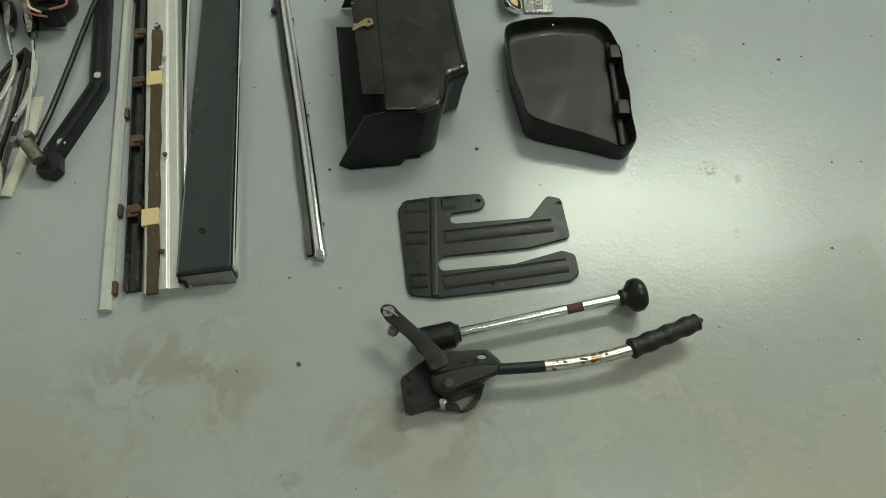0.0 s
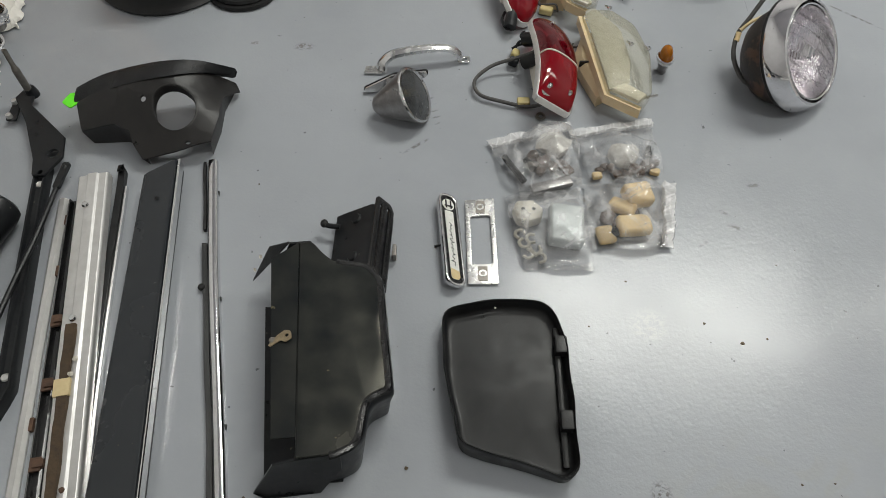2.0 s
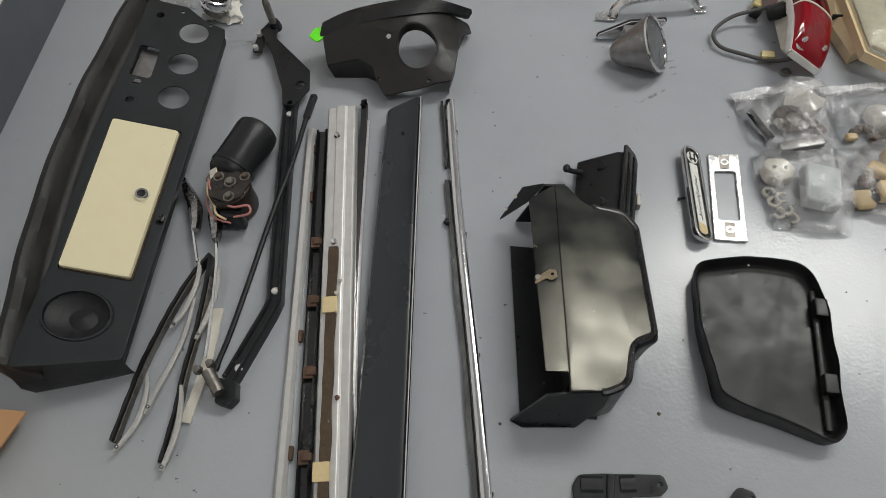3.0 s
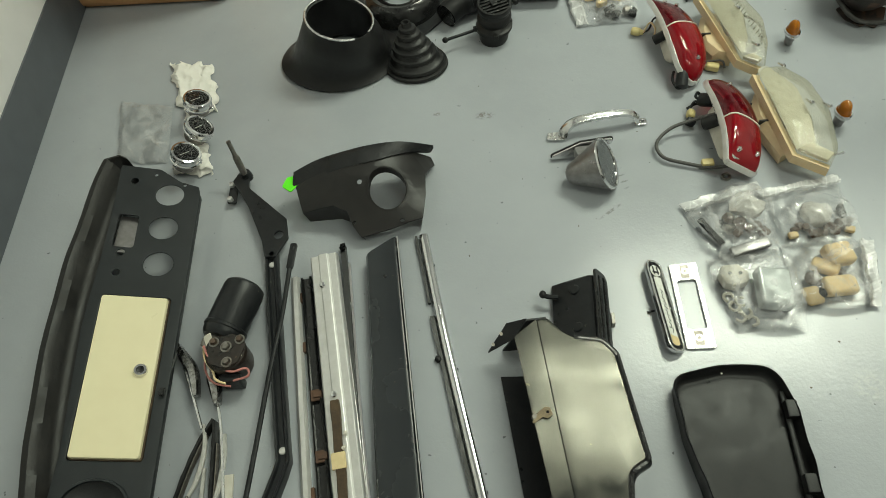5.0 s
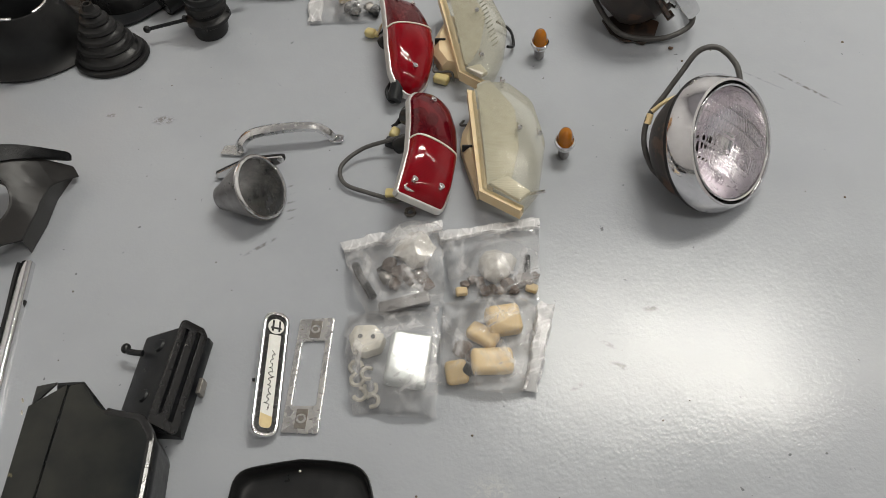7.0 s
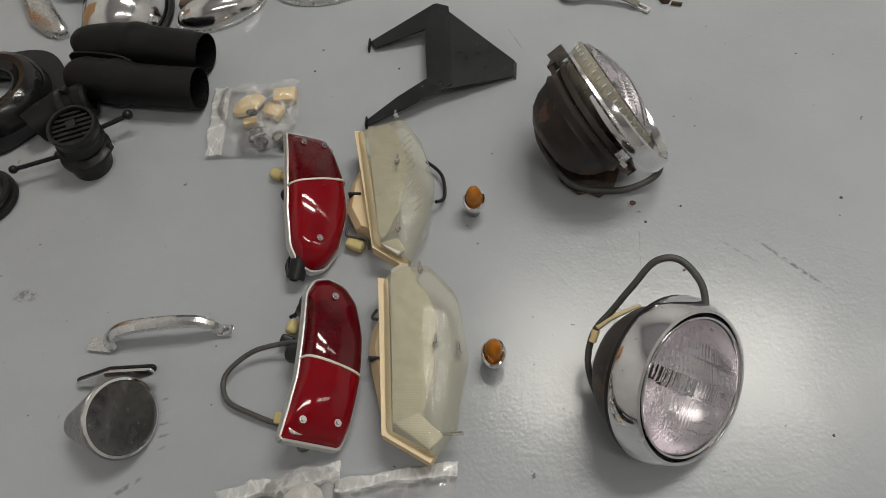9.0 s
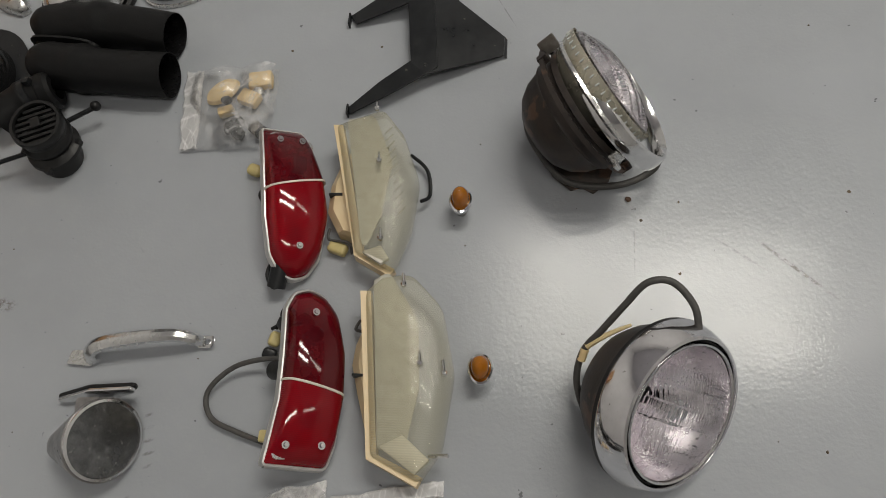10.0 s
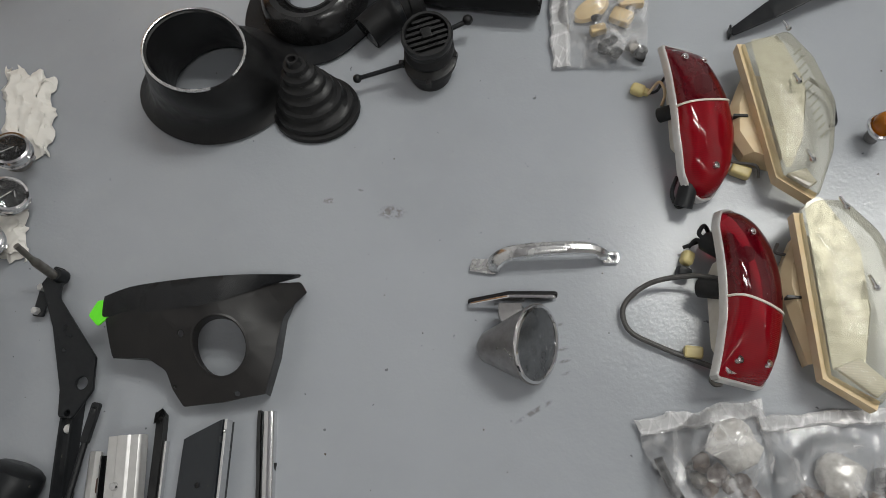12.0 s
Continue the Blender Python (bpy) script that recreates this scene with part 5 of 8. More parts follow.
    part("lock_barrel", moved(lathe([(0.0, 0.001), (0.006, 0.002)], 20), Matrix.Translation((-0.7085, 0.993, 0.0735)) @ tilt), M_BLACK_ENAMEL, lid)
    part("catch", moved(block(-0.004, 0.004, -0.006, 0.006, -0.002, 0.006, 0.0015), pose(-0.672, 0.962, 0.060)), M_BLACK_ENAMEL, t)
    part("speaker_ring", sloped(loft([[(p.x, p.y, z) for p in circle(-0.724, 0.793, r, 40, r * 0.83)] for r, z in ((0.041, -0.002), (0.0415, 0.0025), (0.0445, 0.0025), (0.046, 0.0))], False)), M_DASH, t)
    part("speaker_cone", sloped(loft([[(p.x, p.y, z) for p in circle(-0.724, 0.793, r, 40, r * 0.83)] for r, z in ((0.042, -0.004), (0.034, -0.010), (0.018, -0.016), (0.012, -0.014), (0.001, -0.012))], False)), M_VINYL, t, "dark speaker cone")
    # added grey sheet: imitates the lit floor that shows through the slot
    part("slot_floor_standin", sloped(plate(rounded([(-0.822, 1.287), (-0.782, 1.287), (-0.775, 1.212), (-0.817, 1.212)], 0.004), -0.018, -0.014, bevel=0.001)), M_GREYMETAL, t, "added grey sheet in place of lit floor seen through the slot")
    t.location += Vector((0.006, -0.008, 0))


def gauge(x, y, z, normal, spin):
    """A small round gauge: chrome bezel, black dial with pale ticks and a needle, glass, tin can behind."""
    t = thing("gauge", x, y, "small round black gauge with chrome bezel on tissue", "gauge", "loose gauges")
    m = facing((x, y, z), normal, spin)
    part("can", moved(lathe([(0.0, -0.034), (0.020, -0.034), (0.022, -0.030), (0.022, -0.006)], 28), m), M_STEEL, t)
    part("bezel", moved(lathe([(0.022, -0.017), (0.0275, -0.015), (0.0285, -0.012), (0.0270, -0.010), (0.0270, -0.003), (0.0285, 0.0), (0.027, 0.004), (0.0235, 0.005), (0.0215, 0.002)], 36), m), M_CHROME, t, "chrome bezel")
    for a in (20, 140, 260):
        part("lug", moved(block(0.026, 0.031, -0.004, 0.004, -0.016, -0.011, 0.001), m @ pose(0, 0, 0, 0, 0, a)), M_CHROME, t)
    part("dial", moved(lathe([(0.0, 0.001), (0.0215, 0.001)], 32), m), M_BLACK_ENAMEL, t)
    for i in range(5):
        a = radians(30 + i * 30)
        part("tick", moved(block(-0.0005, 0.0005, 0.012, 0.0165, 0.0012, 0.0018, 0), m @ pose(0, 0, 0, 0, 0, math.degrees(a) - 90)), M_GREYMETAL, t)
    part("mark", moved(block(-0.005, 0.005, -0.010, -0.0085, 0.0012, 0.0018, 0), m), M_GREYMETAL, t)
    part("needle", moved(block(-0.0005, 0.0005, -0.006, 0.013, 0.002, 0.0026, 0), m @ pose(0, 0, 0, 0, 0, 35)), M_WHITE_ENAMEL, t)
    part("glass", moved(lathe([(0.0, 0.0045), (0.012, 0.0042), (0.0225, 0.003)], 32), m), M_DIAL_GLASS, t, "clear glass")


def crumple(outline_fn, n, height, seed, lift=0.002, scale=26.0, edge=0.12):
    """A sheet over the unit square, mapped to the plan, puffed up and creased."""
    bm = bmesh.new()
    rows = []
    for i in range(n + 1):
        row = []
        for j in range(n + 1):
            u, v = i / n, j / n
            x, y = outline_fn(u, v)
            rim = min(u, v, 1 - u, 1 - v) / edge
            puff = min(1, rim) ** 0.7
            q = Vector((x * scale + seed * 7.3, y * scale, seed))
            ridge = 1 - abs(noise.noise(q)) * 2.2
            fine = 1 - abs(noise.noise(q * 2.3)) * 2
            z = lift + puff * height(u, v) + (0.0035 * ridge + 0.0032 * fine) * (0.25 + 0.75 * puff)
            row.append(bm.verts.new((x + 0.004 * noise.noise(q * 1.7), y + 0.004 * noise.noise(q * 1.9 + Vector((5, 0, 0))), max(z, lift * 0.6))))
        rows.append(row)
    for i in range(n):
        for j in range(n):
            bm.faces.new((rows[i][j], rows[i + 1][j], rows[i + 1][j + 1], rows[i][j + 1]))
    return bm


def quad(a, b, c, d, ragged=0.0, seed=0):
    """A map of the unit square to four corners: a, b along u at v = 0; d, c at v = 1."""
    a, b, c, d = (Vector(p) for p in (a, b, c, d))

    def at(u, v):
        p = (a * (1 - u) + b * u) * (1 - v) + (d * (1 - u) + c * u) * v
        if ragged:
            w = Vector((u * 5 + seed, v * 5, seed * 2.0))
            p = p + Vector((noise.noise(w), noise.noise(w + Vector((9, 3, 1))))) * ragged * 0.7 + Vector((noise.noise(w * 3.1), noise.noise(w * 3.1 + Vector((4, 7, 1))))) * ragged * 0.4
        return p.x, p.y
    return at


def tissue(a, b, c, d, seed, ragged=0.02):
    t = thing("tissue_paper", a[0], a[1], "crumpled white tissue paper under the gauges", "tissue paper", "tissue papers")
    part("sheet", crumple(quad(a, b, c, d, ragged, seed), 30, lambda u, v: 0.010, seed, 0.003, 30), M_PAPER, t, sharp=60)


def binnacle_cover():
    """A pressed vinyl instrument surround: arched face with a round opening, rolled hood along its high edge."""
    t = thing("instrument_cover", -0.40, 1.33, "brown-black vinyl instrument surround with rolled hood", "instrument cover")

    def surface(x, y):
        z = 0.023 + 0.63 * (min(y, 1.34) - 1.25) + 0.3 * max(0, y - 1.34)
        f, d = max(0, min(1, (y - 1.27) / 0.15)), x + 0.39
        return z - (d * d * (1.1 + 1.4 * f) if d < 0 else d * d * 6.4 * f)
    out = rounded([(-0.514, 1.345), (-0.499, 1.297), (-0.440, 1.300), (-0.414, 1.288), (-0.406, 1.268), (-0.391, 1.249), (-0.337, 1.260), (-0.281, 1.276), (-0.277, 1.326), (-0.280, 1.376), (-0.267, 1.418), (-0.273, 1.428), (-0.305, 1.410), (-0.36, 1.378), (-0.432, 1.362)],
                  [0.004, 0.006, 0.012, 0.006, 0.003, 0.003, 0.01, 0.003, 0.03, 0.03, 0.003, 0.003, 0.02, 0.04, 0.04], 3)
    bm = plate(out, -0.0015, 0.0015, [circle(-0.3425, 1.324, 0.0325, 32, 0.0345), circle(-0.391, 1.332, 0.0045, 12), circle(-0.402, 1.271, 0.0028, 10), circle(-0.317, 1.272, 0.0045, 10, 0.003)])
    for k in range(3):
        bmesh.ops.subdivide_edges(bm, edges=[e for e in bm.edges if e.calc_length() > 0.012], cuts=1)
    bmesh.ops.triangulate(bm, faces=bm.faces[:])
    for v in bm.verts:
        v.co.z += surface(v.co.x, v.co.y) + 0.0008 * noise.noise(v.co * 60)
    part("face", bm, M_BROWNBLACK, t, "worn brown-black vinyl face with a round opening", sharp=50)
    rim = loft([[(p.x, p.y, surface(p.x, p.y) + dz) for p in circle(-0.3425, 1.324, r, 32, r * 1.06)] for r, dz in ((0.0322, -0.012), (0.0322, 0.001), (0.0335, 0.0026), (0.036, 0.0018))], False)
    part("opening_rim", rim, M_BROWNBLACK, t)
    low = curve_through([(-0.520, 1.347, 0.052), (-0.470, 1.350, 0.066), (-0.432, 1.356, 0.079), (-0.362, 1.369, 0.086), (-0.310, 1.400, 0.067), (-0.279, 1.427, 0.034)], 6)
    high = curve_through([(-0.519, 1.372, 0.062), (-0.477, 1.384, 0.076), (-0.432, 1.392, 0.085), (-0.375, 1.402, 0.090), (-0.320, 1.413, 0.083), (-0.266, 1.428, 0.052)], 6)
    rows = []
    for k, (a, b) in enumerate(zip(low, high)):
        fat = 0.35 + 0.65 * math.sin(math.pi * min(1, max(0, (k + 2) / (len(low) + 3))))
        wave = 0.0012 * math.sin(k * 1.3)
        rows.append([a + Vector((0, 0.004, -0.006)), a + Vector((0, -0.001, 0.004 * fat)), a.lerp(b, 0.3) + Vector((0, -0.002, 0.0055 * fat + wave)), a.lerp(b, 0.65) + Vector((0, 0.0, 0.006 * fat + wave)),
                     b + Vector((0, 0.0, 0.002 * fat)), b + Vector((0, 0.003, -0.006)), b + Vector((0, 0.003, -0.024 * fat)), a.lerp(b, 0.5) + Vector((0, 0.004, -0.03 * fat))])
    part("hood", loft(rows), M_VINYL, t, "rolled black hood", sharp=60)
    edge = [(-0.514, 1.345), (-0.499, 1.297), (-0.440, 1.300), (-0.414, 1.288), (-0.391, 1.250)]
    part("lower_skirt", loft([[(x, y, surface(x, y)) for x, y in edge], [(x + 0.004, y + 0.006, 0.002) for x, y in edge]], False, False), M_BROWNBLACK, t)
    edge = [(-0.282, 1.277), (-0.278, 1.326), (-0.281, 1.376), (-0.272, 1.424)]
    part("side_skirt", loft([[(x, y, surface(x, y)) for x, y in edge], [(x - 0.006, y, 0.002) for x, y in edge]], False, False), M_BROWNBLACK, t)
    part("green_tape", moved(plate(rounded([(-0.563, 1.375), (-0.545, 1.362), (-0.532, 1.378), (-0.538, 1.400), (-0.556, 1.396)], 0.004), 0.0, 0.003, bevel=0.0008), pose(0.023, -0.029, 0.052)), M_GREEN, t, "fluorescent green tape tag")
    part("screw", ball(-0.516, 1.371, 0.060, 0.0035), M_CHROME, t)


dashboard()
gauge(-0.750, 1.580, 0.058, (0.30, 0.10, 0.95), -10)
gauge(-0.732, 1.510, 0.052, (0.62, 0.16, 0.77), 10)
gauge(-0.742, 1.438, 0.056, (0.44, 0.10, 0.89), 0)
tissue((-0.875, 1.760), (-0.775, 1.740), (-0.728, 1.600), (-0.800, 1.575), 1)
tissue((-0.80, 1.50), (-0.735, 1.505), (-0.705, 1.425), (-0.785, 1.43), 2, 0.016)
binnacle_cover()


# ---- cardboard ----
def cardboard_box():
    t = thing("cardboard_box", -0.965, 2.13, "worn brown cardboard box with dark printed panel", "cardboard box")
    m = pose(-0.965, 2.132, 0, 0, 0, -2)
    # the unseen upper part is made taller to shade the floor round it
    part("carton", moved(block(-0.195, 0.195, -0.165, 0.165, 0.0, 0.66, 0.022, 3), m), M_CARD, t)
    part("flap", moved(block(-0.190, 0.190, -0.160, 0.0, 0.660, 0.664, 0.001), m), M_CARD, t)
    part("flap", moved(block(-0.190, 0.190, 0.003, 0.160, 0.660, 0.664, 0.001), m), M_CARD, t)
    for x0, x1, z0, z1 in ((-0.045, 0.105, 0.040, 0.046), (-0.045, 0.105, 0.165, 0.171), (-0.045, -0.040, 0.046, 0.165), (0.100, 0.105, 0.046, 0.165)):
        part("printed_frame", moved(block(x0, x1, -0.1665, -0.1645, z0, z1, 0), m), M_INK, t)
    for i in range(5):
        part("print_bar", moved(block(-0.025, 0.05 + 0.03 * (i % 2), -0.1665, -0.1645, 0.06 + i * 0.018, 0.066 + i * 0.018, 0), m), M_INK, t)


cardboard_box()
sheet = thing("cardboard_sheet", -0.90, 0.58, "flat piece of brown cardboard on the floor", "cardboard")
part("sheet", plate([(-1.05, 0.648), (-0.766, 0.660), (-0.782, 0.60), (-0.835, 0.50), (-1.02, 0.36)], 0.024, 0.028, bevel=0.0008), M_CARD, sheet)
part("under_fold", plate([(-1.05, 0.640), (-0.80, 0.645), (-0.85, 0.50), (-1.02, 0.37)], 0.0, 0.024, bevel=0.004), M_CARD, sheet)


# ---- rubber and ducting ----
def air_funnel():
    """A tall black rubber intake with a flared foot and a bright split ring in its mouth."""
    t = thing("air_intake_funnel", -0.475, 1.74, "black rubber intake funnel with bright split ring", "intake funnel")
    rings = []
    top = Vector((-0.4555, 1.717))
    foot = Vector((-0.480, 1.742))
    tiers = [(0.126, 0.108, 0.003), (0.128, 0.109, 0.007), (0.116, 0.101, 0.014), (0.105, 0.092, 0.024), (0.099, 0.085, 0.036), (0.092, 0.081, 0.055), (0.086, 0.079, 0.075), (0.078, 0.075, 0.098), (0.071, 0.071, 0.110), (0.0695, 0.0695, 0.121), (0.067, 0.067, 0.124), (0.063, 0.063, 0.121), (0.062, 0.062, 0.06), (0.070, 0.066, 0.01)]
    for rx, ry, z in tiers:
        s = min(1, z / 0.09)
        c = foot.lerp(top, s)
        rings.append([(c.x + rx * math.cos(a) * (1 + 0.05 * math.sin(2 * a + 1) * (1 - s) + 0.11 * max(0, 1 - z / 0.030) * max(0, math.cos(a - 0.45)) ** 6), c.y + ry * math.sin(a), z + (-0.26 * s * (rx * math.cos(a)))) for a in [2 * math.pi * i / 48 for i in range(48)]])
    part("rubber", loft(rings, False), M_RUBBER, t, "perished black rubber")
    ring = []
    for i in range(41):
        a = radians(-28 + i * 8.25)
        r = 0.0665
        ring.append((top.x + r * math.cos(a), top.y + r * math.sin(a), 0.1245 - 0.26 * r * math.cos(a)))
    part("split_ring", sweep(ring, [(-0.0020, -0.0012), (-0.0020, 0.0012), (-0.0008, 0.0020), (0.0010, 0.0018), (0.0020, 0.0008), (0.0020, -0.0012)]), M_SOFT_CHROME, t, "bright split ring")
    for a in (-75, -5):
        x, y = foot.x + 0.118 * math.cos(radians(a)), foot.y + 0.098 * math.sin(radians(a))
        part("hole", moved(lathe([(0.0, 0.0), (0.003, 0.0003), (0.0034, 0.001)], 10), pose(x, y, 0.0145)), M_BLACK_ENAMEL, t)


def round_cover():
    """A glossy pressed steel round cover with a dished ring and a lugged flange."""
    t = thing("round_cover", -0.355, 1.90, "glossy black pressed steel round cover with lugged flange", "cover")
    m = pose(-0.355, 1.90, 0, 0, 0, 15)
    flange = []
    for i in range(60):
        a = 2 * math.pi * i / 60
        r = 0.118 + 0.010 * max(0, math.cos(3 * a)) ** 2 - 0.004 * math.sin(5 * a)
        flange.append((r * math.cos(a), r * math.sin(a)))
    holes = [circle(0.115 * math.cos(radians(a)), 0.115 * math.sin(radians(a)), 0.008, 14, 0.005, radians(a + 90)) for a in (0, 120, 240)]
    part("flange", moved(plate(flange, 0.003, 0.007, holes + [circle(0, 0, 0.078, 40)], 0.0012), m), M_BLACK, t)
    part("dome", moved(lathe([(0.088, 0.004), (0.087, 0.014), (0.084, 0.030), (0.076, 0.043), (0.066, 0.048), (0.056, 0.045), (0.049, 0.036), (0.046, 0.034), (0.043, 0.038), (0.040, 0.038), (0.038, 0.020)], 52), m), M_BLACK_GLOSS, t, "glossy dished ring")


def gear_boot():
    t = thing("gear_lever_boot", -0.318, 1.70, "black rubber bellows boot with five rings", "rubber boot")
    prof = []
    for i, (r, z) in enumerate(((0.056, 0.010), (0.046, 0.026), (0.038, 0.040), (0.030, 0.053), (0.022, 0.066), (0.015, 0.078))):
        prof += [(r, z), (r + 0.0035, z + 0.003), (r + 0.002, z + 0.008), (r - 0.004, z + 0.009)]
    prof = [(0.063, 0.001), (0.066, 0.004), (0.065, 0.009)] + prof + [(0.010, 0.090), (0.0095, 0.096), (0.006, 0.096), (0.005, 0.08)]
    rings = []
    for r, z in prof:
        rings.append([(-0.312 + r * 1.02 * math.cos(a) - 0.012 * z / 0.09, 1.700 + r * 0.86 * math.sin(a) + 0.024 * z / 0.09, z) for a in [2 * math.pi * i / 40 for i in range(40)]])
    part("base_flange", loft(rings[:4], False), M_RUBBER, t)
    part("bellows", loft(rings[3:-4], False), M_RUBBER, t)
    part("top_collar", loft(rings[-5:], False), M_RUBBER, t)


def eyeball_vent():
    """A round louvred vent on a short neck, on a control rod with a ball at its end."""
    t = thing("air_vent", -0.145, 1.775, "round black louvred air vent on its control rod", "air vent")
    m = facing((-0.1435, 1.783, 0.078), (0.05, -0.12, 0.99))
    part("ring", moved(lathe([(0.030, 0.002), (0.031, 0.006), (0.035, 0.006), (0.037, 0.001), (0.036, -0.006), (0.033, -0.012), (0.030, -0.012)], 40), m), M_RUBBER, t)
    part("backing", moved(lathe([(0.0, -0.006), (0.031, -0.006)], 32), m), M_BLACK_ENAMEL, t)
    for k in range(-3, 4):
        y = k * 0.0085
        w = math.sqrt(max(0.0001, 0.030 ** 2 - y * y))
        part("louvre", moved(block(-w, w, y - 0.0024, y + 0.0024, -0.003, 0.001, 0.0008), m), M_RUBBER, t)
    part("slider", moved(block(-0.007, 0.007, -0.006, 0.010, 0.001, 0.006, 0.0015), m), M_RUBBER, t)
    part("neck", loft([[(-0.1435 - 0.004 * (1 - z / 0.07) + r * math.cos(a), 1.783 - 0.012 * (1 - z / 0.07) + r * math.sin(a), z) for a in [2 * math.pi * i / 36 for i in range(36)]] for r, z in ((0.034, 0.070), (0.033, 0.060), (0.036, 0.056), (0.0365, 0.050), (0.032, 0.047), (0.030, 0.040), (0.034, 0.036), (0.039, 0.034), (0.039, 0.028), (0.033, 0.024), (0.031, 0.006), (0.029, 0.001), (0.005, 0.001))]), M_RUBBER, t)
    for a in (15, 100, 190, 280):
        part("lug", block(-0.148 + 0.039 * math.cos(radians(a)) - 0.004, -0.148 + 0.039 * math.cos(radians(a)) + 0.004, 1.774 + 0.039 * math.sin(radians(a)) - 0.004, 1.774 + 0.039 * math.sin(radians(a)) + 0.004, 0.027, 0.037, 0.001), M_RUBBER, t)
    part("rod", tube([(-0.249, 1.741, 0.030), (-0.180, 1.768, 0.031)], 0.0034, 8, False), M_BLACK, t)
    part("rod_ball", ball(-0.250, 1.741, 0.030, 0.0065), M_RUBBER, t)
    part("hook_rod", tube([(-0.150, 1.812, 0.032), (-0.122, 1.830, 0.033), (-0.100, 1.842, 0.035)], 0.0036, 8), M_BLACK, t)
    part("hook_ball", ball(-0.0985, 1.844, 0.036, 0.0078), M_RUBBER, t)


def round_section(r, squash=1.0, seg=28):
    return [(r * math.cos(2 * math.pi * i / seg), r * squash * math.sin(2 * math.pi * i / seg)) for i in range(seg)]


def duct_hose():
    """Twin moulded rubber hoses side by side, pinched together at one end, cut open at the other."""
    t = thing("twin_hose", -0.10, 1.95, "pair of black rubber ducts pinched together at one end", "rubber hose")
    for pts, r in (([(-0.206, 1.941, 0.036), (-0.188, 1.920, 0.038), (-0.144, 1.912, 0.038), (-0.06, 1.902, 0.037), (0.004, 1.898, 0.036)], 0.0350),
                   ([(-0.224, 1.972, 0.038), (-0.196, 1.986, 0.042), (-0.131, 1.989, 0.043), (-0.06, 1.982, 0.040), (-0.004, 1.972, 0.037)], 0.0355)):
        path = curve_through(pts, 8)

        def outer(w, rr=r):
            rise = min(1, 0.30 + 0.70 * math.sqrt(min(1, w / 0.20)))
            collar = 0.10 * max(0, 1 - abs(w - 0.55) / 0.07) + 0.05 * min(1, max(0, (0.58 - w) / 0.05))
            return rr * rise * (0.945 + collar)
        part("hose", sweep(path, lambda w: round_section(outer(w)), caps=False), M_DUCT, t)
        part("bore", sweep(path[6:], lambda w, rr=r: round_section(rr * (0.60 + 0.312 * min(1, w / 0.2))), caps=False), M_BLACK_ENAMEL, t, "dark inside of the hose")
        e, d = path[-1], path[-1] - path[-2]
        part("cut_edge", moved(lathe([(r * 0.912, -0.0015), (r * 0.918, 0.0004), (r * 0.940, 0.0004), (r * 0.944, -0.0015)], 28), facing(e, d)), M_DUCT, t)
    seam = curve_through([(-0.226, 1.962, 0.012), (-0.229, 1.961, 0.036), (-0.216, 1.957, 0.054), (-0.175, 1.952, 0.058), (-0.140, 1.951, 0.052), (-0.120, 1.951, 0.040)], 6)
    part("seam", sweep(seam, [(-0.003, -0.004), (-0.002, 0.004), (0.002, 0.004), (0.003, -0.004)]), M_DUCT, t, "raised moulding seam")
    part("web", block(-0.222, -0.118, 1.938, 1.968, 0.012, 0.050, 0.010, 3), M_DUCT, t)


def short_duct():
    """A short straight duct, open at one end, with a clamp at the other."""
    t = thing("duct_elbow", -0.21, 1.85, "short black rubber duct with a clamp", "rubber hose")
    path = curve_through([(-0.250, 1.822, 0.028), (-0.230, 1.844, 0.031), (-0.206, 1.862, 0.033), (-0.182, 1.872, 0.034)], 6)
    part("duct", sweep(path, lambda w: round_section(0.0272 + 0.0022 * (0.55 < w < 0.66)), caps=False), M_DUCT, t)
    part("bore", sweep(path, round_section(0.0248), caps=True), M_BLACK_ENAMEL, t)
    part("collar", moved(lathe([(0.016, 0.014), (0.025, 0.013), (0.029, 0.008), (0.029, -0.006), (0.0272, -0.008)], 28), facing(path[-1], path[-1] - path[-2])), M_DUCT, t)
    part("clamp", moved(lathe([(0.0275, -0.005), (0.0292, -0.004), (0.0292, 0.004), (0.0275, 0.005)], 28), facing(path[12], path[13] - path[11])), M_BLACK, t)
    part("clamp_lug", block(-0.200, -0.190, 1.862, 1.872, 0.058, 0.070, 0.001), M_BLACK, t)


air_funnel()
round_cover()
gear_boot()
eyeball_vent()
duct_hose()
short_duct()


# ---- lamps ----
def dome_rings(outline, profile, centre):
    c = Vector(centre)
    return [[(*(c + (Vector(p) - c) * k), z) for p in outline] for k, z in profile]


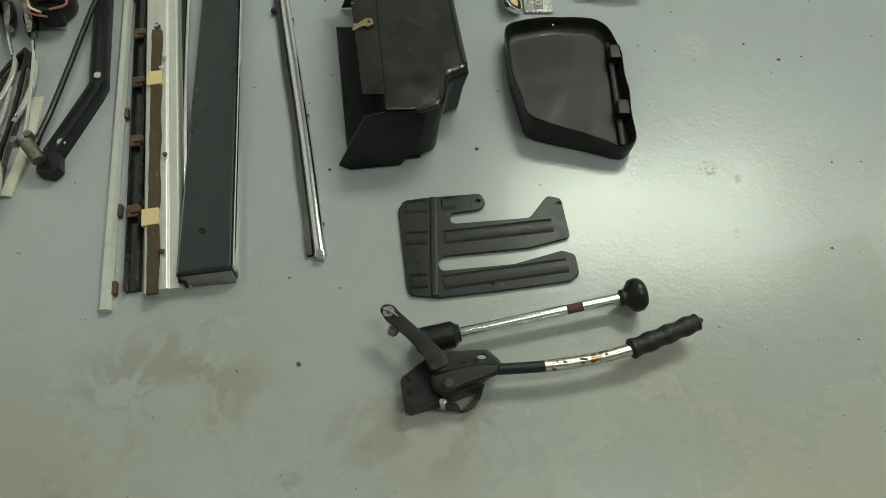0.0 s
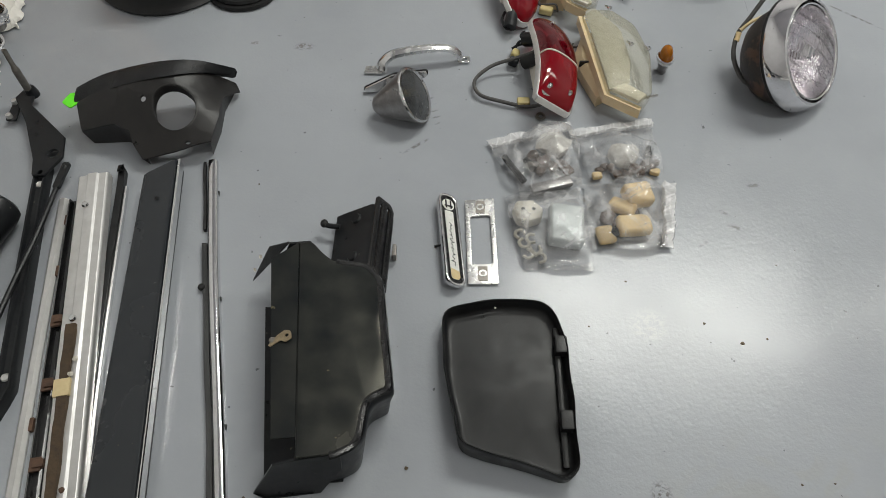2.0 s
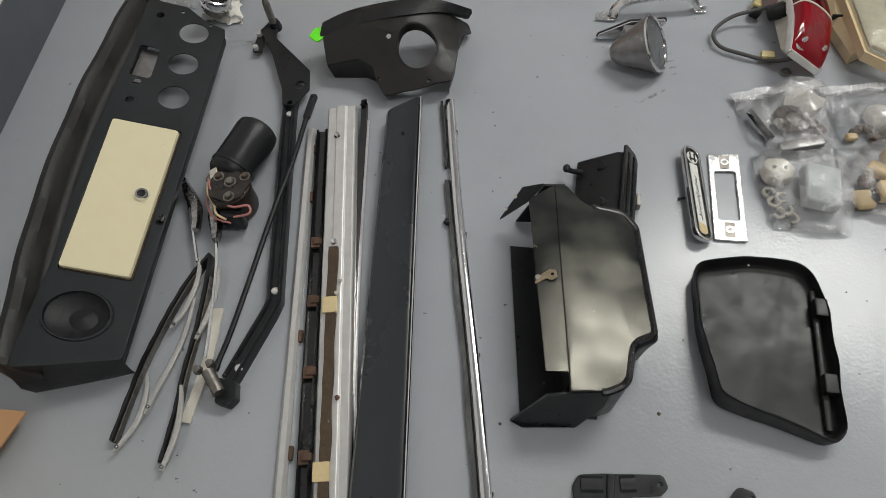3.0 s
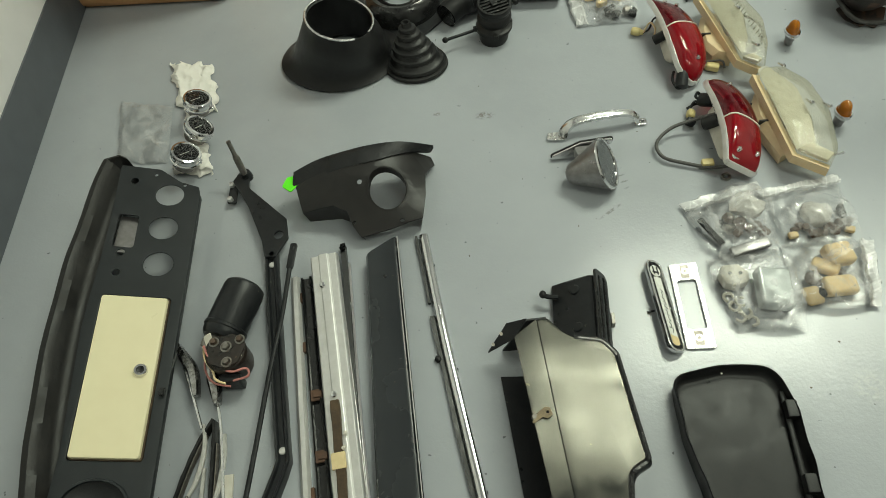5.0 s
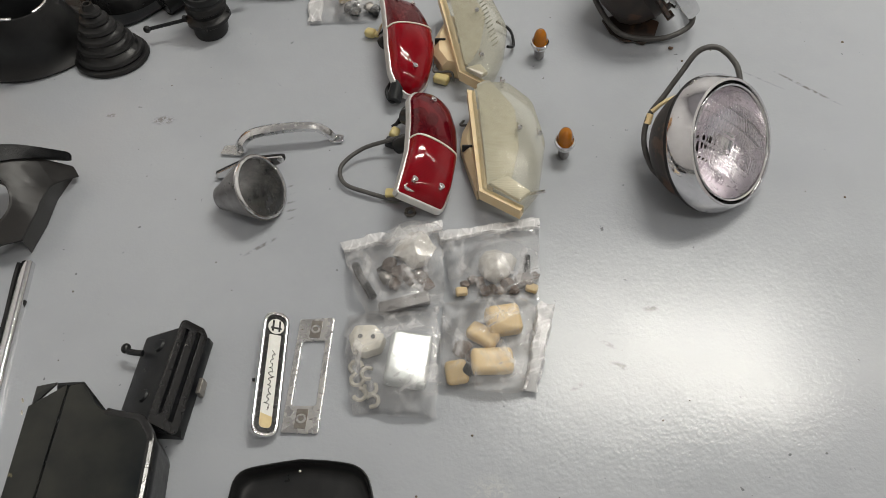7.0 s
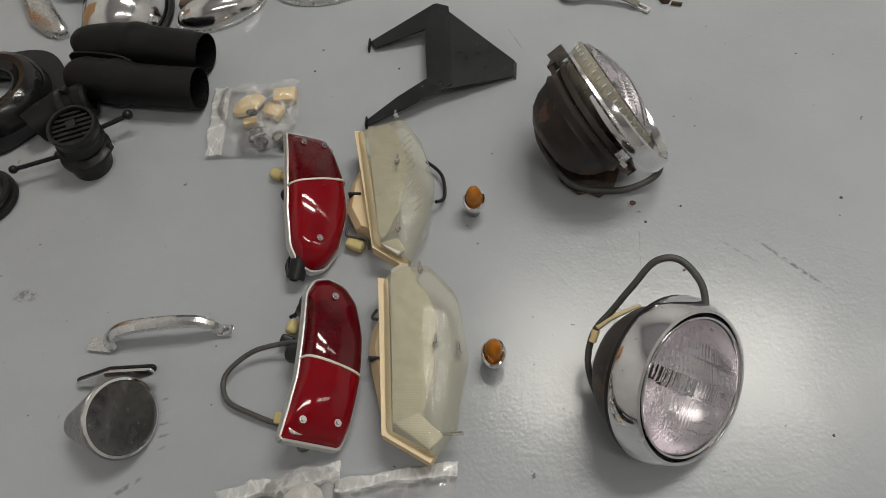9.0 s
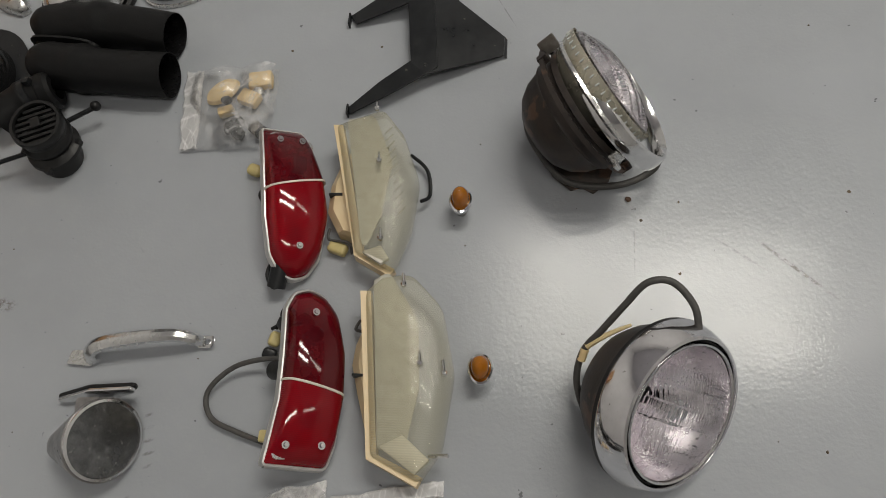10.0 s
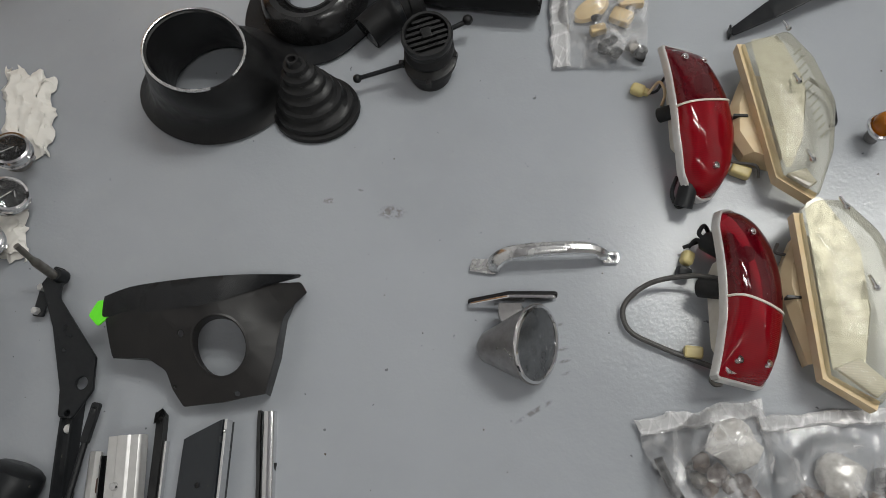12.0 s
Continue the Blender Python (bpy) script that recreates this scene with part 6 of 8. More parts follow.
def tail_lamp(name_label, origin, u, v, flip, lit_tip, wiring, taper):
    """A long curved red tail lamp lens in a bright rim, on its pale housing."""
    t = thing("tail_lamp", origin[0], origin[1], name_label, "tail lamp", "tail lamps")
    m = axes(origin, u, v)
    if flip:
        m = m @ Matrix.Diagonal((1, -1, 1, 1))
    out = rounded([(0.0, 0.0), (0.07, 0.0), (0.13, 0.002), (0.180, 0.010), (0.203, 0.025), (0.210, 0.043), (0.205, 0.061), (0.182, 0.076), (0.13, 0.085), (0.07, 0.088), (0.02, 0.086), (-0.004, 0.080)], [0.004, 0.05, 0.05, 0.03, 0.02, 0.012, 0.02, 0.03, 0.05, 0.05, 0.03, 0.008], 5)
    out = [Vector((p.x, p.y * (1 - taper * max(0, 1 - p.x / 0.11)))) for p in out]
    bow = 0.011 if wiring == "long" else 0.0
    out = [Vector((p.x, p.y + bow * math.sin(math.pi * min(1, max(0, p.x / 0.2))) * max(0, 1 - p.y / 0.088))) for p in out]
    out = resampled(out, 110)
    mid = (0.095, 0.043 + bow * 0.4)
    prof = [(0.985, 0.001), (0.972, 0.0075), (0.950, 0.0140), (0.91, 0.0200), (0.85, 0.0246), (0.77, 0.0270), (0.66, 0.0279), (0.5, 0.0282), (0.35, 0.0282), (0.18, 0.0282), (0.004, 0.0282)]
    SEAM = 0.085

    def crown(x, y):
        """How far the rim, and the lens besides, fall away from the middle along and across."""
        d, e = x - 0.115, y - mid[1] - 0.008
        return 1.2 * d * d, 1.0 * d * d + 4.5 * (e * e - 0.000064)

    def bowed(bm, across=1.0):
        for v in bm.verts:
            along, side = crown(v.co.x, v.co.y)
            v.co.z -= along + side * across * min(1, max(0, v.co.z / 0.0282))
        return moved(bm, m)
    for side, nm in ((1, "lens_tip"), (-1, "lens_base")):
        bm = loft(dome_rings(out, prof, mid), False)
        bmesh.ops.bisect_plane(bm, geom=bm.verts[:] + bm.edges[:] + bm.faces[:], plane_co=(SEAM, 0.042, 0), plane_no=(-side, -side * 0.22, 0), clear_outer=True)
        mat = M_RED_LIT if (side == 1) == lit_tip else M_RED
        part(nm, bowed(bm), mat, t, "red ribbed plastic, glow of passing light in its colour" if mat is M_RED_LIT else "dark red plastic", front=m.to_3x3() @ Vector((0, 0, 1)))
    edge = [Vector((p.x, p.y, 0.0)) for p in out + out[:1]]
    rim = sweep(edge, [(-0.0022, -0.006), (-0.0022, 0.002), (-0.0013, 0.0040), (0.0008, 0.0036), (0.0020, 0.001), (0.0022, -0.006)], caps=False)
    part("rim", bowed(rim, 0.0), M_ALU, t, "bright metal rim")
    part("bulb_box", moved(block(0.044, 0.066, 0.036 + bow * 0.4, 0.054 + bow * 0.4, 0.0, 0.016, 0.003), m), M_BLACK, t)
    part("bulb", moved(ball(0.150, 0.045 + bow * 0.4, 0.004, 0.010, 0.010, 0.010, 14), m), M_BROWNSHELL, t)
    seam = []
    lo, hi = bow * 0.97, 0.0872 * (1 - 0.23 * taper)
    ridge = [(mid[1] - k * (mid[1] - lo), z) for k, z in prof] + [(mid[1] + k * (hi - mid[1]), z) for k, z in reversed(prof)]
    for vv, z in ridge:
        seam.append((SEAM - 0.22 * (vv - 0.042), vv, z + 0.0004))
    part("seam", bowed(sweep(seam, [(-0.0013, -0.001), (-0.0013, 0.0012), (0.0013, 0.0012), (0.0013, -0.001)], up=(0, 0, 1))), M_WHITE, t, "thin pale dividing strip")
    back = rounded([(0.004, 0.006), (0.16, 0.018), (0.185, 0.04), (0.15, 0.065), (0.01, 0.07)], 0.012)
    back = [Vector((p.x, max(p.y, bow * math.sin(math.pi * min(1, max(0, p.x / 0.2))) + 0.006))) for p in back]
    part("back_plate", moved(plate(back, -0.012, -0.006, bevel=0.001), m), M_PLATE, t)
    part("housing", moved(loft(dome_rings(rounded([(0.02, 0.024), (0.15, 0.027), (0.15, 0.058), (0.02, 0.060)], 0.012), [(1.0, -0.012), (0.95, -0.03), (0.75, -0.042), (0.3, -0.046)], (0.085, 0.042))), m), M_WHITE, t, "off-white plastic housing")
    for a, b in ((0.02, 0.02), (0.02, 0.063 - 0.05 * taper), (0.172, 0.042)):
        h = 0.0284 - sum(crown(a, b))
        part("screw", moved(lathe([(0.0, 0.004), (0.0022, 0.004), (0.0028, 0.002), (0.0045, 0.002), (0.0045, -0.004)], 14), m @ Matrix.Translation((a, b, h))), M_CHROME, t)
    if wiring == "long":
        part("cable", tube([(0.250, 1.470, 0.05), (0.222, 1.478, 0.030), (0.176, 1.468, 0.020), (0.146, 1.438, 0.014), (0.154, 1.408, 0.010), (0.190, 1.392, 0.009), (0.235, 1.378, 0.010), (0.262, 1.365, 0.03)], 0.0033, 10), M_WIRE, t, "grey sheathed cable")
        part("bulb_holder", tube([(0.238, 1.524, 0.032), (0.256, 1.508, 0.045)], 0.013, 14, False), M_BLACK, t)
        part("bulb_holder", tube([(0.232, 1.464, 0.030), (0.254, 1.458, 0.048)], 0.012, 14, False), M_RUBBER, t)
        part("connector", moved(block(-0.008, 0.007, -0.010, 0.009, 0, 0.015, 0.005, 3), pose(0.217, 1.508, 0.006, 0, 25, -14)), M_PLUG, t, "cream plug")
        part("socket", moved(block(-0.009, 0.009, -0.007, 0.007, 0, 0.017, 0.004), pose(0.214, 1.490, 0.004, 10, 15, -14)), M_BLACK, t)
        part("plug", block(0.218, 0.240, 1.381, 1.396, 0.004, 0.016, 0.003), M_PLUG, t)
        part("wire", tube([(0.220, 1.520, 0.016), (0.228, 1.528, 0.024), (0.236, 1.522, 0.026), (0.240, 1.532, 0.028), (0.248, 1.536, 0.03)], 0.0026, 8), M_BLACK, t)
        part("wire", tube([(0.214, 1.520, 0.014), (0.224, 1.524, 0.018), (0.234, 1.528, 0.018), (0.244, 1.524, 0.024)], 0.0024, 8), M_BLACK, t)
        part("loop", tube([(0.244, 1.538, 0.02), (0.236, 1.545, 0.03), (0.230, 1.534, 0.03), (0.238, 1.526, 0.03)], 0.0028, 8), M_BLACK, t)
        part("eyelet", moved(lathe([(0.004, 0.0), (0.005, 0.003), (0.008, 0.003), (0.009, 0.0)], 16), pose(0.257, 1.360, 0.004)), M_STEEL, t)
    else:
        part("bulb_holder", tube([(0.178, 1.702, 0.026), (0.200, 1.702, 0.042)], 0.010, 14, False), M_RUBBER, t)
        part("bulb_holder", tube([(0.212, 1.574, 0.018), (0.218, 1.602, 0.030)], 0.012, 14, False), M_BLACK, t)
        part("connector", moved(join(block(-0.012, 0.009, -0.009, 0.008, 0, 0.015, 0.006, 3), block(0.004, 0.015, -0.005, 0.006, 0.002, 0.012, 0.004, 3)), pose(0.152, 1.752, 0.002, 0, 0, -20)), M_PLUG, t, "yellowed plug")
        part("wire", tube([(0.164, 1.744, 0.012), (0.176, 1.752, 0.03), (0.184, 1.735, 0.03), (0.180, 1.715, 0.03)], 0.002, 8), M_IVORY, t)
        part("wire", tube([(0.164, 1.746, 0.010), (0.175, 1.745, 0.02), (0.182, 1.755, 0.035), (0.19, 1.75, 0.045)], 0.002, 8), M_BLACK, t)
        part("loop", tube([(0.204, 1.615, 0.02), (0.198, 1.592, 0.02), (0.206, 1.576, 0.014), (0.216, 1.58, 0.012)], 0.0028, 8), M_BLACK, t)


def clear_lamp(label, outline, radii, inner, fin, plane, extras):
    """A clear front lamp: ivory rim tray, pale reflector inside, yellowed clear cover, ivory fin behind."""
    t = thing("front_lamp", outline[0][0], outline[0][1], label, "front lamp", "front lamps")
    x0, z0, k = plane

    def tilt(bm):
        for v in bm.verts:
            v.co.z += z0 - k * (v.co.x - x0)
        return bm
    out = resampled(rounded(outline, radii, 6), 90)
    c = (sum(p.x for p in out) / len(out), sum(p.y for p in out) / len(out))
    part("edge_band", tilt(sweep([Vector((p[0], p[1], 0.004)) for p in inner["band"]], [(-0.0065, -0.010), (-0.0065, 0.006), (0.0055, 0.008), (0.0065, -0.010)])), M_IVORY, t, "thick ivory edge")
    fold = random.Random(len(label))
    bowl, base = [], rounded(inner["reflector"], inner["round"], 3)
    mx, my = sum(p.x for p in base) / len(base), sum(p.y for p in base) / len(base)
    for k, z in ((1.13, 0.010), (0.98, 0.004), (0.70, -0.001), (0.40, -0.004), (0.05, -0.004)):
        bowl.append([(mx + (p.x - mx) * k, my + (p.y - my) * k, z + fold.uniform(-0.002, 0.002)) for p in base])
    part("reflector", tilt(loft(bowl)), M_LAMP_INSIDE, t, "dull silvery reflector", sharp=30)
    ribs = None
    for q in range(26):
        y = my + (q - 13) * 0.0034
        b = sweep([(mx - 0.018, y, 0.0012), (mx + 0.018, y, 0.0012)], [(-0.0009, -0.002), (0, 0.0012), (0.0009, -0.002)])
        ribs = b if ribs is None else join(ribs, b)
    part("fine_rib", tilt(ribs), M_LAMP_INSIDE, t, kind="stuff")
    part("block", tilt(plate(rounded(inner["block"], 0.002), 0.004, 0.012, bevel=0.002)), M_WHITE, t)
    part("cover", tilt(loft(dome_rings(out, [(0.995, -0.012), (0.997, 0.0), (0.988, 0.006), (0.965, 0.0105), (0.92, 0.0140), (0.82, 0.0180), (0.65, 0.0210), (0.4, 0.0230), (0.2, 0.0238), (0.004, 0.024)], c), False)), M_LAMP_COVER, t, "yellowed clear plastic cover", front=Vector((0, 0, 1)))
    for s in inner["screws"]:
        part("screw", tilt(moved(lathe([(0.0, 0.004), (0.003, 0.0035), (0.004, 0.0), (0.0022, -0.002), (0.002, -0.018)], 12), pose(s[0], s[1], 0.027, 62, 20, 0))), M_CHROME, t)
    for i in range(inner["ribs"]):
        a, b = Vector((*inner["rib_a"], 0.0125)), Vector((*inner["rib_b"], 0.0125))
        q = a.lerp(b, i / (inner["ribs"] - 1))
        d = Vector((0.62, 0.78, 0)) * 0.007
        part("prism_rib", tilt(sweep([q - d, q + d], [(-0.0012, -0.001), (0, 0.0008), (0.0012, -0.001)])), M_LENS_CLEAR, t)
    part("fin", loft([[(x, y, 0.002) for x, y in fin], [(x, y, 0.022) for x, y in fin], [(x + 0.010, y, 0.034) for x, y in fin]]), M_FIN, t, "ivory plastic back shell")
    if extras == "long":
        part("spindle", tube([(0.425, 1.372, 0.034), (0.448, 1.373, 0.040)], 0.0024, 8, False), M_CHROME, t)
        part("slot", block(0.328, 0.344, 1.459, 1.462, 0.024, 0.0365, 0), M_BLACK, t)
        part("wire", tube([(0.335, 1.518, 0.02), (0.322, 1.522, 0.016), (0.326, 1.535, 0.012)], 0.002, 8), M_WIRE, t)
    else:
        part("wire", tube([(0.372, 1.775, 0.014), (0.396, 1.752, 0.012), (0.402, 1.715, 0.010), (0.392, 1.70, 0.02)], 0.0026, 8), M_BLACK, t)
        part("plug", moved(block(-0.013, 0.013, -0.008, 0.008, 0.002, 0.016, 0.004, 3), pose(0.284, 1.634, 0, 0, 0, -20)), M_PLUG, t)
        part("wire", tube([(0.272, 1.66, 0.016), (0.272, 1.645, 0.014), (0.30, 1.638, 0.02), (0.305, 1.625, 0.012)], 0.002, 8), M_WIRE, t)
        part("slot", block(0.270, 0.288, 1.700, 1.703, 0.024, 0.0365, 0), M_BLACK, t)


def side_marker(x, y):
    """A small amber teardrop lamp in a chrome ring on a grey stem."""
    t = thing("side_marker_lamp", x, y, "small amber side lamp with chrome ring on stem", "side lamp", "side marker lamps")
    egg = lambda r, z: [(x + r * math.cos(a) * 0.86, y + r * math.sin(a) * 0.96 * (1.0 + 0.22 * (math.sin(a) < 0) * abs(math.sin(a))), z * 1.22) for a in [2 * math.pi * i / 28 for i in range(28)]]
    part("stem", loft([egg(0.0085, 0.002), egg(0.0095, 0.003), egg(0.0098, 0.011), egg(0.0112, 0.013), egg(0.0118, 0.020), egg(0.0140, 0.0225)]), M_GREYMETAL, t, "dull grey stem")
    part("ring", loft([egg(0.0138, 0.0215), egg(0.0170, 0.0225), egg(0.0180, 0.0250), egg(0.0172, 0.0275), egg(0.0150, 0.0285), egg(0.0128, 0.0270)], False), M_CHROME, t, "chrome ring")
    part("reflector", loft([egg(0.0130, 0.0262), egg(0.002, 0.0258)], True), M_PLATE, t)
    part("bulb", ball(x, y, 0.040, 0.0045, 0.0045, 0.007, 12), M_TAN, t)
    part("lens", loft([egg(0.0130, 0.0270), egg(0.0128, 0.033), egg(0.0115, 0.0390), egg(0.0085, 0.0435), egg(0.0045, 0.0458), egg(0.0004, 0.0465)], False), M_AMBER, t, "amber plastic lens", front=Vector((0, 0, 1)))
    part("foot", loft([egg(0.0060, 0.0), egg(0.0070, 0.003)]), M_BLACK, t)


def headlamp_front(m, t, radius, with_bezel):
    """Glass with its flutes, a mirror bowl behind, and the chrome bezel."""
    R = radius
    part("reflector", moved(lathe([(R * 0.97, 0.0), (R * 0.86, -0.020), (R * 0.62, -0.040), (R * 0.3, -0.052), (0.008, -0.055)], 48), m), M_REFLECTOR, t, "silvered reflector bowl")
    part("bulb_shield", moved(lathe([(0.0, -0.016), (0.011, -0.018), (0.013, -0.026), (0.010, -0.040)], 20), m), M_CHROME, t)
    dome = lambda r: 0.020 * (1 - (r / R) ** 2)
    # bands of upright flutes, each band slanted and stepped a little against the next
    bands = ((-0.62, 0.0052, 0.22, 0.7), (-0.38, 0.0046, -0.06, 1.0), (-0.14, 0.0056, 0.26, 0.8), (0.12, 0.0046, -0.10, 1.0), (0.38, 0.0064, 0.15, 0.7), (0.64, 0.0050, 0.28, 1.0), (2.0, 0.0058, -0.05, 0.8))
    nx, ny = 200, 96
    bm = bmesh.new()
    grid = {}
    for i in range(nx + 1):
        for j in range(ny + 1):
            x, y = (2 * i / nx - 1) * R, (2 * j / ny - 1) * R
            r = math.hypot(x, y)
            if r > R * 1.012:
                continue
            low = -1.0
            for top, pitch, slant, deep in bands:
                if y / R < top:
                    break
                low = top
            high = min(top, 1.0)
            across = (y / R - low) / max(high - low, 0.01)
            plain = 1.0 if abs(x / R - 0.30 * math.sin(top * 9)) > (0.26 if deep < 0.9 else 0.04) else 0.12
            rib = abs(math.sin(math.pi * (x + slant * (y - low * R)) / pitch))
            calm = min(1, max(0, (R * 0.965 - r) / 0.002))
            z = dome(min(r, R)) + calm * (0.0008 * deep * plain * rib + 0.0016 * across)
            grid[i, j] = bm.verts.new((x, y, z))
    for i in range(nx):
        for j in range(ny):
            q = [grid.get(k) for k in ((i, j), (i + 1, j), (i + 1, j + 1), (i, j + 1))]
            if all(q):
                bm.faces.new(q)
    part("glass", moved(bm, m), M_GLASS, t, "clear fluted glass", sharp=70, front=m.to_3x3() @ Vector((0, 0, 1)))
    if with_bezel:
        part("retaining_ring", moved(lathe([(R * 0.985, -0.004), (R * 0.985, 0.003), (R * 1.015, 0.004), (R * 1.035, 0.0), (R * 1.035, -0.010)], 56), m), M_CHROME, t)
        part("recess", moved(lathe([(R * 1.030, -0.004), (R * 1.075, -0.004)], 56), m), M_RUBBER, t, "black gap behind the glass")
        part("bezel", moved(lathe([(R * 1.055, -0.008), (R * 1.055, 0.001), (R * 1.075, 0.004), (R * 1.120, 0.003), (R * 1.180, -0.006), (R * 1.225, -0.016), (R * 1.250, -0.0255), (R * 1.225, -0.030)], 64), m), M_BEZEL, t, "pitted chrome bezel")
        flaked = random.Random(5)
        for i in range(9):
            a, z = math.radians(flaked.uniform(188, 232)), flaked.uniform(-0.024, -0.008)
            p = facing((R * (1.245 - 0.16 * (z + 0.0255) / 0.026) * math.cos(a), R * (1.245 - 0.16 * (z + 0.0255) / 0.026) * math.sin(a), z), (math.cos(a), math.sin(a), 0.5))
            part("rust_pit", moved(lump(0, 0, 0, flaked.uniform(0.0010, 0.0026), i, 0.35), m @ p), M_RUST, t)


def headlamp_standing():
    c, n = Vector((0.691, 1.420, 0.0885)), Vector((0.60, -0.50, 0.625)).normalized()
    t = thing("headlamp", 0.66, 1.44, "chrome-rimmed round headlamp with brown shell and cable", "headlamp", "headlamps")
    m = facing(c, n, 118)
    headlamp_front(m, t, 0.0760, True)
    part("shell", moved(lathe([(0.088, -0.030), (0.089, -0.036), (0.084, -0.040), (0.081, -0.050), (0.075, -0.067), (0.064, -0.083), (0.048, -0.095), (0.0, -0.100)], 48), m), M_BROWNSHELL, t, "brown rust-stained shell")
    part("gasket", moved(lathe([(0.0885, -0.027), (0.0940, -0.029), (0.0940, -0.033), (0.088, -0.036)], 56), m), M_RUBBER, t)
    part("top_clip", moved(join(block(-0.010, 0.010, -0.006, 0.006, -0.005, 0.003, 0.001), lump(0.004, -0.006, 0.003, 0.006, 3, 0.5), lump(-0.007, -0.004, 0.003, 0.004, 9, 0.5)), pose(0.700, 1.497, 0.122, 30, 20, 40)), M_RUST, t, "rusty broken clip")
    part("cable", tube([(0.708, 1.498, 0.120), (0.702, 1.522, 0.134), (0.680, 1.544, 0.144), (0.655, 1.545, 0.138), (0.634, 1.527, 0.115), (0.613, 1.507, 0.090), (0.594, 1.488, 0.068), (0.589, 1.458, 0.045), (0.602, 1.424, 0.028), (0.624, 1.404, 0.025)], 0.0039, 12), M_WIRE, t, "stiff grey cable")
    part("cable_tape", tube([(0.5965, 1.491, 0.071), (0.5925, 1.480, 0.062)], 0.0048, 12, False), M_TAN, t)
    part("stripped_wire", tube([(0.598, 1.493, 0.074), (0.612, 1.500, 0.084), (0.630, 1.508, 0.088), (0.645, 1.514, 0.09)], lambda w: 0.0042 * (1 - 0.6 * w), 8), M_TAPE, t, "yellowed stripped wire")


def headlamp_tilted():
    c, n = Vector((0.634, 1.822, 0.112)), Vector((0.79, 0.36, 0.50)).normalized()
    t = thing("headlamp", 0.59, 1.79, "dismantled headlamp with brown shell and loose rim", "headlamp", "headlamps")
    m = facing(c, n, 0)
    headlamp_front(m, t, 0.0770, False)
    part("lens_back", moved(lathe([(0.0815, -0.001), (0.0820, -0.006), (0.0790, -0.016), (0.072, -0.034), (0.052, -0.054), (0.0, -0.062)], 48), m), M_BEAM_SIDE, t, "dull gilt back of the beam unit")
    notches = None
    for i in range(44):
        a = 2 * math.pi * i / 44
        b = moved(block(-0.0011, 0.0011, -0.0008, 0.0008, -0.003, 0.003, 0.0003, 1), m @ pose(0.0812 * math.cos(a), 0.0812 * math.sin(a), -0.009))
        notches = b if notches is None else join(notches, b)
    part("rim_tooth", notches, M_FOIL, t, kind="stuff")
    s = facing(c - n * 0.022 + Vector((-0.002, -0.012, -0.004)), Vector((0.74, 0.26, 0.56))) @ Matrix.Scale(0.945, 4)
    part("shell", moved(lathe([(0.083, -0.002), (0.085, -0.010), (0.081, -0.012), (0.081, -0.030), (0.083, -0.034), (0.078, -0.040), (0.073, -0.058), (0.063, -0.074), (0.048, -0.086), (0.0, -0.092)], 48), s), M_BROWNSHELL, t, "brown rust-stained shell")
    part("mounting_ring", moved(lathe([(0.090, -0.014), (0.098, -0.012), (0.099, -0.018), (0.090, -0.020)], 48), s), M_BROWNSHELL, t)
    part("spring_ring", moved(lathe([(0.086, 0.008), (0.090, 0.010), (0.092, 0.006), (0.088, 0.003)], 48), s @ pose(0, 0, 0, 6, 4, 0)), M_SOFT_CHROME, t, "bare metal spring ring")
    b = facing(c + Vector((0.018, -0.010, -0.020)), Vector((0.76, 0.24, 0.60)))
    part("loose_bezel", moved(lathe([(0.0835, -0.006), (0.085, 0.0), (0.088, 0.004), (0.092, 0.002), (0.0945, -0.005), (0.0960, -0.014), (0.0945, -0.020)], 56), b), M_CHROME, t, "chrome bezel hanging loose")
    for a in (-150, 60):
        part("clip", moved(block(-0.006, 0.006, -0.005, 0.005, -0.007, 0.007, 0.001), s @ pose(0, 0, 0, 0, 0, a) @ Matrix.Translation((0.094, 0, -0.014))), M_BROWNSHELL, t)
    for a in (112, 118, 124, 131, 139, 146, 157, 164, 198):
        part("ring_hole", moved(lathe([(0.0, 0.0), (0.0024, 0.0003), (0.0028, 0.0010)], 10), s @ pose(0, 0, 0, 0, 0, a) @ Matrix.Translation((0.0955, 0, -0.0125))), M_BLACK_ENAMEL, t)
    for pts, z in (([(0.552, 1.768), (0.566, 1.744), (0.590, 1.724), (0.604, 1.730), (0.620, 1.722), (0.640, 1.738), (0.648, 1.762), (0.600, 1.785)], 0.004),):
        torn = plate(rounded(pts, 0.002), z, z + 0.0025, bevel=0.0006)
        for v in torn.verts:
            v.co.z += 0.45 * max(0, v.co.y - 1.735) + 0.004 * noise.noise(v.co * 40)
        part("torn_flap", torn, M_BROWNSHELL, t, "torn rusty sheet edge")
    part("hook_bracket", moved(join(block(-0.009, 0.009, -0.006, 0.006, -0.003, 0.003, 0.001), block(-0.009, -0.005, -0.010, 0.012, -0.003, 0.010, 0.001)), s @ pose(0, 0, 0, 0, 0, 172) @ Matrix.Translation((0.100, 0, -0.006))), M_PLATE, t, "bare metal hook bracket")
    part("lug", moved(block(-0.010, 0.010, -0.003, 0.003, -0.012, 0.012, 0.001), s @ pose(0, 0, 0, 0, 0, 45) @ Matrix.Translation((0.098, 0, -0.004))), M_STEEL, t)
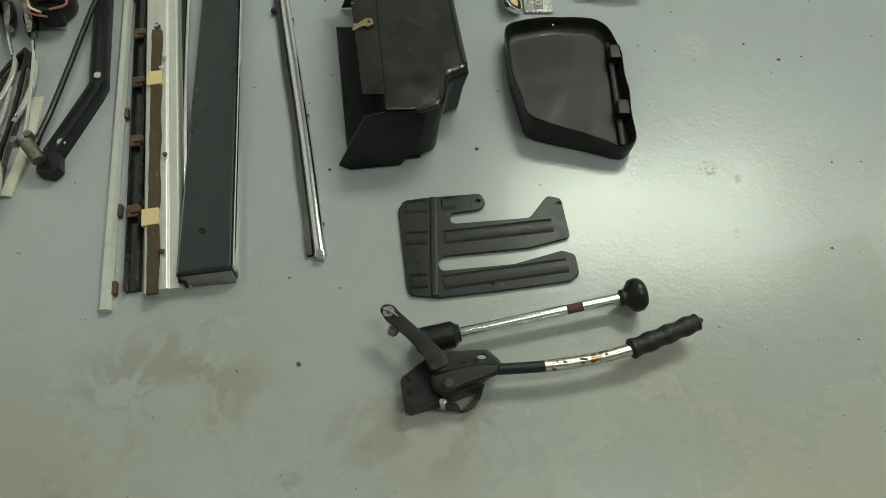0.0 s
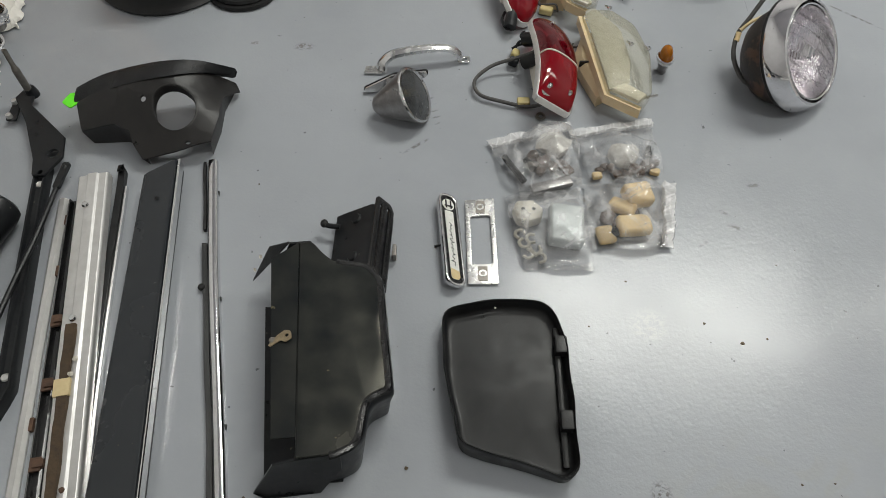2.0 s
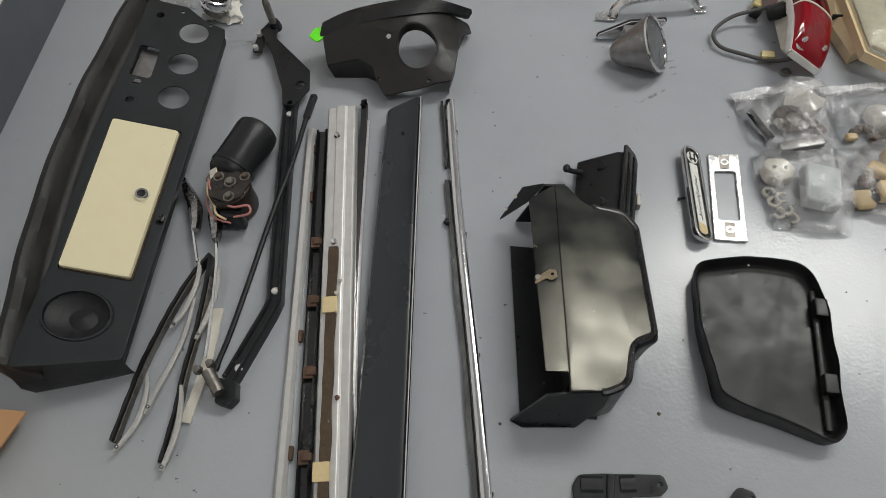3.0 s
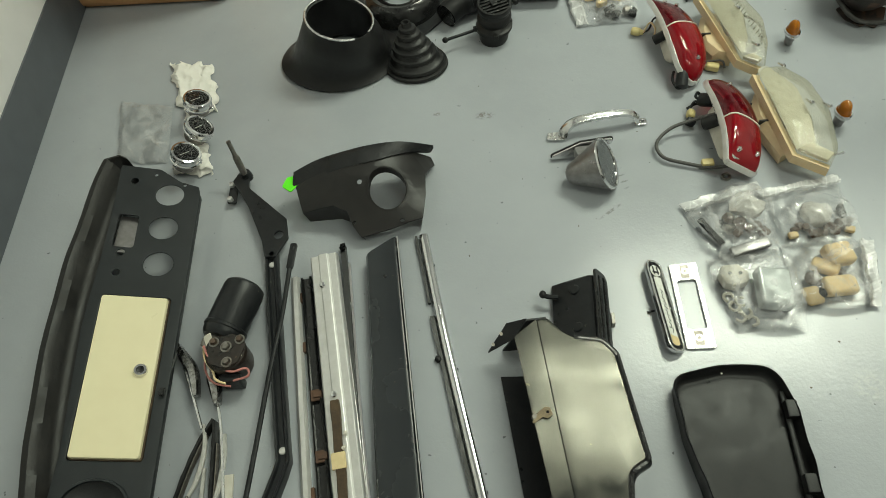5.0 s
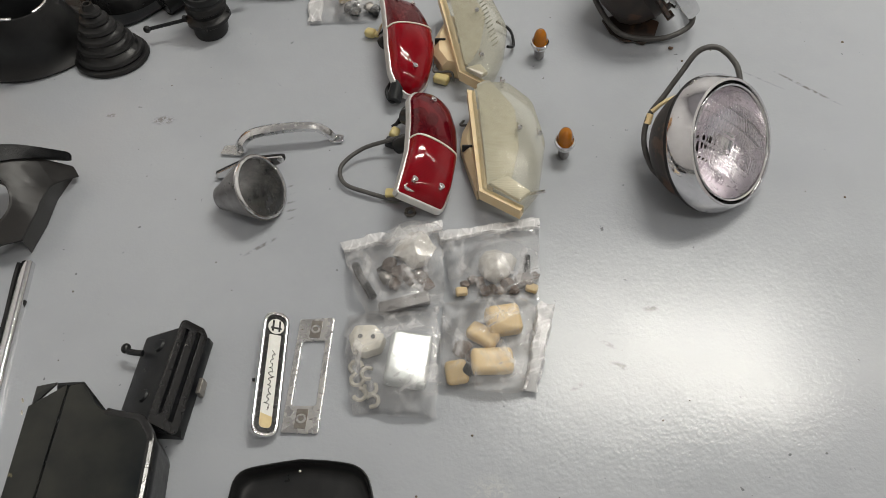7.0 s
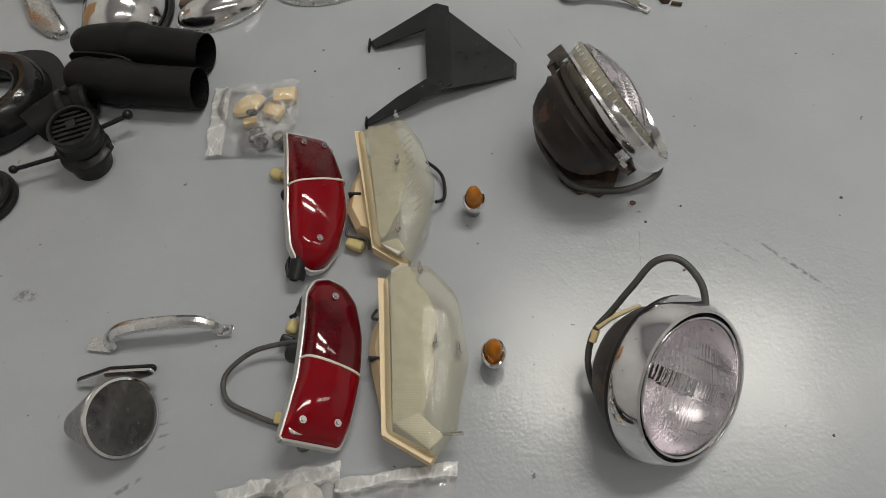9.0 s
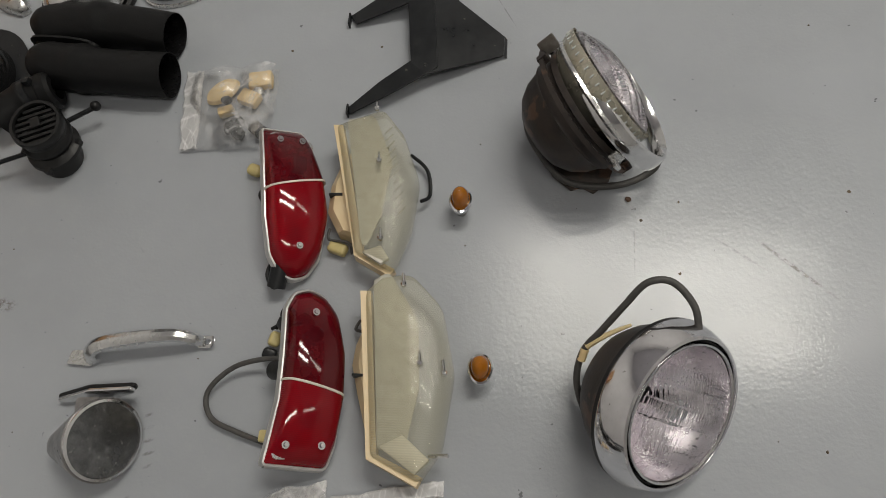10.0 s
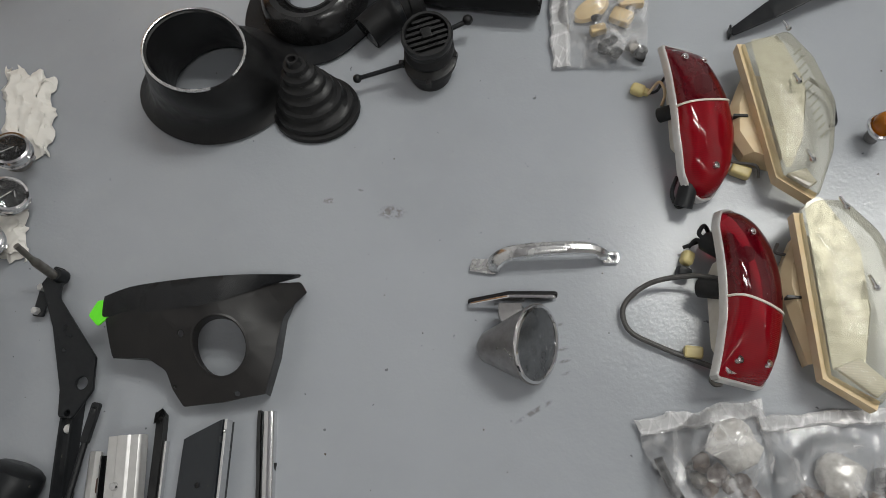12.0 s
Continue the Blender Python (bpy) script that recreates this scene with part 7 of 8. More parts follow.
    part("cable", tube([(0.536, 1.812, 0.110), (0.530, 1.785, 0.075), (0.545, 1.762, 0.048), (0.577, 1.736, 0.020), (0.618, 1.730, 0.010), (0.663, 1.735, 0.010), (0.698, 1.752, 0.020), (0.700, 1.768, 0.040)], 0.0046, 12), M_WIRE, t, "stiff grey cable")
    part("white_wire", tube([(0.558, 1.83, 0.135), (0.550, 1.822, 0.128), (0.548, 1.805, 0.115)], 0.003, 8), M_WHITE, t)
    part("rust_flake", lump(0.665, 1.715, 0.003, 0.004, 3, 0.5), M_RUST, t)


tail_lamp("red tail lamp lying on its pale housing, bright end", (0.182, 1.784, 0.077), (0.10, -0.985, -0.12), (0.80, 0.10, -0.56), False, True, "short", 0.28)
tail_lamp("dark red tail lamp with grey cable and plugs", (0.252, 1.352, 0.072), (-0.087, 0.996, 0), (-0.80, -0.07, 0.59), True, False, "long", 0.06)
clear_lamp("clear yellowed front lamp with ivory back and plug", [(0.272, 1.800), (0.335, 1.828), (0.366, 1.788), (0.391, 1.72), (0.385, 1.65), (0.366, 1.590), (0.318, 1.610)], [0.004, 0.01, 0.03, 0.04, 0.04, 0.004, 0.006],
           {"band": [(0.275, 1.798), (0.300, 1.70), (0.321, 1.612), (0.364, 1.591)], "reflector": [(0.292, 1.798), (0.325, 1.805), (0.352, 1.74), (0.345, 1.67), (0.328, 1.622)], "round": [0.004, 0.01, 0.04, 0.04, 0.006],
            "block": [(0.326, 1.612), (0.35, 1.622), (0.362, 1.604), (0.352, 1.596)], "screws": [(0.330, 1.815), (0.340, 1.735), (0.352, 1.625)], "ribs": 12, "rib_a": (0.372, 1.67), "rib_b": (0.345, 1.79)},
           [(0.282, 1.765), (0.268, 1.72), (0.268, 1.68), (0.285, 1.650), (0.318, 1.64), (0.31, 1.76)], (0.272, 0.044, 0.22), "short")
clear_lamp("clear yellowed front lamp with ivory rim, touching its twin", [(0.336, 1.561), (0.361, 1.365), (0.417, 1.342), (0.440, 1.378), (0.450, 1.465), (0.432, 1.545), (0.392, 1.586), (0.355, 1.583)], [0.006, 0.006, 0.004, 0.02, 0.05, 0.05, 0.02, 0.01],
           {"band": [(0.337, 1.560), (0.350, 1.46), (0.362, 1.367), (0.416, 1.343)], "reflector": [(0.350, 1.562), (0.366, 1.575), (0.402, 1.52), (0.408, 1.45), (0.398, 1.390), (0.370, 1.386)], "round": [0.004, 0.02, 0.04, 0.04, 0.004, 0.004],
            "block": [(0.370, 1.378), (0.396, 1.392), (0.428, 1.366), (0.412, 1.350)], "screws": [(0.386, 1.565), (0.412, 1.470), (0.440, 1.46)], "ribs": 0, "rib_a": (0.438, 1.43), "rib_b": (0.420, 1.54)},
           [(0.340, 1.54), (0.326, 1.50), (0.324, 1.475), (0.334, 1.44), (0.352, 1.385), (0.375, 1.40), (0.372, 1.53)], (0.336, 0.042, 0.18), "long")
side_marker(0.479, 1.475)
side_marker(0.4455, 1.697)
headlamp_standing()
headlamp_tilted()


# ---- mirror, handle, badge, plates ----
def wing_mirror():
    """A bullet wing mirror on a flat arm and gasket."""
    t = thing("wing_mirror", 0.02, 1.39, "dull grey bullet wing mirror with clouded glass", "wing mirror")
    c, n = Vector((0.0445, 1.372, 0.0425)), Vector((0.862, -0.095, 0.499)).normalized()
    m = facing(c, n) @ Matrix.Scale(1.05, 4)
    back = Vector((-0.068, -0.006, -0.021))
    rings = []
    for s in (0.0, 0.08, 0.2, 0.38, 0.56, 0.74, 0.88, 0.97, 1.0):
        r = 0.0465 * (1 - 0.70 * s if s < 0.86 else 0.398 * math.sqrt(max(0.0004, 1 - ((s - 0.86) / 0.14) ** 2)))
        rings.append([c + back * s + (m.to_3x3() @ Vector((r * math.cos(a), r * math.sin(a), 0))) for a in [2 * math.pi * i / 40 for i in range(40)]])
    part("shell", loft(rings), M_GREYMETAL, t, "dull grey bullet shell")
    part("rim", moved(lathe([(0.0405, 0.001), (0.0415, 0.0035), (0.0445, 0.003), (0.0455, -0.001), (0.0445, -0.005)], 48), m), M_CHROME, t)
    part("glass", moved(lathe([(0.0, 0.0012), (0.0412, 0.0012)], 44), m), M_MIRROR_OLD, t, "clouded scratched mirror glass")
    part("stem", sweep(curve_through([(0.020, 1.392, 0.030), (0.010, 1.408, 0.030), (0.008, 1.420, 0.028)], 4), [(-0.016, -0.008), (-0.014, 0.008), (0.014, 0.008), (0.016, -0.008)]), M_GREYMETAL, t)
    a, b = Vector((-0.047, 1.421, 0.008)), Vector((0.063, 1.433, 0.036))
    foot = axes(a.lerp(b, 0.5), b - a, Vector((0, 0.25, 1)))
    leaf = rounded([(-0.058, -0.004), (0.0, -0.016), (0.056, -0.006), (0.058, 0.004), (0.0, 0.014), (-0.056, 0.004)], 0.01, 5)
    part("mount", moved(plate(leaf, -0.003, 0.002, bevel=0.0015), foot), M_CHROME, t, "chrome mounting foot")
    part("gasket", moved(plate([p * 1.03 for p in leaf], -0.0075, -0.003, bevel=0.001), foot), M_RUBBER, t, "black rubber gasket")


def grab_handle():
    t = thing("door_pull", 0.04, 1.49, "worn chrome door pull handle with flat end tab", "handle")
    path = curve_through([(-0.022, 1.475, 0.006), (-0.016, 1.482, 0.020), (0.004, 1.490, 0.030), (0.05, 1.498, 0.033), (0.095, 1.503, 0.031), (0.114, 1.503, 0.020), (0.121, 1.503, 0.006)], 7)
    part("bar", sweep(path, lambda s: [(-0.0105 * (1 - 0.35 * s), -0.003), (-0.0095 * (1 - 0.35 * s), 0.003), (-0.003, 0.0062), (0.003, 0.0062), (0.0095 * (1 - 0.35 * s), 0.003), (0.0105 * (1 - 0.35 * s), -0.003)]), M_SOFT_CHROME, t, "worn pitted chrome bar")
    part("end_tab", plate(rounded([(-0.053, 1.468), (-0.050, 1.486), (-0.020, 1.487), (-0.018, 1.466)], 0.003), 0.002, 0.006, bevel=0.001), M_PLATE, t, "dull flat tab")
    part("eye_tab", plate(rounded([(0.116, 1.494), (0.116, 1.511), (0.138, 1.511), (0.138, 1.495)], 0.005), 0.002, 0.006, [circle(0.1295, 1.503, 0.0034, 14)], 0.001), M_CHROME, t)


def name_badge():
    """An oblong enamel badge: chrome border, black field, white panel with a script line and an emblem."""
    t = thing("body_badge", 0.104, 1.10, "oblong chrome, black and white enamel car badge", "badge")
    a, b = Vector((0.0965, 1.183)), Vector((0.1125, 1.020))
    L, W = 0.0825, 0.0168
    m = axes((*(a.lerp(b, 0.5)), W * math.sin(radians(33))), (*(a - b), 0), (-1, 0, 0)) @ pose(0, 0, 0, 33, 0, 0)

    def pill(l, w):
        return rounded([(-l, -w), (l, -w), (l, w), (-l, w)], w * 0.99, 10)
    part("frame", moved(plate(pill(L, W), 0.001, 0.010, [pill(L - 0.0045, W - 0.0045)], 0.0018), m), M_CHROME, t, "chrome border")
    part("field", moved(plate(pill(L - 0.004, W - 0.004), 0.001, 0.0075), m), M_BLACK_ENAMEL, t)
    part("panel", moved(plate(rounded([(-0.072, -0.0075), (0.050, -0.0075), (0.050, 0.0075), (-0.072, 0.0075)], [0.006, 0.001, 0.001, 0.006]), 0.0075, 0.0084), m), M_WHITE_ENAMEL, t)
    part("worn_patch", moved(plate(rounded([(-0.072, -0.0075), (-0.058, -0.0075), (-0.054, 0.0075), (-0.072, 0.0075)], [0.006, 0.001, 0.001, 0.006]), 0.0084, 0.0088), m), M_TAPE, t)
    script = [(-0.050 + 0.0021 * i + 0.0012 * math.sin(i * 2.3), (0.0020 + 0.0012 * math.sin(i * 5.1)) * math.sin(i * 1.75) + (0.0026 if i % 9 == 4 else 0) - (0.0028 if i in (1, 20) else 0)) for i in range(38)]
    part("script_line", moved(tube([(x, y, 0.0086) for x, y in script], 0.0005, 5, True, 4), m), M_BLACK_ENAMEL, t, "unreadable black script line")
    part("emblem", moved(plate(circle(0.062, 0, 0.0105, 28), 0.0075, 0.0086), m), M_WHITE_ENAMEL, t)
    for s in (-1, 1):
        part("emblem_bar", moved(block(0.055, 0.070, s * 0.0042 - 0.0012, s * 0.0042 + 0.0012, 0.0086, 0.0092, 0), m @ pose(0, 0, 0, 0, 0, 0)), M_BLACK_ENAMEL, t)
    part("emblem_bar", moved(block(0.058, 0.0605, -0.007, 0.007, 0.0086, 0.0093, 0), m), M_BLACK_ENAMEL, t)
    part("stud", tube([(0.083, 1.095, 0.004), (0.094, 1.097, 0.004)], 0.002, 6, False), M_BLACK, t)


def badge_plate():
    """A plated backing frame with a window and two bosses."""
    t = thing("badge_backing_plate", 0.153, 1.106, "plated metal backing frame with rectangular window", "plate")
    out = rounded([(0.1285, 1.181), (0.1735, 1.185), (0.1775, 1.030), (0.1325, 1.029)], 0.002)
    win = rounded([(0.137, 1.150), (0.167, 1.152), (0.1695, 1.064), (0.139, 1.063)], 0.004)
    part("frame", plate(out, 0.001, 0.005, [win, circle(0.152, 1.167, 0.003, 14), circle(0.1545, 1.047, 0.003, 14)], 0.001), M_PLATE, t)
    for x, y in ((0.152, 1.167), (0.1545, 1.047)):
        part("boss", moved(lathe([(0.0032, 0.003), (0.0035, 0.0065), (0.006, 0.0065), (0.0065, 0.004)], 18), pose(x, y, 0)), M_PLATE, t)
        part("channel", block(x - 0.007, x + 0.007, y - 0.012, y + 0.012, 0.005, 0.0056, 0), M_STEEL, t)


def steel_bracket():
    """A folded black sheet bracket: tapered hood with two splayed legs."""
    t = thing("sheet_bracket", 0.39, 1.97, "folded black sheet steel bracket with two legs", "bracket")
    part("web", plate(rounded([(0.362, 2.098), (0.386, 2.090), (0.402, 1.915), (0.386, 1.902), (0.362, 1.924), (0.350, 2.036)], 0.003), 0.026, 0.029, [circle(0.3735, 2.080, 0.003, 10), circle(0.385, 1.918, 0.003, 10)], 0.0008), M_BLACK, t)
    part("hood", loft([[(0.366, 2.098, 0.029), (0.386, 1.902, 0.029), (0.496, 1.950, 0.008), (0.497, 1.985, 0.008)], [(0.366, 2.098, 0.026), (0.386, 1.902, 0.026), (0.494, 1.950, 0.005), (0.495, 1.985, 0.005)]]), M_BLACK, t)
    part("end_lip", loft([[(0.497, 1.985, 0.008), (0.497, 1.950, 0.008)], [(0.501, 1.985, 0.001), (0.501, 1.950, 0.001)]], False, False), M_BLACK, t)
    for pts in ([(0.364, 2.098), (0.352, 2.036), (0.268, 2.014), (0.256, 2.032), (0.300, 2.058)], [(0.388, 1.903), (0.362, 1.926), (0.318, 1.896), (0.272, 1.858), (0.276, 1.846), (0.33, 1.868)]):
        bm = plate(rounded(pts, 0.003), 0.026, 0.029, bevel=0.0008)
        for v in bm.verts:
            v.co.z -= max(0, (0.352 - v.co.x)) * 0.24
        part("leg", bm, M_BLACK, t)
    part("foot", block(0.2545, 0.2575, 2.012, 2.034, 0.0, 0.012, 0.001), M_BLACK, t)
    part("foot", block(0.2705, 0.2735, 1.846, 1.862, 0.0, 0.014, 0.001), M_BLACK, t)


wing_mirror()
grab_handle()
name_badge()
badge_plate()
steel_bracket()


# ---- bright rims and odd parts at the far side ----
def chrome_shell(x, y, rx, ry, rz, turn, label, mat=None, wall=0.004):
    """Half of a chrome bullet shell, open side down, with a turned-in edge."""
    t = thing("chrome_trim", x, y, label, "chrome trim", "loose chrome trims")
    rings = []
    prof = [(1.0, 0.0), (1.01, 0.05), (0.985, 0.25), (0.90, 0.5), (0.75, 0.74), (0.55, 0.90), (0.30, 0.98), (0.02, 1.0)]
    for k, h in prof:
        rings.append([(rx * k * math.cos(a) * (1 + 0.12 * math.cos(a)), ry * k * math.sin(a) + 0.10 * rx * math.cos(a) ** 2 * k, rz * h) for a in [2 * math.pi * i / 40 for i in range(40)]])
    part("shell", moved(loft(rings, False), pose(x, y, 0.001, 0, 0, turn)), mat or M_CHROME, t)
    edge = [(rx * 1.015 * math.cos(a) * (1 + 0.12 * math.cos(a)), ry * 1.015 * math.sin(a) + 0.10 * rx * math.cos(a) ** 2, 0.003) for a in [2 * math.pi * i / 40 for i in range(41)]]
    part("edge", moved(sweep(edge, [(-wall, -0.002), (-wall, 0.003), (wall * 0.5, 0.003), (wall * 0.5, -0.002)]), pose(x, y, 0.0, 0, 0, turn)), M_PLATE, t)
    return t


dome_trim = chrome_shell(-0.190, 2.095, 0.098, 0.070, 0.075, 90, "domed chrome lamp cover with black rubber edge")
part("gasket", tube([(-0.190 + 0.076 * math.cos(a), 2.092 + 0.104 * math.sin(a), 0.006) for a in [math.pi * (0.72 + 0.1 * i) for i in range(17)]], 0.006, 8), M_RUBBER, dome_trim, "black rubber edge")
chrome_shell(-0.028, 2.102, 0.078, 0.034, 0.040, 24, "pointed half of a chrome bumper shell")
chrome_shell(0.145, 2.165, 0.092, 0.036, 0.034, 4, "long chrome shell on the floor")
blade = thing("chrome_trim", -0.35, 2.10, "dull nickel curved trim blade on the floor", "chrome trim", "loose chrome trims")
blade_line = resampled(rounded([(-0.440, 2.200), (-0.414, 2.150), (-0.368, 2.082), (-0.335, 2.057), (-0.301, 2.047), (-0.288, 2.055), (-0.302, 2.080), (-0.340, 2.125), (-0.385, 2.180), (-0.410, 2.210)], 0.012), 60)
part("shell", loft([[(-0.350 + (p.x + 0.350) * k, 2.115 + (p.y - 2.115) * k, z) for p in blade_line] for k, z in ((1.0, 0.001), (1.0, 0.010), (0.96, 0.016), (0.85, 0.022), (0.6, 0.027), (0.3, 0.029), (0.01, 0.029))], False), M_PLATE, blade)
rough_bits = thing("brown_bracket", -0.055, 2.125, "small brown rusty bracket beside chrome rims", "bracket")
part("bracket", join(lump(-0.055, 2.125, 0.02, 0.024, 5), block(-0.09, -0.04, 2.10, 2.115, 0.0, 0.03, 0.003)), M_BROWNBITS, rough_bits)
dark_bit = thing("dark_bracket", -0.30, 2.18, "dark brown metal bracket beyond the hoses", "bracket")
part("bracket", block(-0.335, -0.262, 2.15, 2.21, 0.0, 0.045, 0.008), M_BROWNSHELL, dark_bit)
clip = thing("wire_clip", 0.64, 2.09, "bent bright wire clip with slotted end", "clip")
part("strap", sweep(curve_through([(0.575, 2.140, 0.004), (0.590, 2.128, 0.010), (0.625, 2.132, 0.014), (0.668, 2.126, 0.014), (0.702, 2.112, 0.008)], 6), [(-0.006, -0.001), (-0.006, 0.001), (0.006, 0.001), (0.006, -0.001)]), M_STEEL, clip)
part("slot_tab", plate(rounded([(0.697, 2.126), (0.723, 2.106), (0.716, 2.096), (0.690, 2.116)], 0.003), 0.002, 0.006, [rounded([(0.700, 2.119), (0.716, 2.107), (0.713, 2.102), (0.697, 2.114)], 0.001)], 0.0006), M_ALU, clip)
nut = thing("rusty_nut", 0.745, 2.088, "small rusty nut and screw on the floor", "nut")
part("nut", moved(lathe([(0.004, 0.001), (0.004, 0.010), (0.009, 0.010), (0.010, 0.001)], 6), pose(0.748, 2.130, 0)), M_RUST, nut)
part("screw", tube([(0.757, 2.120, 0.004), (0.774, 2.116, 0.004)], 0.003, 6, False), M_RUST, nut)


# ---- bags of small parts ----
def film(at, n, height, seed, lift, steep=1.0):
    """Stiff clear film: long straight creases in many directions, lying over what it holds."""
    pick = random.Random(seed * 17 + 3)
    folds = []
    for k in range(9):
        a = pick.uniform(0, math.pi)
        wave = pick.uniform(0.030, 0.085) if k < 6 else pick.uniform(0.012, 0.022)
        folds.append((math.cos(a) / wave, math.sin(a) / wave, pick.random(), steep * wave * (pick.uniform(0.03, 0.07) if k < 6 else pick.uniform(0.015, 0.035)), pick.uniform(0, 50)))
    bm = bmesh.new()
    rows = []
    for i in range(n + 1):
        row = []
        for j in range(n + 1):
            u, v = i / n, j / n
            x, y = at(u, v)
            puff = min(1, min(u, v, 1 - u, 1 - v) / 0.14) ** 0.7
            z = lift + height(x, y, puff)
            for cx, cy, phase, deep, where in folds:
                w = x * cx + y * cy + phase
                local = max(0.1, min(1.0, 0.5 + 1.8 * noise.noise(Vector((x * 9 + where, y * 9, where)))))
                z += (0.25 + 0.75 * puff) * deep * local * (abs(w - math.floor(w) - 0.5) * 2)
            row.append(bm.verts.new((x, y, max(z, lift * 0.6))))
        rows.append(row)
    for i in range(n):
        for j in range(n):
            bm.faces.new((rows[i][j], rows[i + 1][j], rows[i + 1][j + 1], rows[i][j + 1]))
    return bm


def poly_bag(label, a, b, c, d, seed, held=(), flap=0.15):
    """A clear zip bag draped over what it holds, (x, y, reach, height) each; a to b is the zip end."""
    at = quad(a, b, c, d, 0.006, seed)
    t = thing("poly_bag", *at(0.5, 0.5), label, "plastic bag", "bags of small parts")

    def over(x, y, puff):
        top = 0.004 * puff
        for hx, hy, reach, high in held:
            away = math.hypot(x - hx, y - hy) / reach
            top = max(top, 1.12 * high * max(0.0, 1 - (away / 1.9) ** 2) ** 0.8)
        return top
    up = Vector((0, 0, 1))
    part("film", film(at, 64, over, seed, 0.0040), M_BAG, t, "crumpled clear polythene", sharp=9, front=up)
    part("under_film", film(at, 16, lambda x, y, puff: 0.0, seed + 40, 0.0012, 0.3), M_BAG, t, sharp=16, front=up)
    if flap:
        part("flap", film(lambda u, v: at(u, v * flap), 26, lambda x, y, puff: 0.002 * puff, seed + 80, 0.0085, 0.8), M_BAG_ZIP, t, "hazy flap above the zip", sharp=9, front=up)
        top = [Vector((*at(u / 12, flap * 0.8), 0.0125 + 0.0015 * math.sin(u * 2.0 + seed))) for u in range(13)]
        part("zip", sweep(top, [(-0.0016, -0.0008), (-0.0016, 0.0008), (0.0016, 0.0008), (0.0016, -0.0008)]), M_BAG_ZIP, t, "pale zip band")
    return t


def in_bag(name, bm, mat, label, category):
    ob = thing(name, *bm_centre(bm), label, category, "small parts in bags")
    part(name + "_body", bm, mat, ob)


def bm_centre(bm):
    k = len(bm.verts)
    return sum(v.co.x for v in bm.verts) / k, sum(v.co.y for v in bm.verts) / k


poly_bag("clear bag of dark clips and oily metal bits", (0.164, 1.302), (0.304, 1.343), (0.318, 1.206), (0.216, 1.183), 1,
         ((0.272, 1.286, 0.030, 0.036), (0.250, 1.248, 0.034, 0.024), (0.262, 1.206, 0.026, 0.018), (0.208, 1.236, 0.024, 0.022)))
poly_bag("clear bag of brown metal bits and foil", (0.300, 1.322), (0.441, 1.350), (0.440, 1.222), (0.330, 1.214), 2,
         ((0.382, 1.266, 0.026, 0.028), (0.350, 1.242, 0.024, 0.020), (0.412, 1.244, 0.028, 0.020), (0.424, 1.270, 0.014, 0.022)))
poly_bag("clear bag with white plug and silvery box", (0.310, 1.206), (0.318, 1.056), (0.216, 1.056), (0.188, 1.190), 3,
         ((0.226, 1.147, 0.026, 0.028), (0.278, 1.122, 0.040, 0.034), (0.214, 1.100, 0.022, 0.014)), 0.0)
poly_bag("clear bag of tan plastic blocks", (0.460, 1.212), (0.436, 1.090), (0.316, 1.094), (0.314, 1.214), 4,
         ((0.392, 1.183, 0.026, 0.032), (0.368, 1.158, 0.026, 0.026), (0.380, 1.127, 0.030, 0.028), (0.338, 1.128, 0.024, 0.022)))
poly_bag("small clear bag of tan and dark plugs", (0.012, 1.926), (0.030, 1.786), (0.162, 1.796), (0.156, 1.934), 5,
         ((0.078, 1.888, 0.028, 0.024), (0.136, 1.903, 0.024, 0.024), (0.124, 1.870, 0.022, 0.022), (0.110, 1.820, 0.020, 0.020), (0.146, 1.816, 0.020, 0.020)), 0.20)
poly_bag("empty crumpled clear bag by the gauges", (-0.96, 1.645), (-0.835, 1.620), (-0.808, 1.462), (-0.918, 1.472), 6, (), 0.0)

rnd = random.Random(7)
# bag of oily bits: a pale crinkled inner wrap, a grey bar, a black strap, brown bits between them
in_bag("crinkled_wrap", lump(0.272, 1.286, 0.017, 0.028, 21, 0.55), M_CRINKLE, "crinkled pale plastic wrap in a clear bag", "fitting")
for i, (x, y, r, mat) in enumerate(((0.240, 1.262, 0.011, M_BROWNBITS), (0.256, 1.252, 0.012, M_SCRAP), (0.268, 1.244, 0.010, M_BROWNBITS), (0.236, 1.244, 0.010, M_STEEL), (0.282, 1.248, 0.010, M_SCRAP), (0.248, 1.236, 0.009, M_BROWNBITS), (0.230, 1.256, 0.008, M_BLACK), (0.292, 1.236, 0.009, M_RUST))):
    in_bag("metal_bit", lump(x, y, 0.004 + r * 0.8, r, i), mat, "small oily metal part in a clear bag", "small part")
in_bag("grey_bar", moved(block(-0.034, 0.034, -0.009, 0.009, 0.004, 0.014, 0.003), pose(0.264, 1.207, 0, 0, 0, 17)), M_GREYMETAL, "dull grey bar in a clear bag", "bar")
in_bag("black_strap", tube([(0.192, 1.262, 0.014), (0.200, 1.246, 0.015), (0.211, 1.230, 0.012), (0.222, 1.214, 0.010)], 0.0055, 8), M_BLACK, "short black strap in a clear bag", "strap")
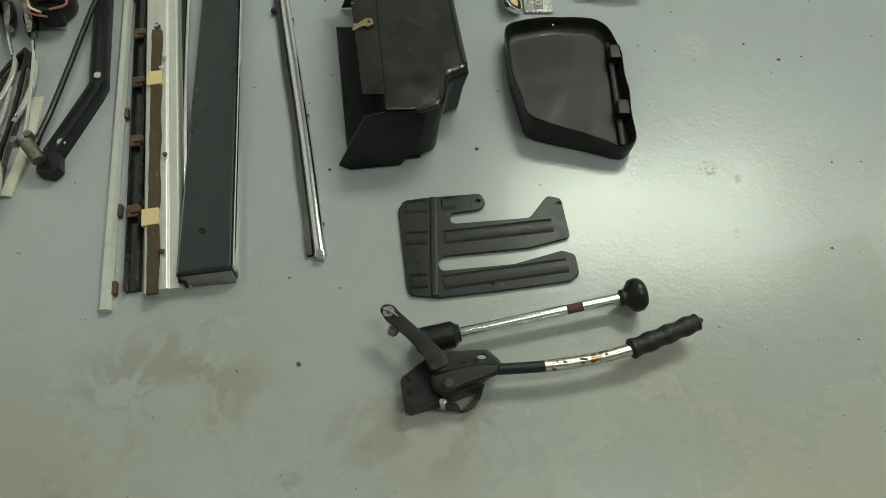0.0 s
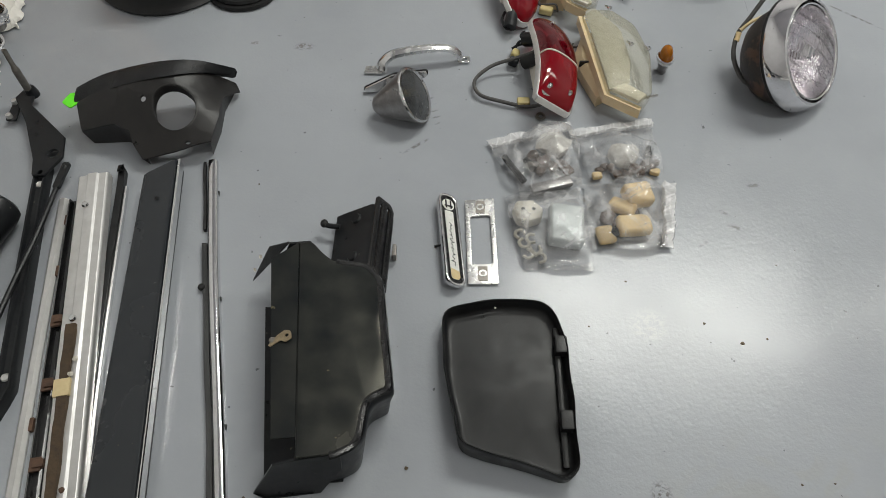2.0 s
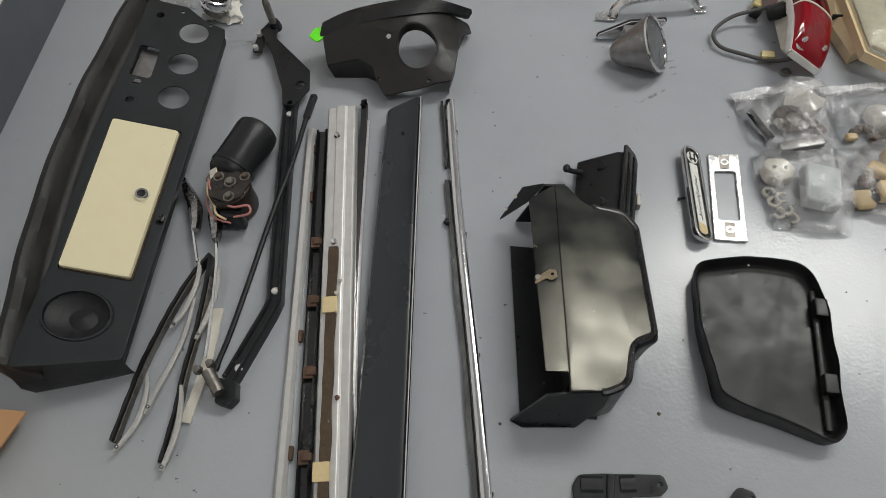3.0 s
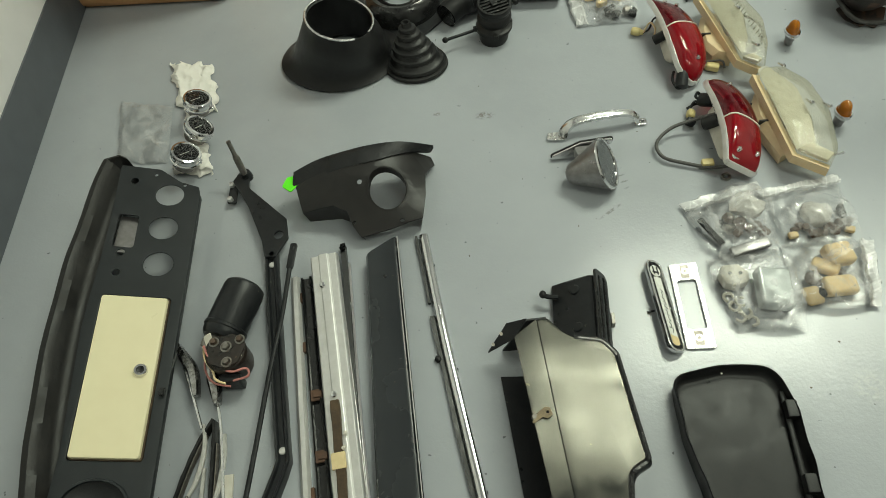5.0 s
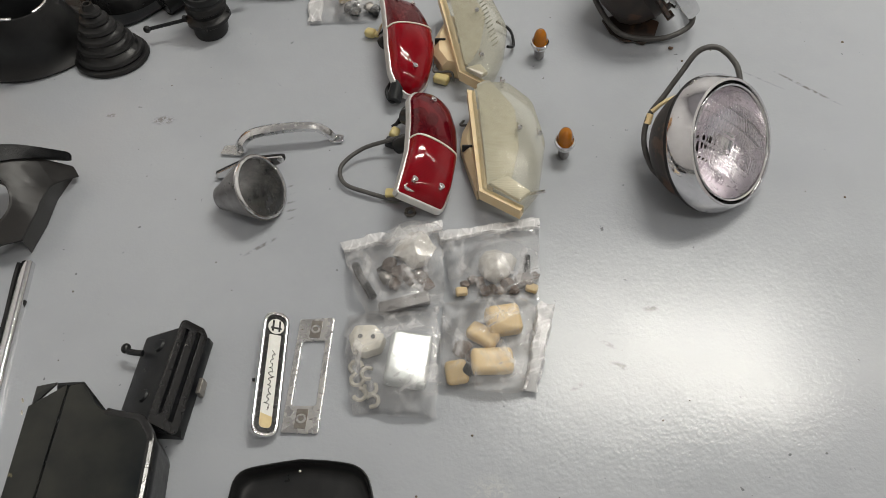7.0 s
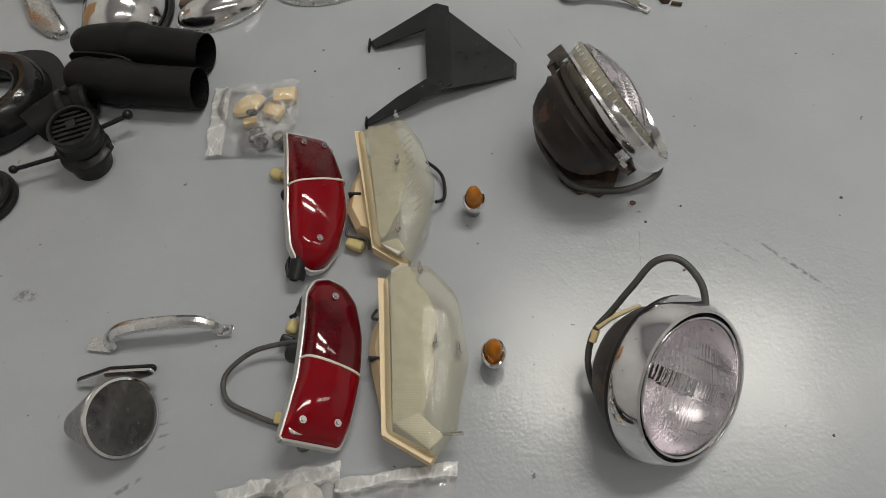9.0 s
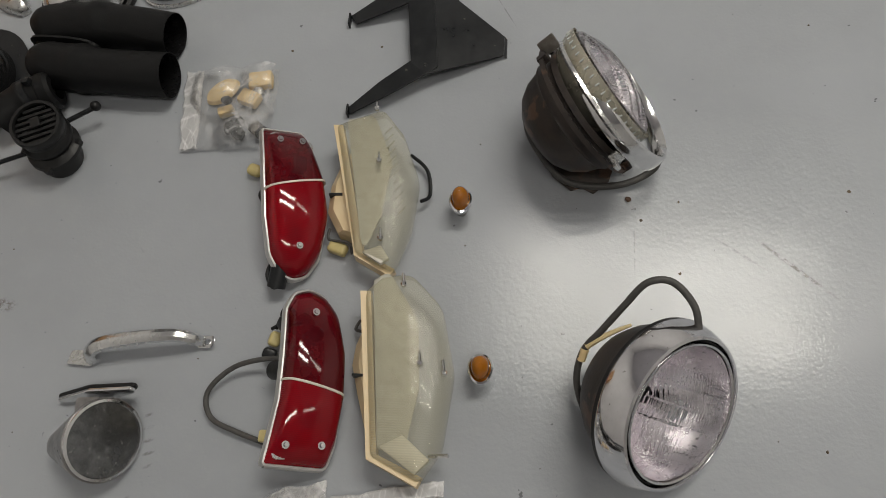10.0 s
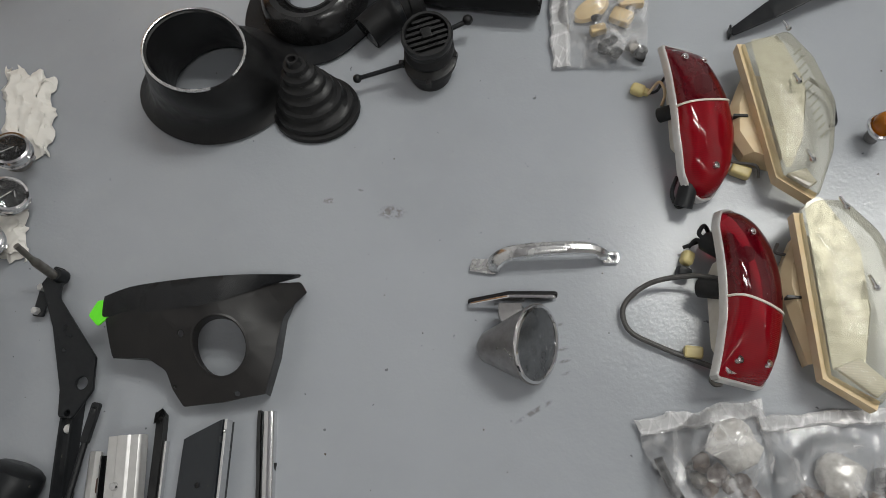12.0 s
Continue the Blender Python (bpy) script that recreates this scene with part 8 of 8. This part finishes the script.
# bag of brown bits: a foil packet in the midst, an upright black clip at the side
in_bag("foil_packet", lump(0.382, 1.267, 0.014, 0.024, 61, 0.5), M_CRINKLE, "small foil packet in a clear bag", "packet")
for i in range(11):
    x, y, r = 0.342 + 0.0092 * i, 1.243 + rnd.uniform(-0.014, 0.012), rnd.uniform(0.006, 0.010)
    in_bag("metal_bit", lump(x, y, 0.003 + r * 0.8, r, 40 + i), (M_BROWNBITS, M_SCRAP, M_BROWNBITS, M_RUST)[i % 4], "small brown metal part in a clear bag", "small part")
for x, y, turn in ((0.338, 1.228, 10), (0.430, 1.236, -20)):
    in_bag("tan_block", moved(block(-0.008, 0.008, -0.006, 0.006, 0.003, 0.012, 0.003), pose(x, y, 0, 0, 0, turn)), M_TAN, "small tan plastic piece in a clear bag", "plastic block")
in_bag("black_clip", block(0.420, 0.428, 1.256, 1.282, 0.004, 0.020, 0.003), M_BLACK, "black clip in a clear bag", "clip")
# bag with the plug and the silvery box, ring clips beside them
plug = thing("white_plug", 0.226, 1.146, "white two-hole plug in a clear bag", "plug", "small parts in bags")
part("body", plate(rounded([(0.200, 1.150), (0.206, 1.166), (0.232, 1.168), (0.247, 1.152), (0.243, 1.134), (0.222, 1.126), (0.206, 1.132)], 0.008), 0.004, 0.025, bevel=0.005), M_WHITE, plug)
for x in (0.216, 0.232):
    part("hole", moved(lathe([(0.0, 0.0), (0.0026, 0.0003), (0.0030, 0.0008)], 12), pose(x, 1.149, 0.0250)), M_BLACK_ENAMEL, plug)
in_bag("silver_box", moved(block(-0.026, 0.026, -0.034, 0.034, 0.000, 0.024, 0.005, 3), pose(0.277, 1.122, 0.007, 0, 8, -4)), M_FOIL, "silvery plastic box in a clear bag", "box")
for i in range(6):
    a = 0.9 * i
    x, y = 0.212 + 0.014 * (i % 2) + 0.0024 * i, 1.116 - 0.009 * i
    in_bag("ring_clip", tube([(x + 0.008 * math.cos(a + w), y + 0.008 * math.sin(a + w), 0.006 + 0.002 * (i % 3)) for w in (0, 1.1, 2.2, 3.3, 4.4)], 0.0026, 6), M_WHITE, "small off-white ring clip in a clear bag", "clip")
# bag of tan blocks
for x, y, w, h, turn, top, lean in ((0.392, 1.183, 0.022, 0.019, 14, 0.028, 6), (0.369, 1.160, 0.021, 0.012, -32, 0.022, -8), (0.380, 1.127, 0.026, 0.016, 6, 0.024, 4), (0.338, 1.112, 0.014, 0.016, 12, 0.016, 0)):
    in_bag("tan_block", moved(block(-w, w, -h, h, 0.0, top - 0.004, 0.0065, 3), pose(x, y, 0.004, lean, lean, turn)), M_TAN, "tan plastic block in a clear bag", "plastic block")
for i, (x, y, r, mat) in enumerate(((0.343, 1.142, 0.012, M_SCRAP), (0.356, 1.132, 0.008, M_BROWNBITS), (0.352, 1.115, 0.009, M_BLACK), (0.388, 1.154, 0.007, M_BROWNBITS))):
    in_bag("dark_plug", lump(x, y, 0.004 + r * 0.8, r, 77 + i), mat, "dark rubber and brown metal piece in a clear bag", "plug")
# small bag: a tan oval shell, blocks and dark plugs
in_bag("tan_disc", moved(lathe([(0.0, 0.010), (0.014, 0.012), (0.020, 0.010), (0.023, 0.004), (0.0, 0.002)], 24), pose(0.078, 1.888, 0.004, 0, -8, 35) @ Matrix.Diagonal((1.25, 0.75, 1, 1))), M_TAN, "tan plastic oval cap in a clear bag", "cap")
for x, y, w, h, turn in ((0.134, 1.906, 0.018, 0.014, 8), (0.122, 1.874, 0.016, 0.012, -22), (0.090, 1.851, 0.012, 0.007, 20)):
    in_bag("tan_block", moved(block(-w, w, -h, h, 0.003, 0.018, 0.004), pose(x, y, 0, 0, 0, turn)), M_TAN, "tan plastic block in a clear bag", "plastic block")
for i, (x, y, r) in enumerate(((0.103, 1.822, 0.011), (0.116, 1.812, 0.010), (0.140, 1.822, 0.010), (0.152, 1.812, 0.011), (0.112, 1.836, 0.007), (0.134, 1.886, 0.008), (0.086, 1.872, 0.008))):
    in_bag("dark_plug", lump(x, y, 0.004 + r * 0.7, r, 80 + i), M_STEEL if i in (2, 5) else M_BLACK, "dark rubber and metal plug in a clear bag", "plug")


# ---- grit on the floor ----
grit = bm_new()
rnd = random.Random(11)
known = [(-0.150, 0.458, 0.0038), (0.056, 0.768, 0.0036), (-0.174, 0.568, 0.0025), (0.459, 0.970, 0.003), (0.360, 1.037, 0.002), (0.540, 0.947, 0.0025), (0.867, 1.401, 0.0025), (0.936, 2.004, 0.002), (0.31, 1.975, 0.003), (0.17, 1.97, 0.003),
         (0.452, 1.645, 0.002), (0.724, 1.611, 0.003), (0.945, 1.73, 0.003), (0.085, 1.095, 0.003), (0.505, 0.94, 0.004), (0.64, 1.93, 0.003), (0.68, 1.685, 0.003), (-0.14, 0.73, 0.003), (0.50, 0.62, 0.003), (0.60, 0.44, 0.003)]
for i in range(230):
    if i < len(known):
        x, y, r = known[i]
        r *= 0.7
    else:
        x, y = rnd.uniform(-0.7, 1.5), rnd.uniform(0.1, 2.4)
        r = 0.0005 + 0.0013 * rnd.random() ** 3
    s = bmesh.ops.create_icosphere(grit, subdivisions=1, radius=r)["verts"]
    for v in s:
        v.co = Vector((v.co.x * rnd.uniform(0.6, 1.5) + x, v.co.y * rnd.uniform(0.6, 1.4) + y, v.co.z * 0.5 + r * 0.3))
tagged(part("floor_grit", grit, M_CRUMB), "scattered dark crumbs and grit on the floor", "grit", kind="stuff")
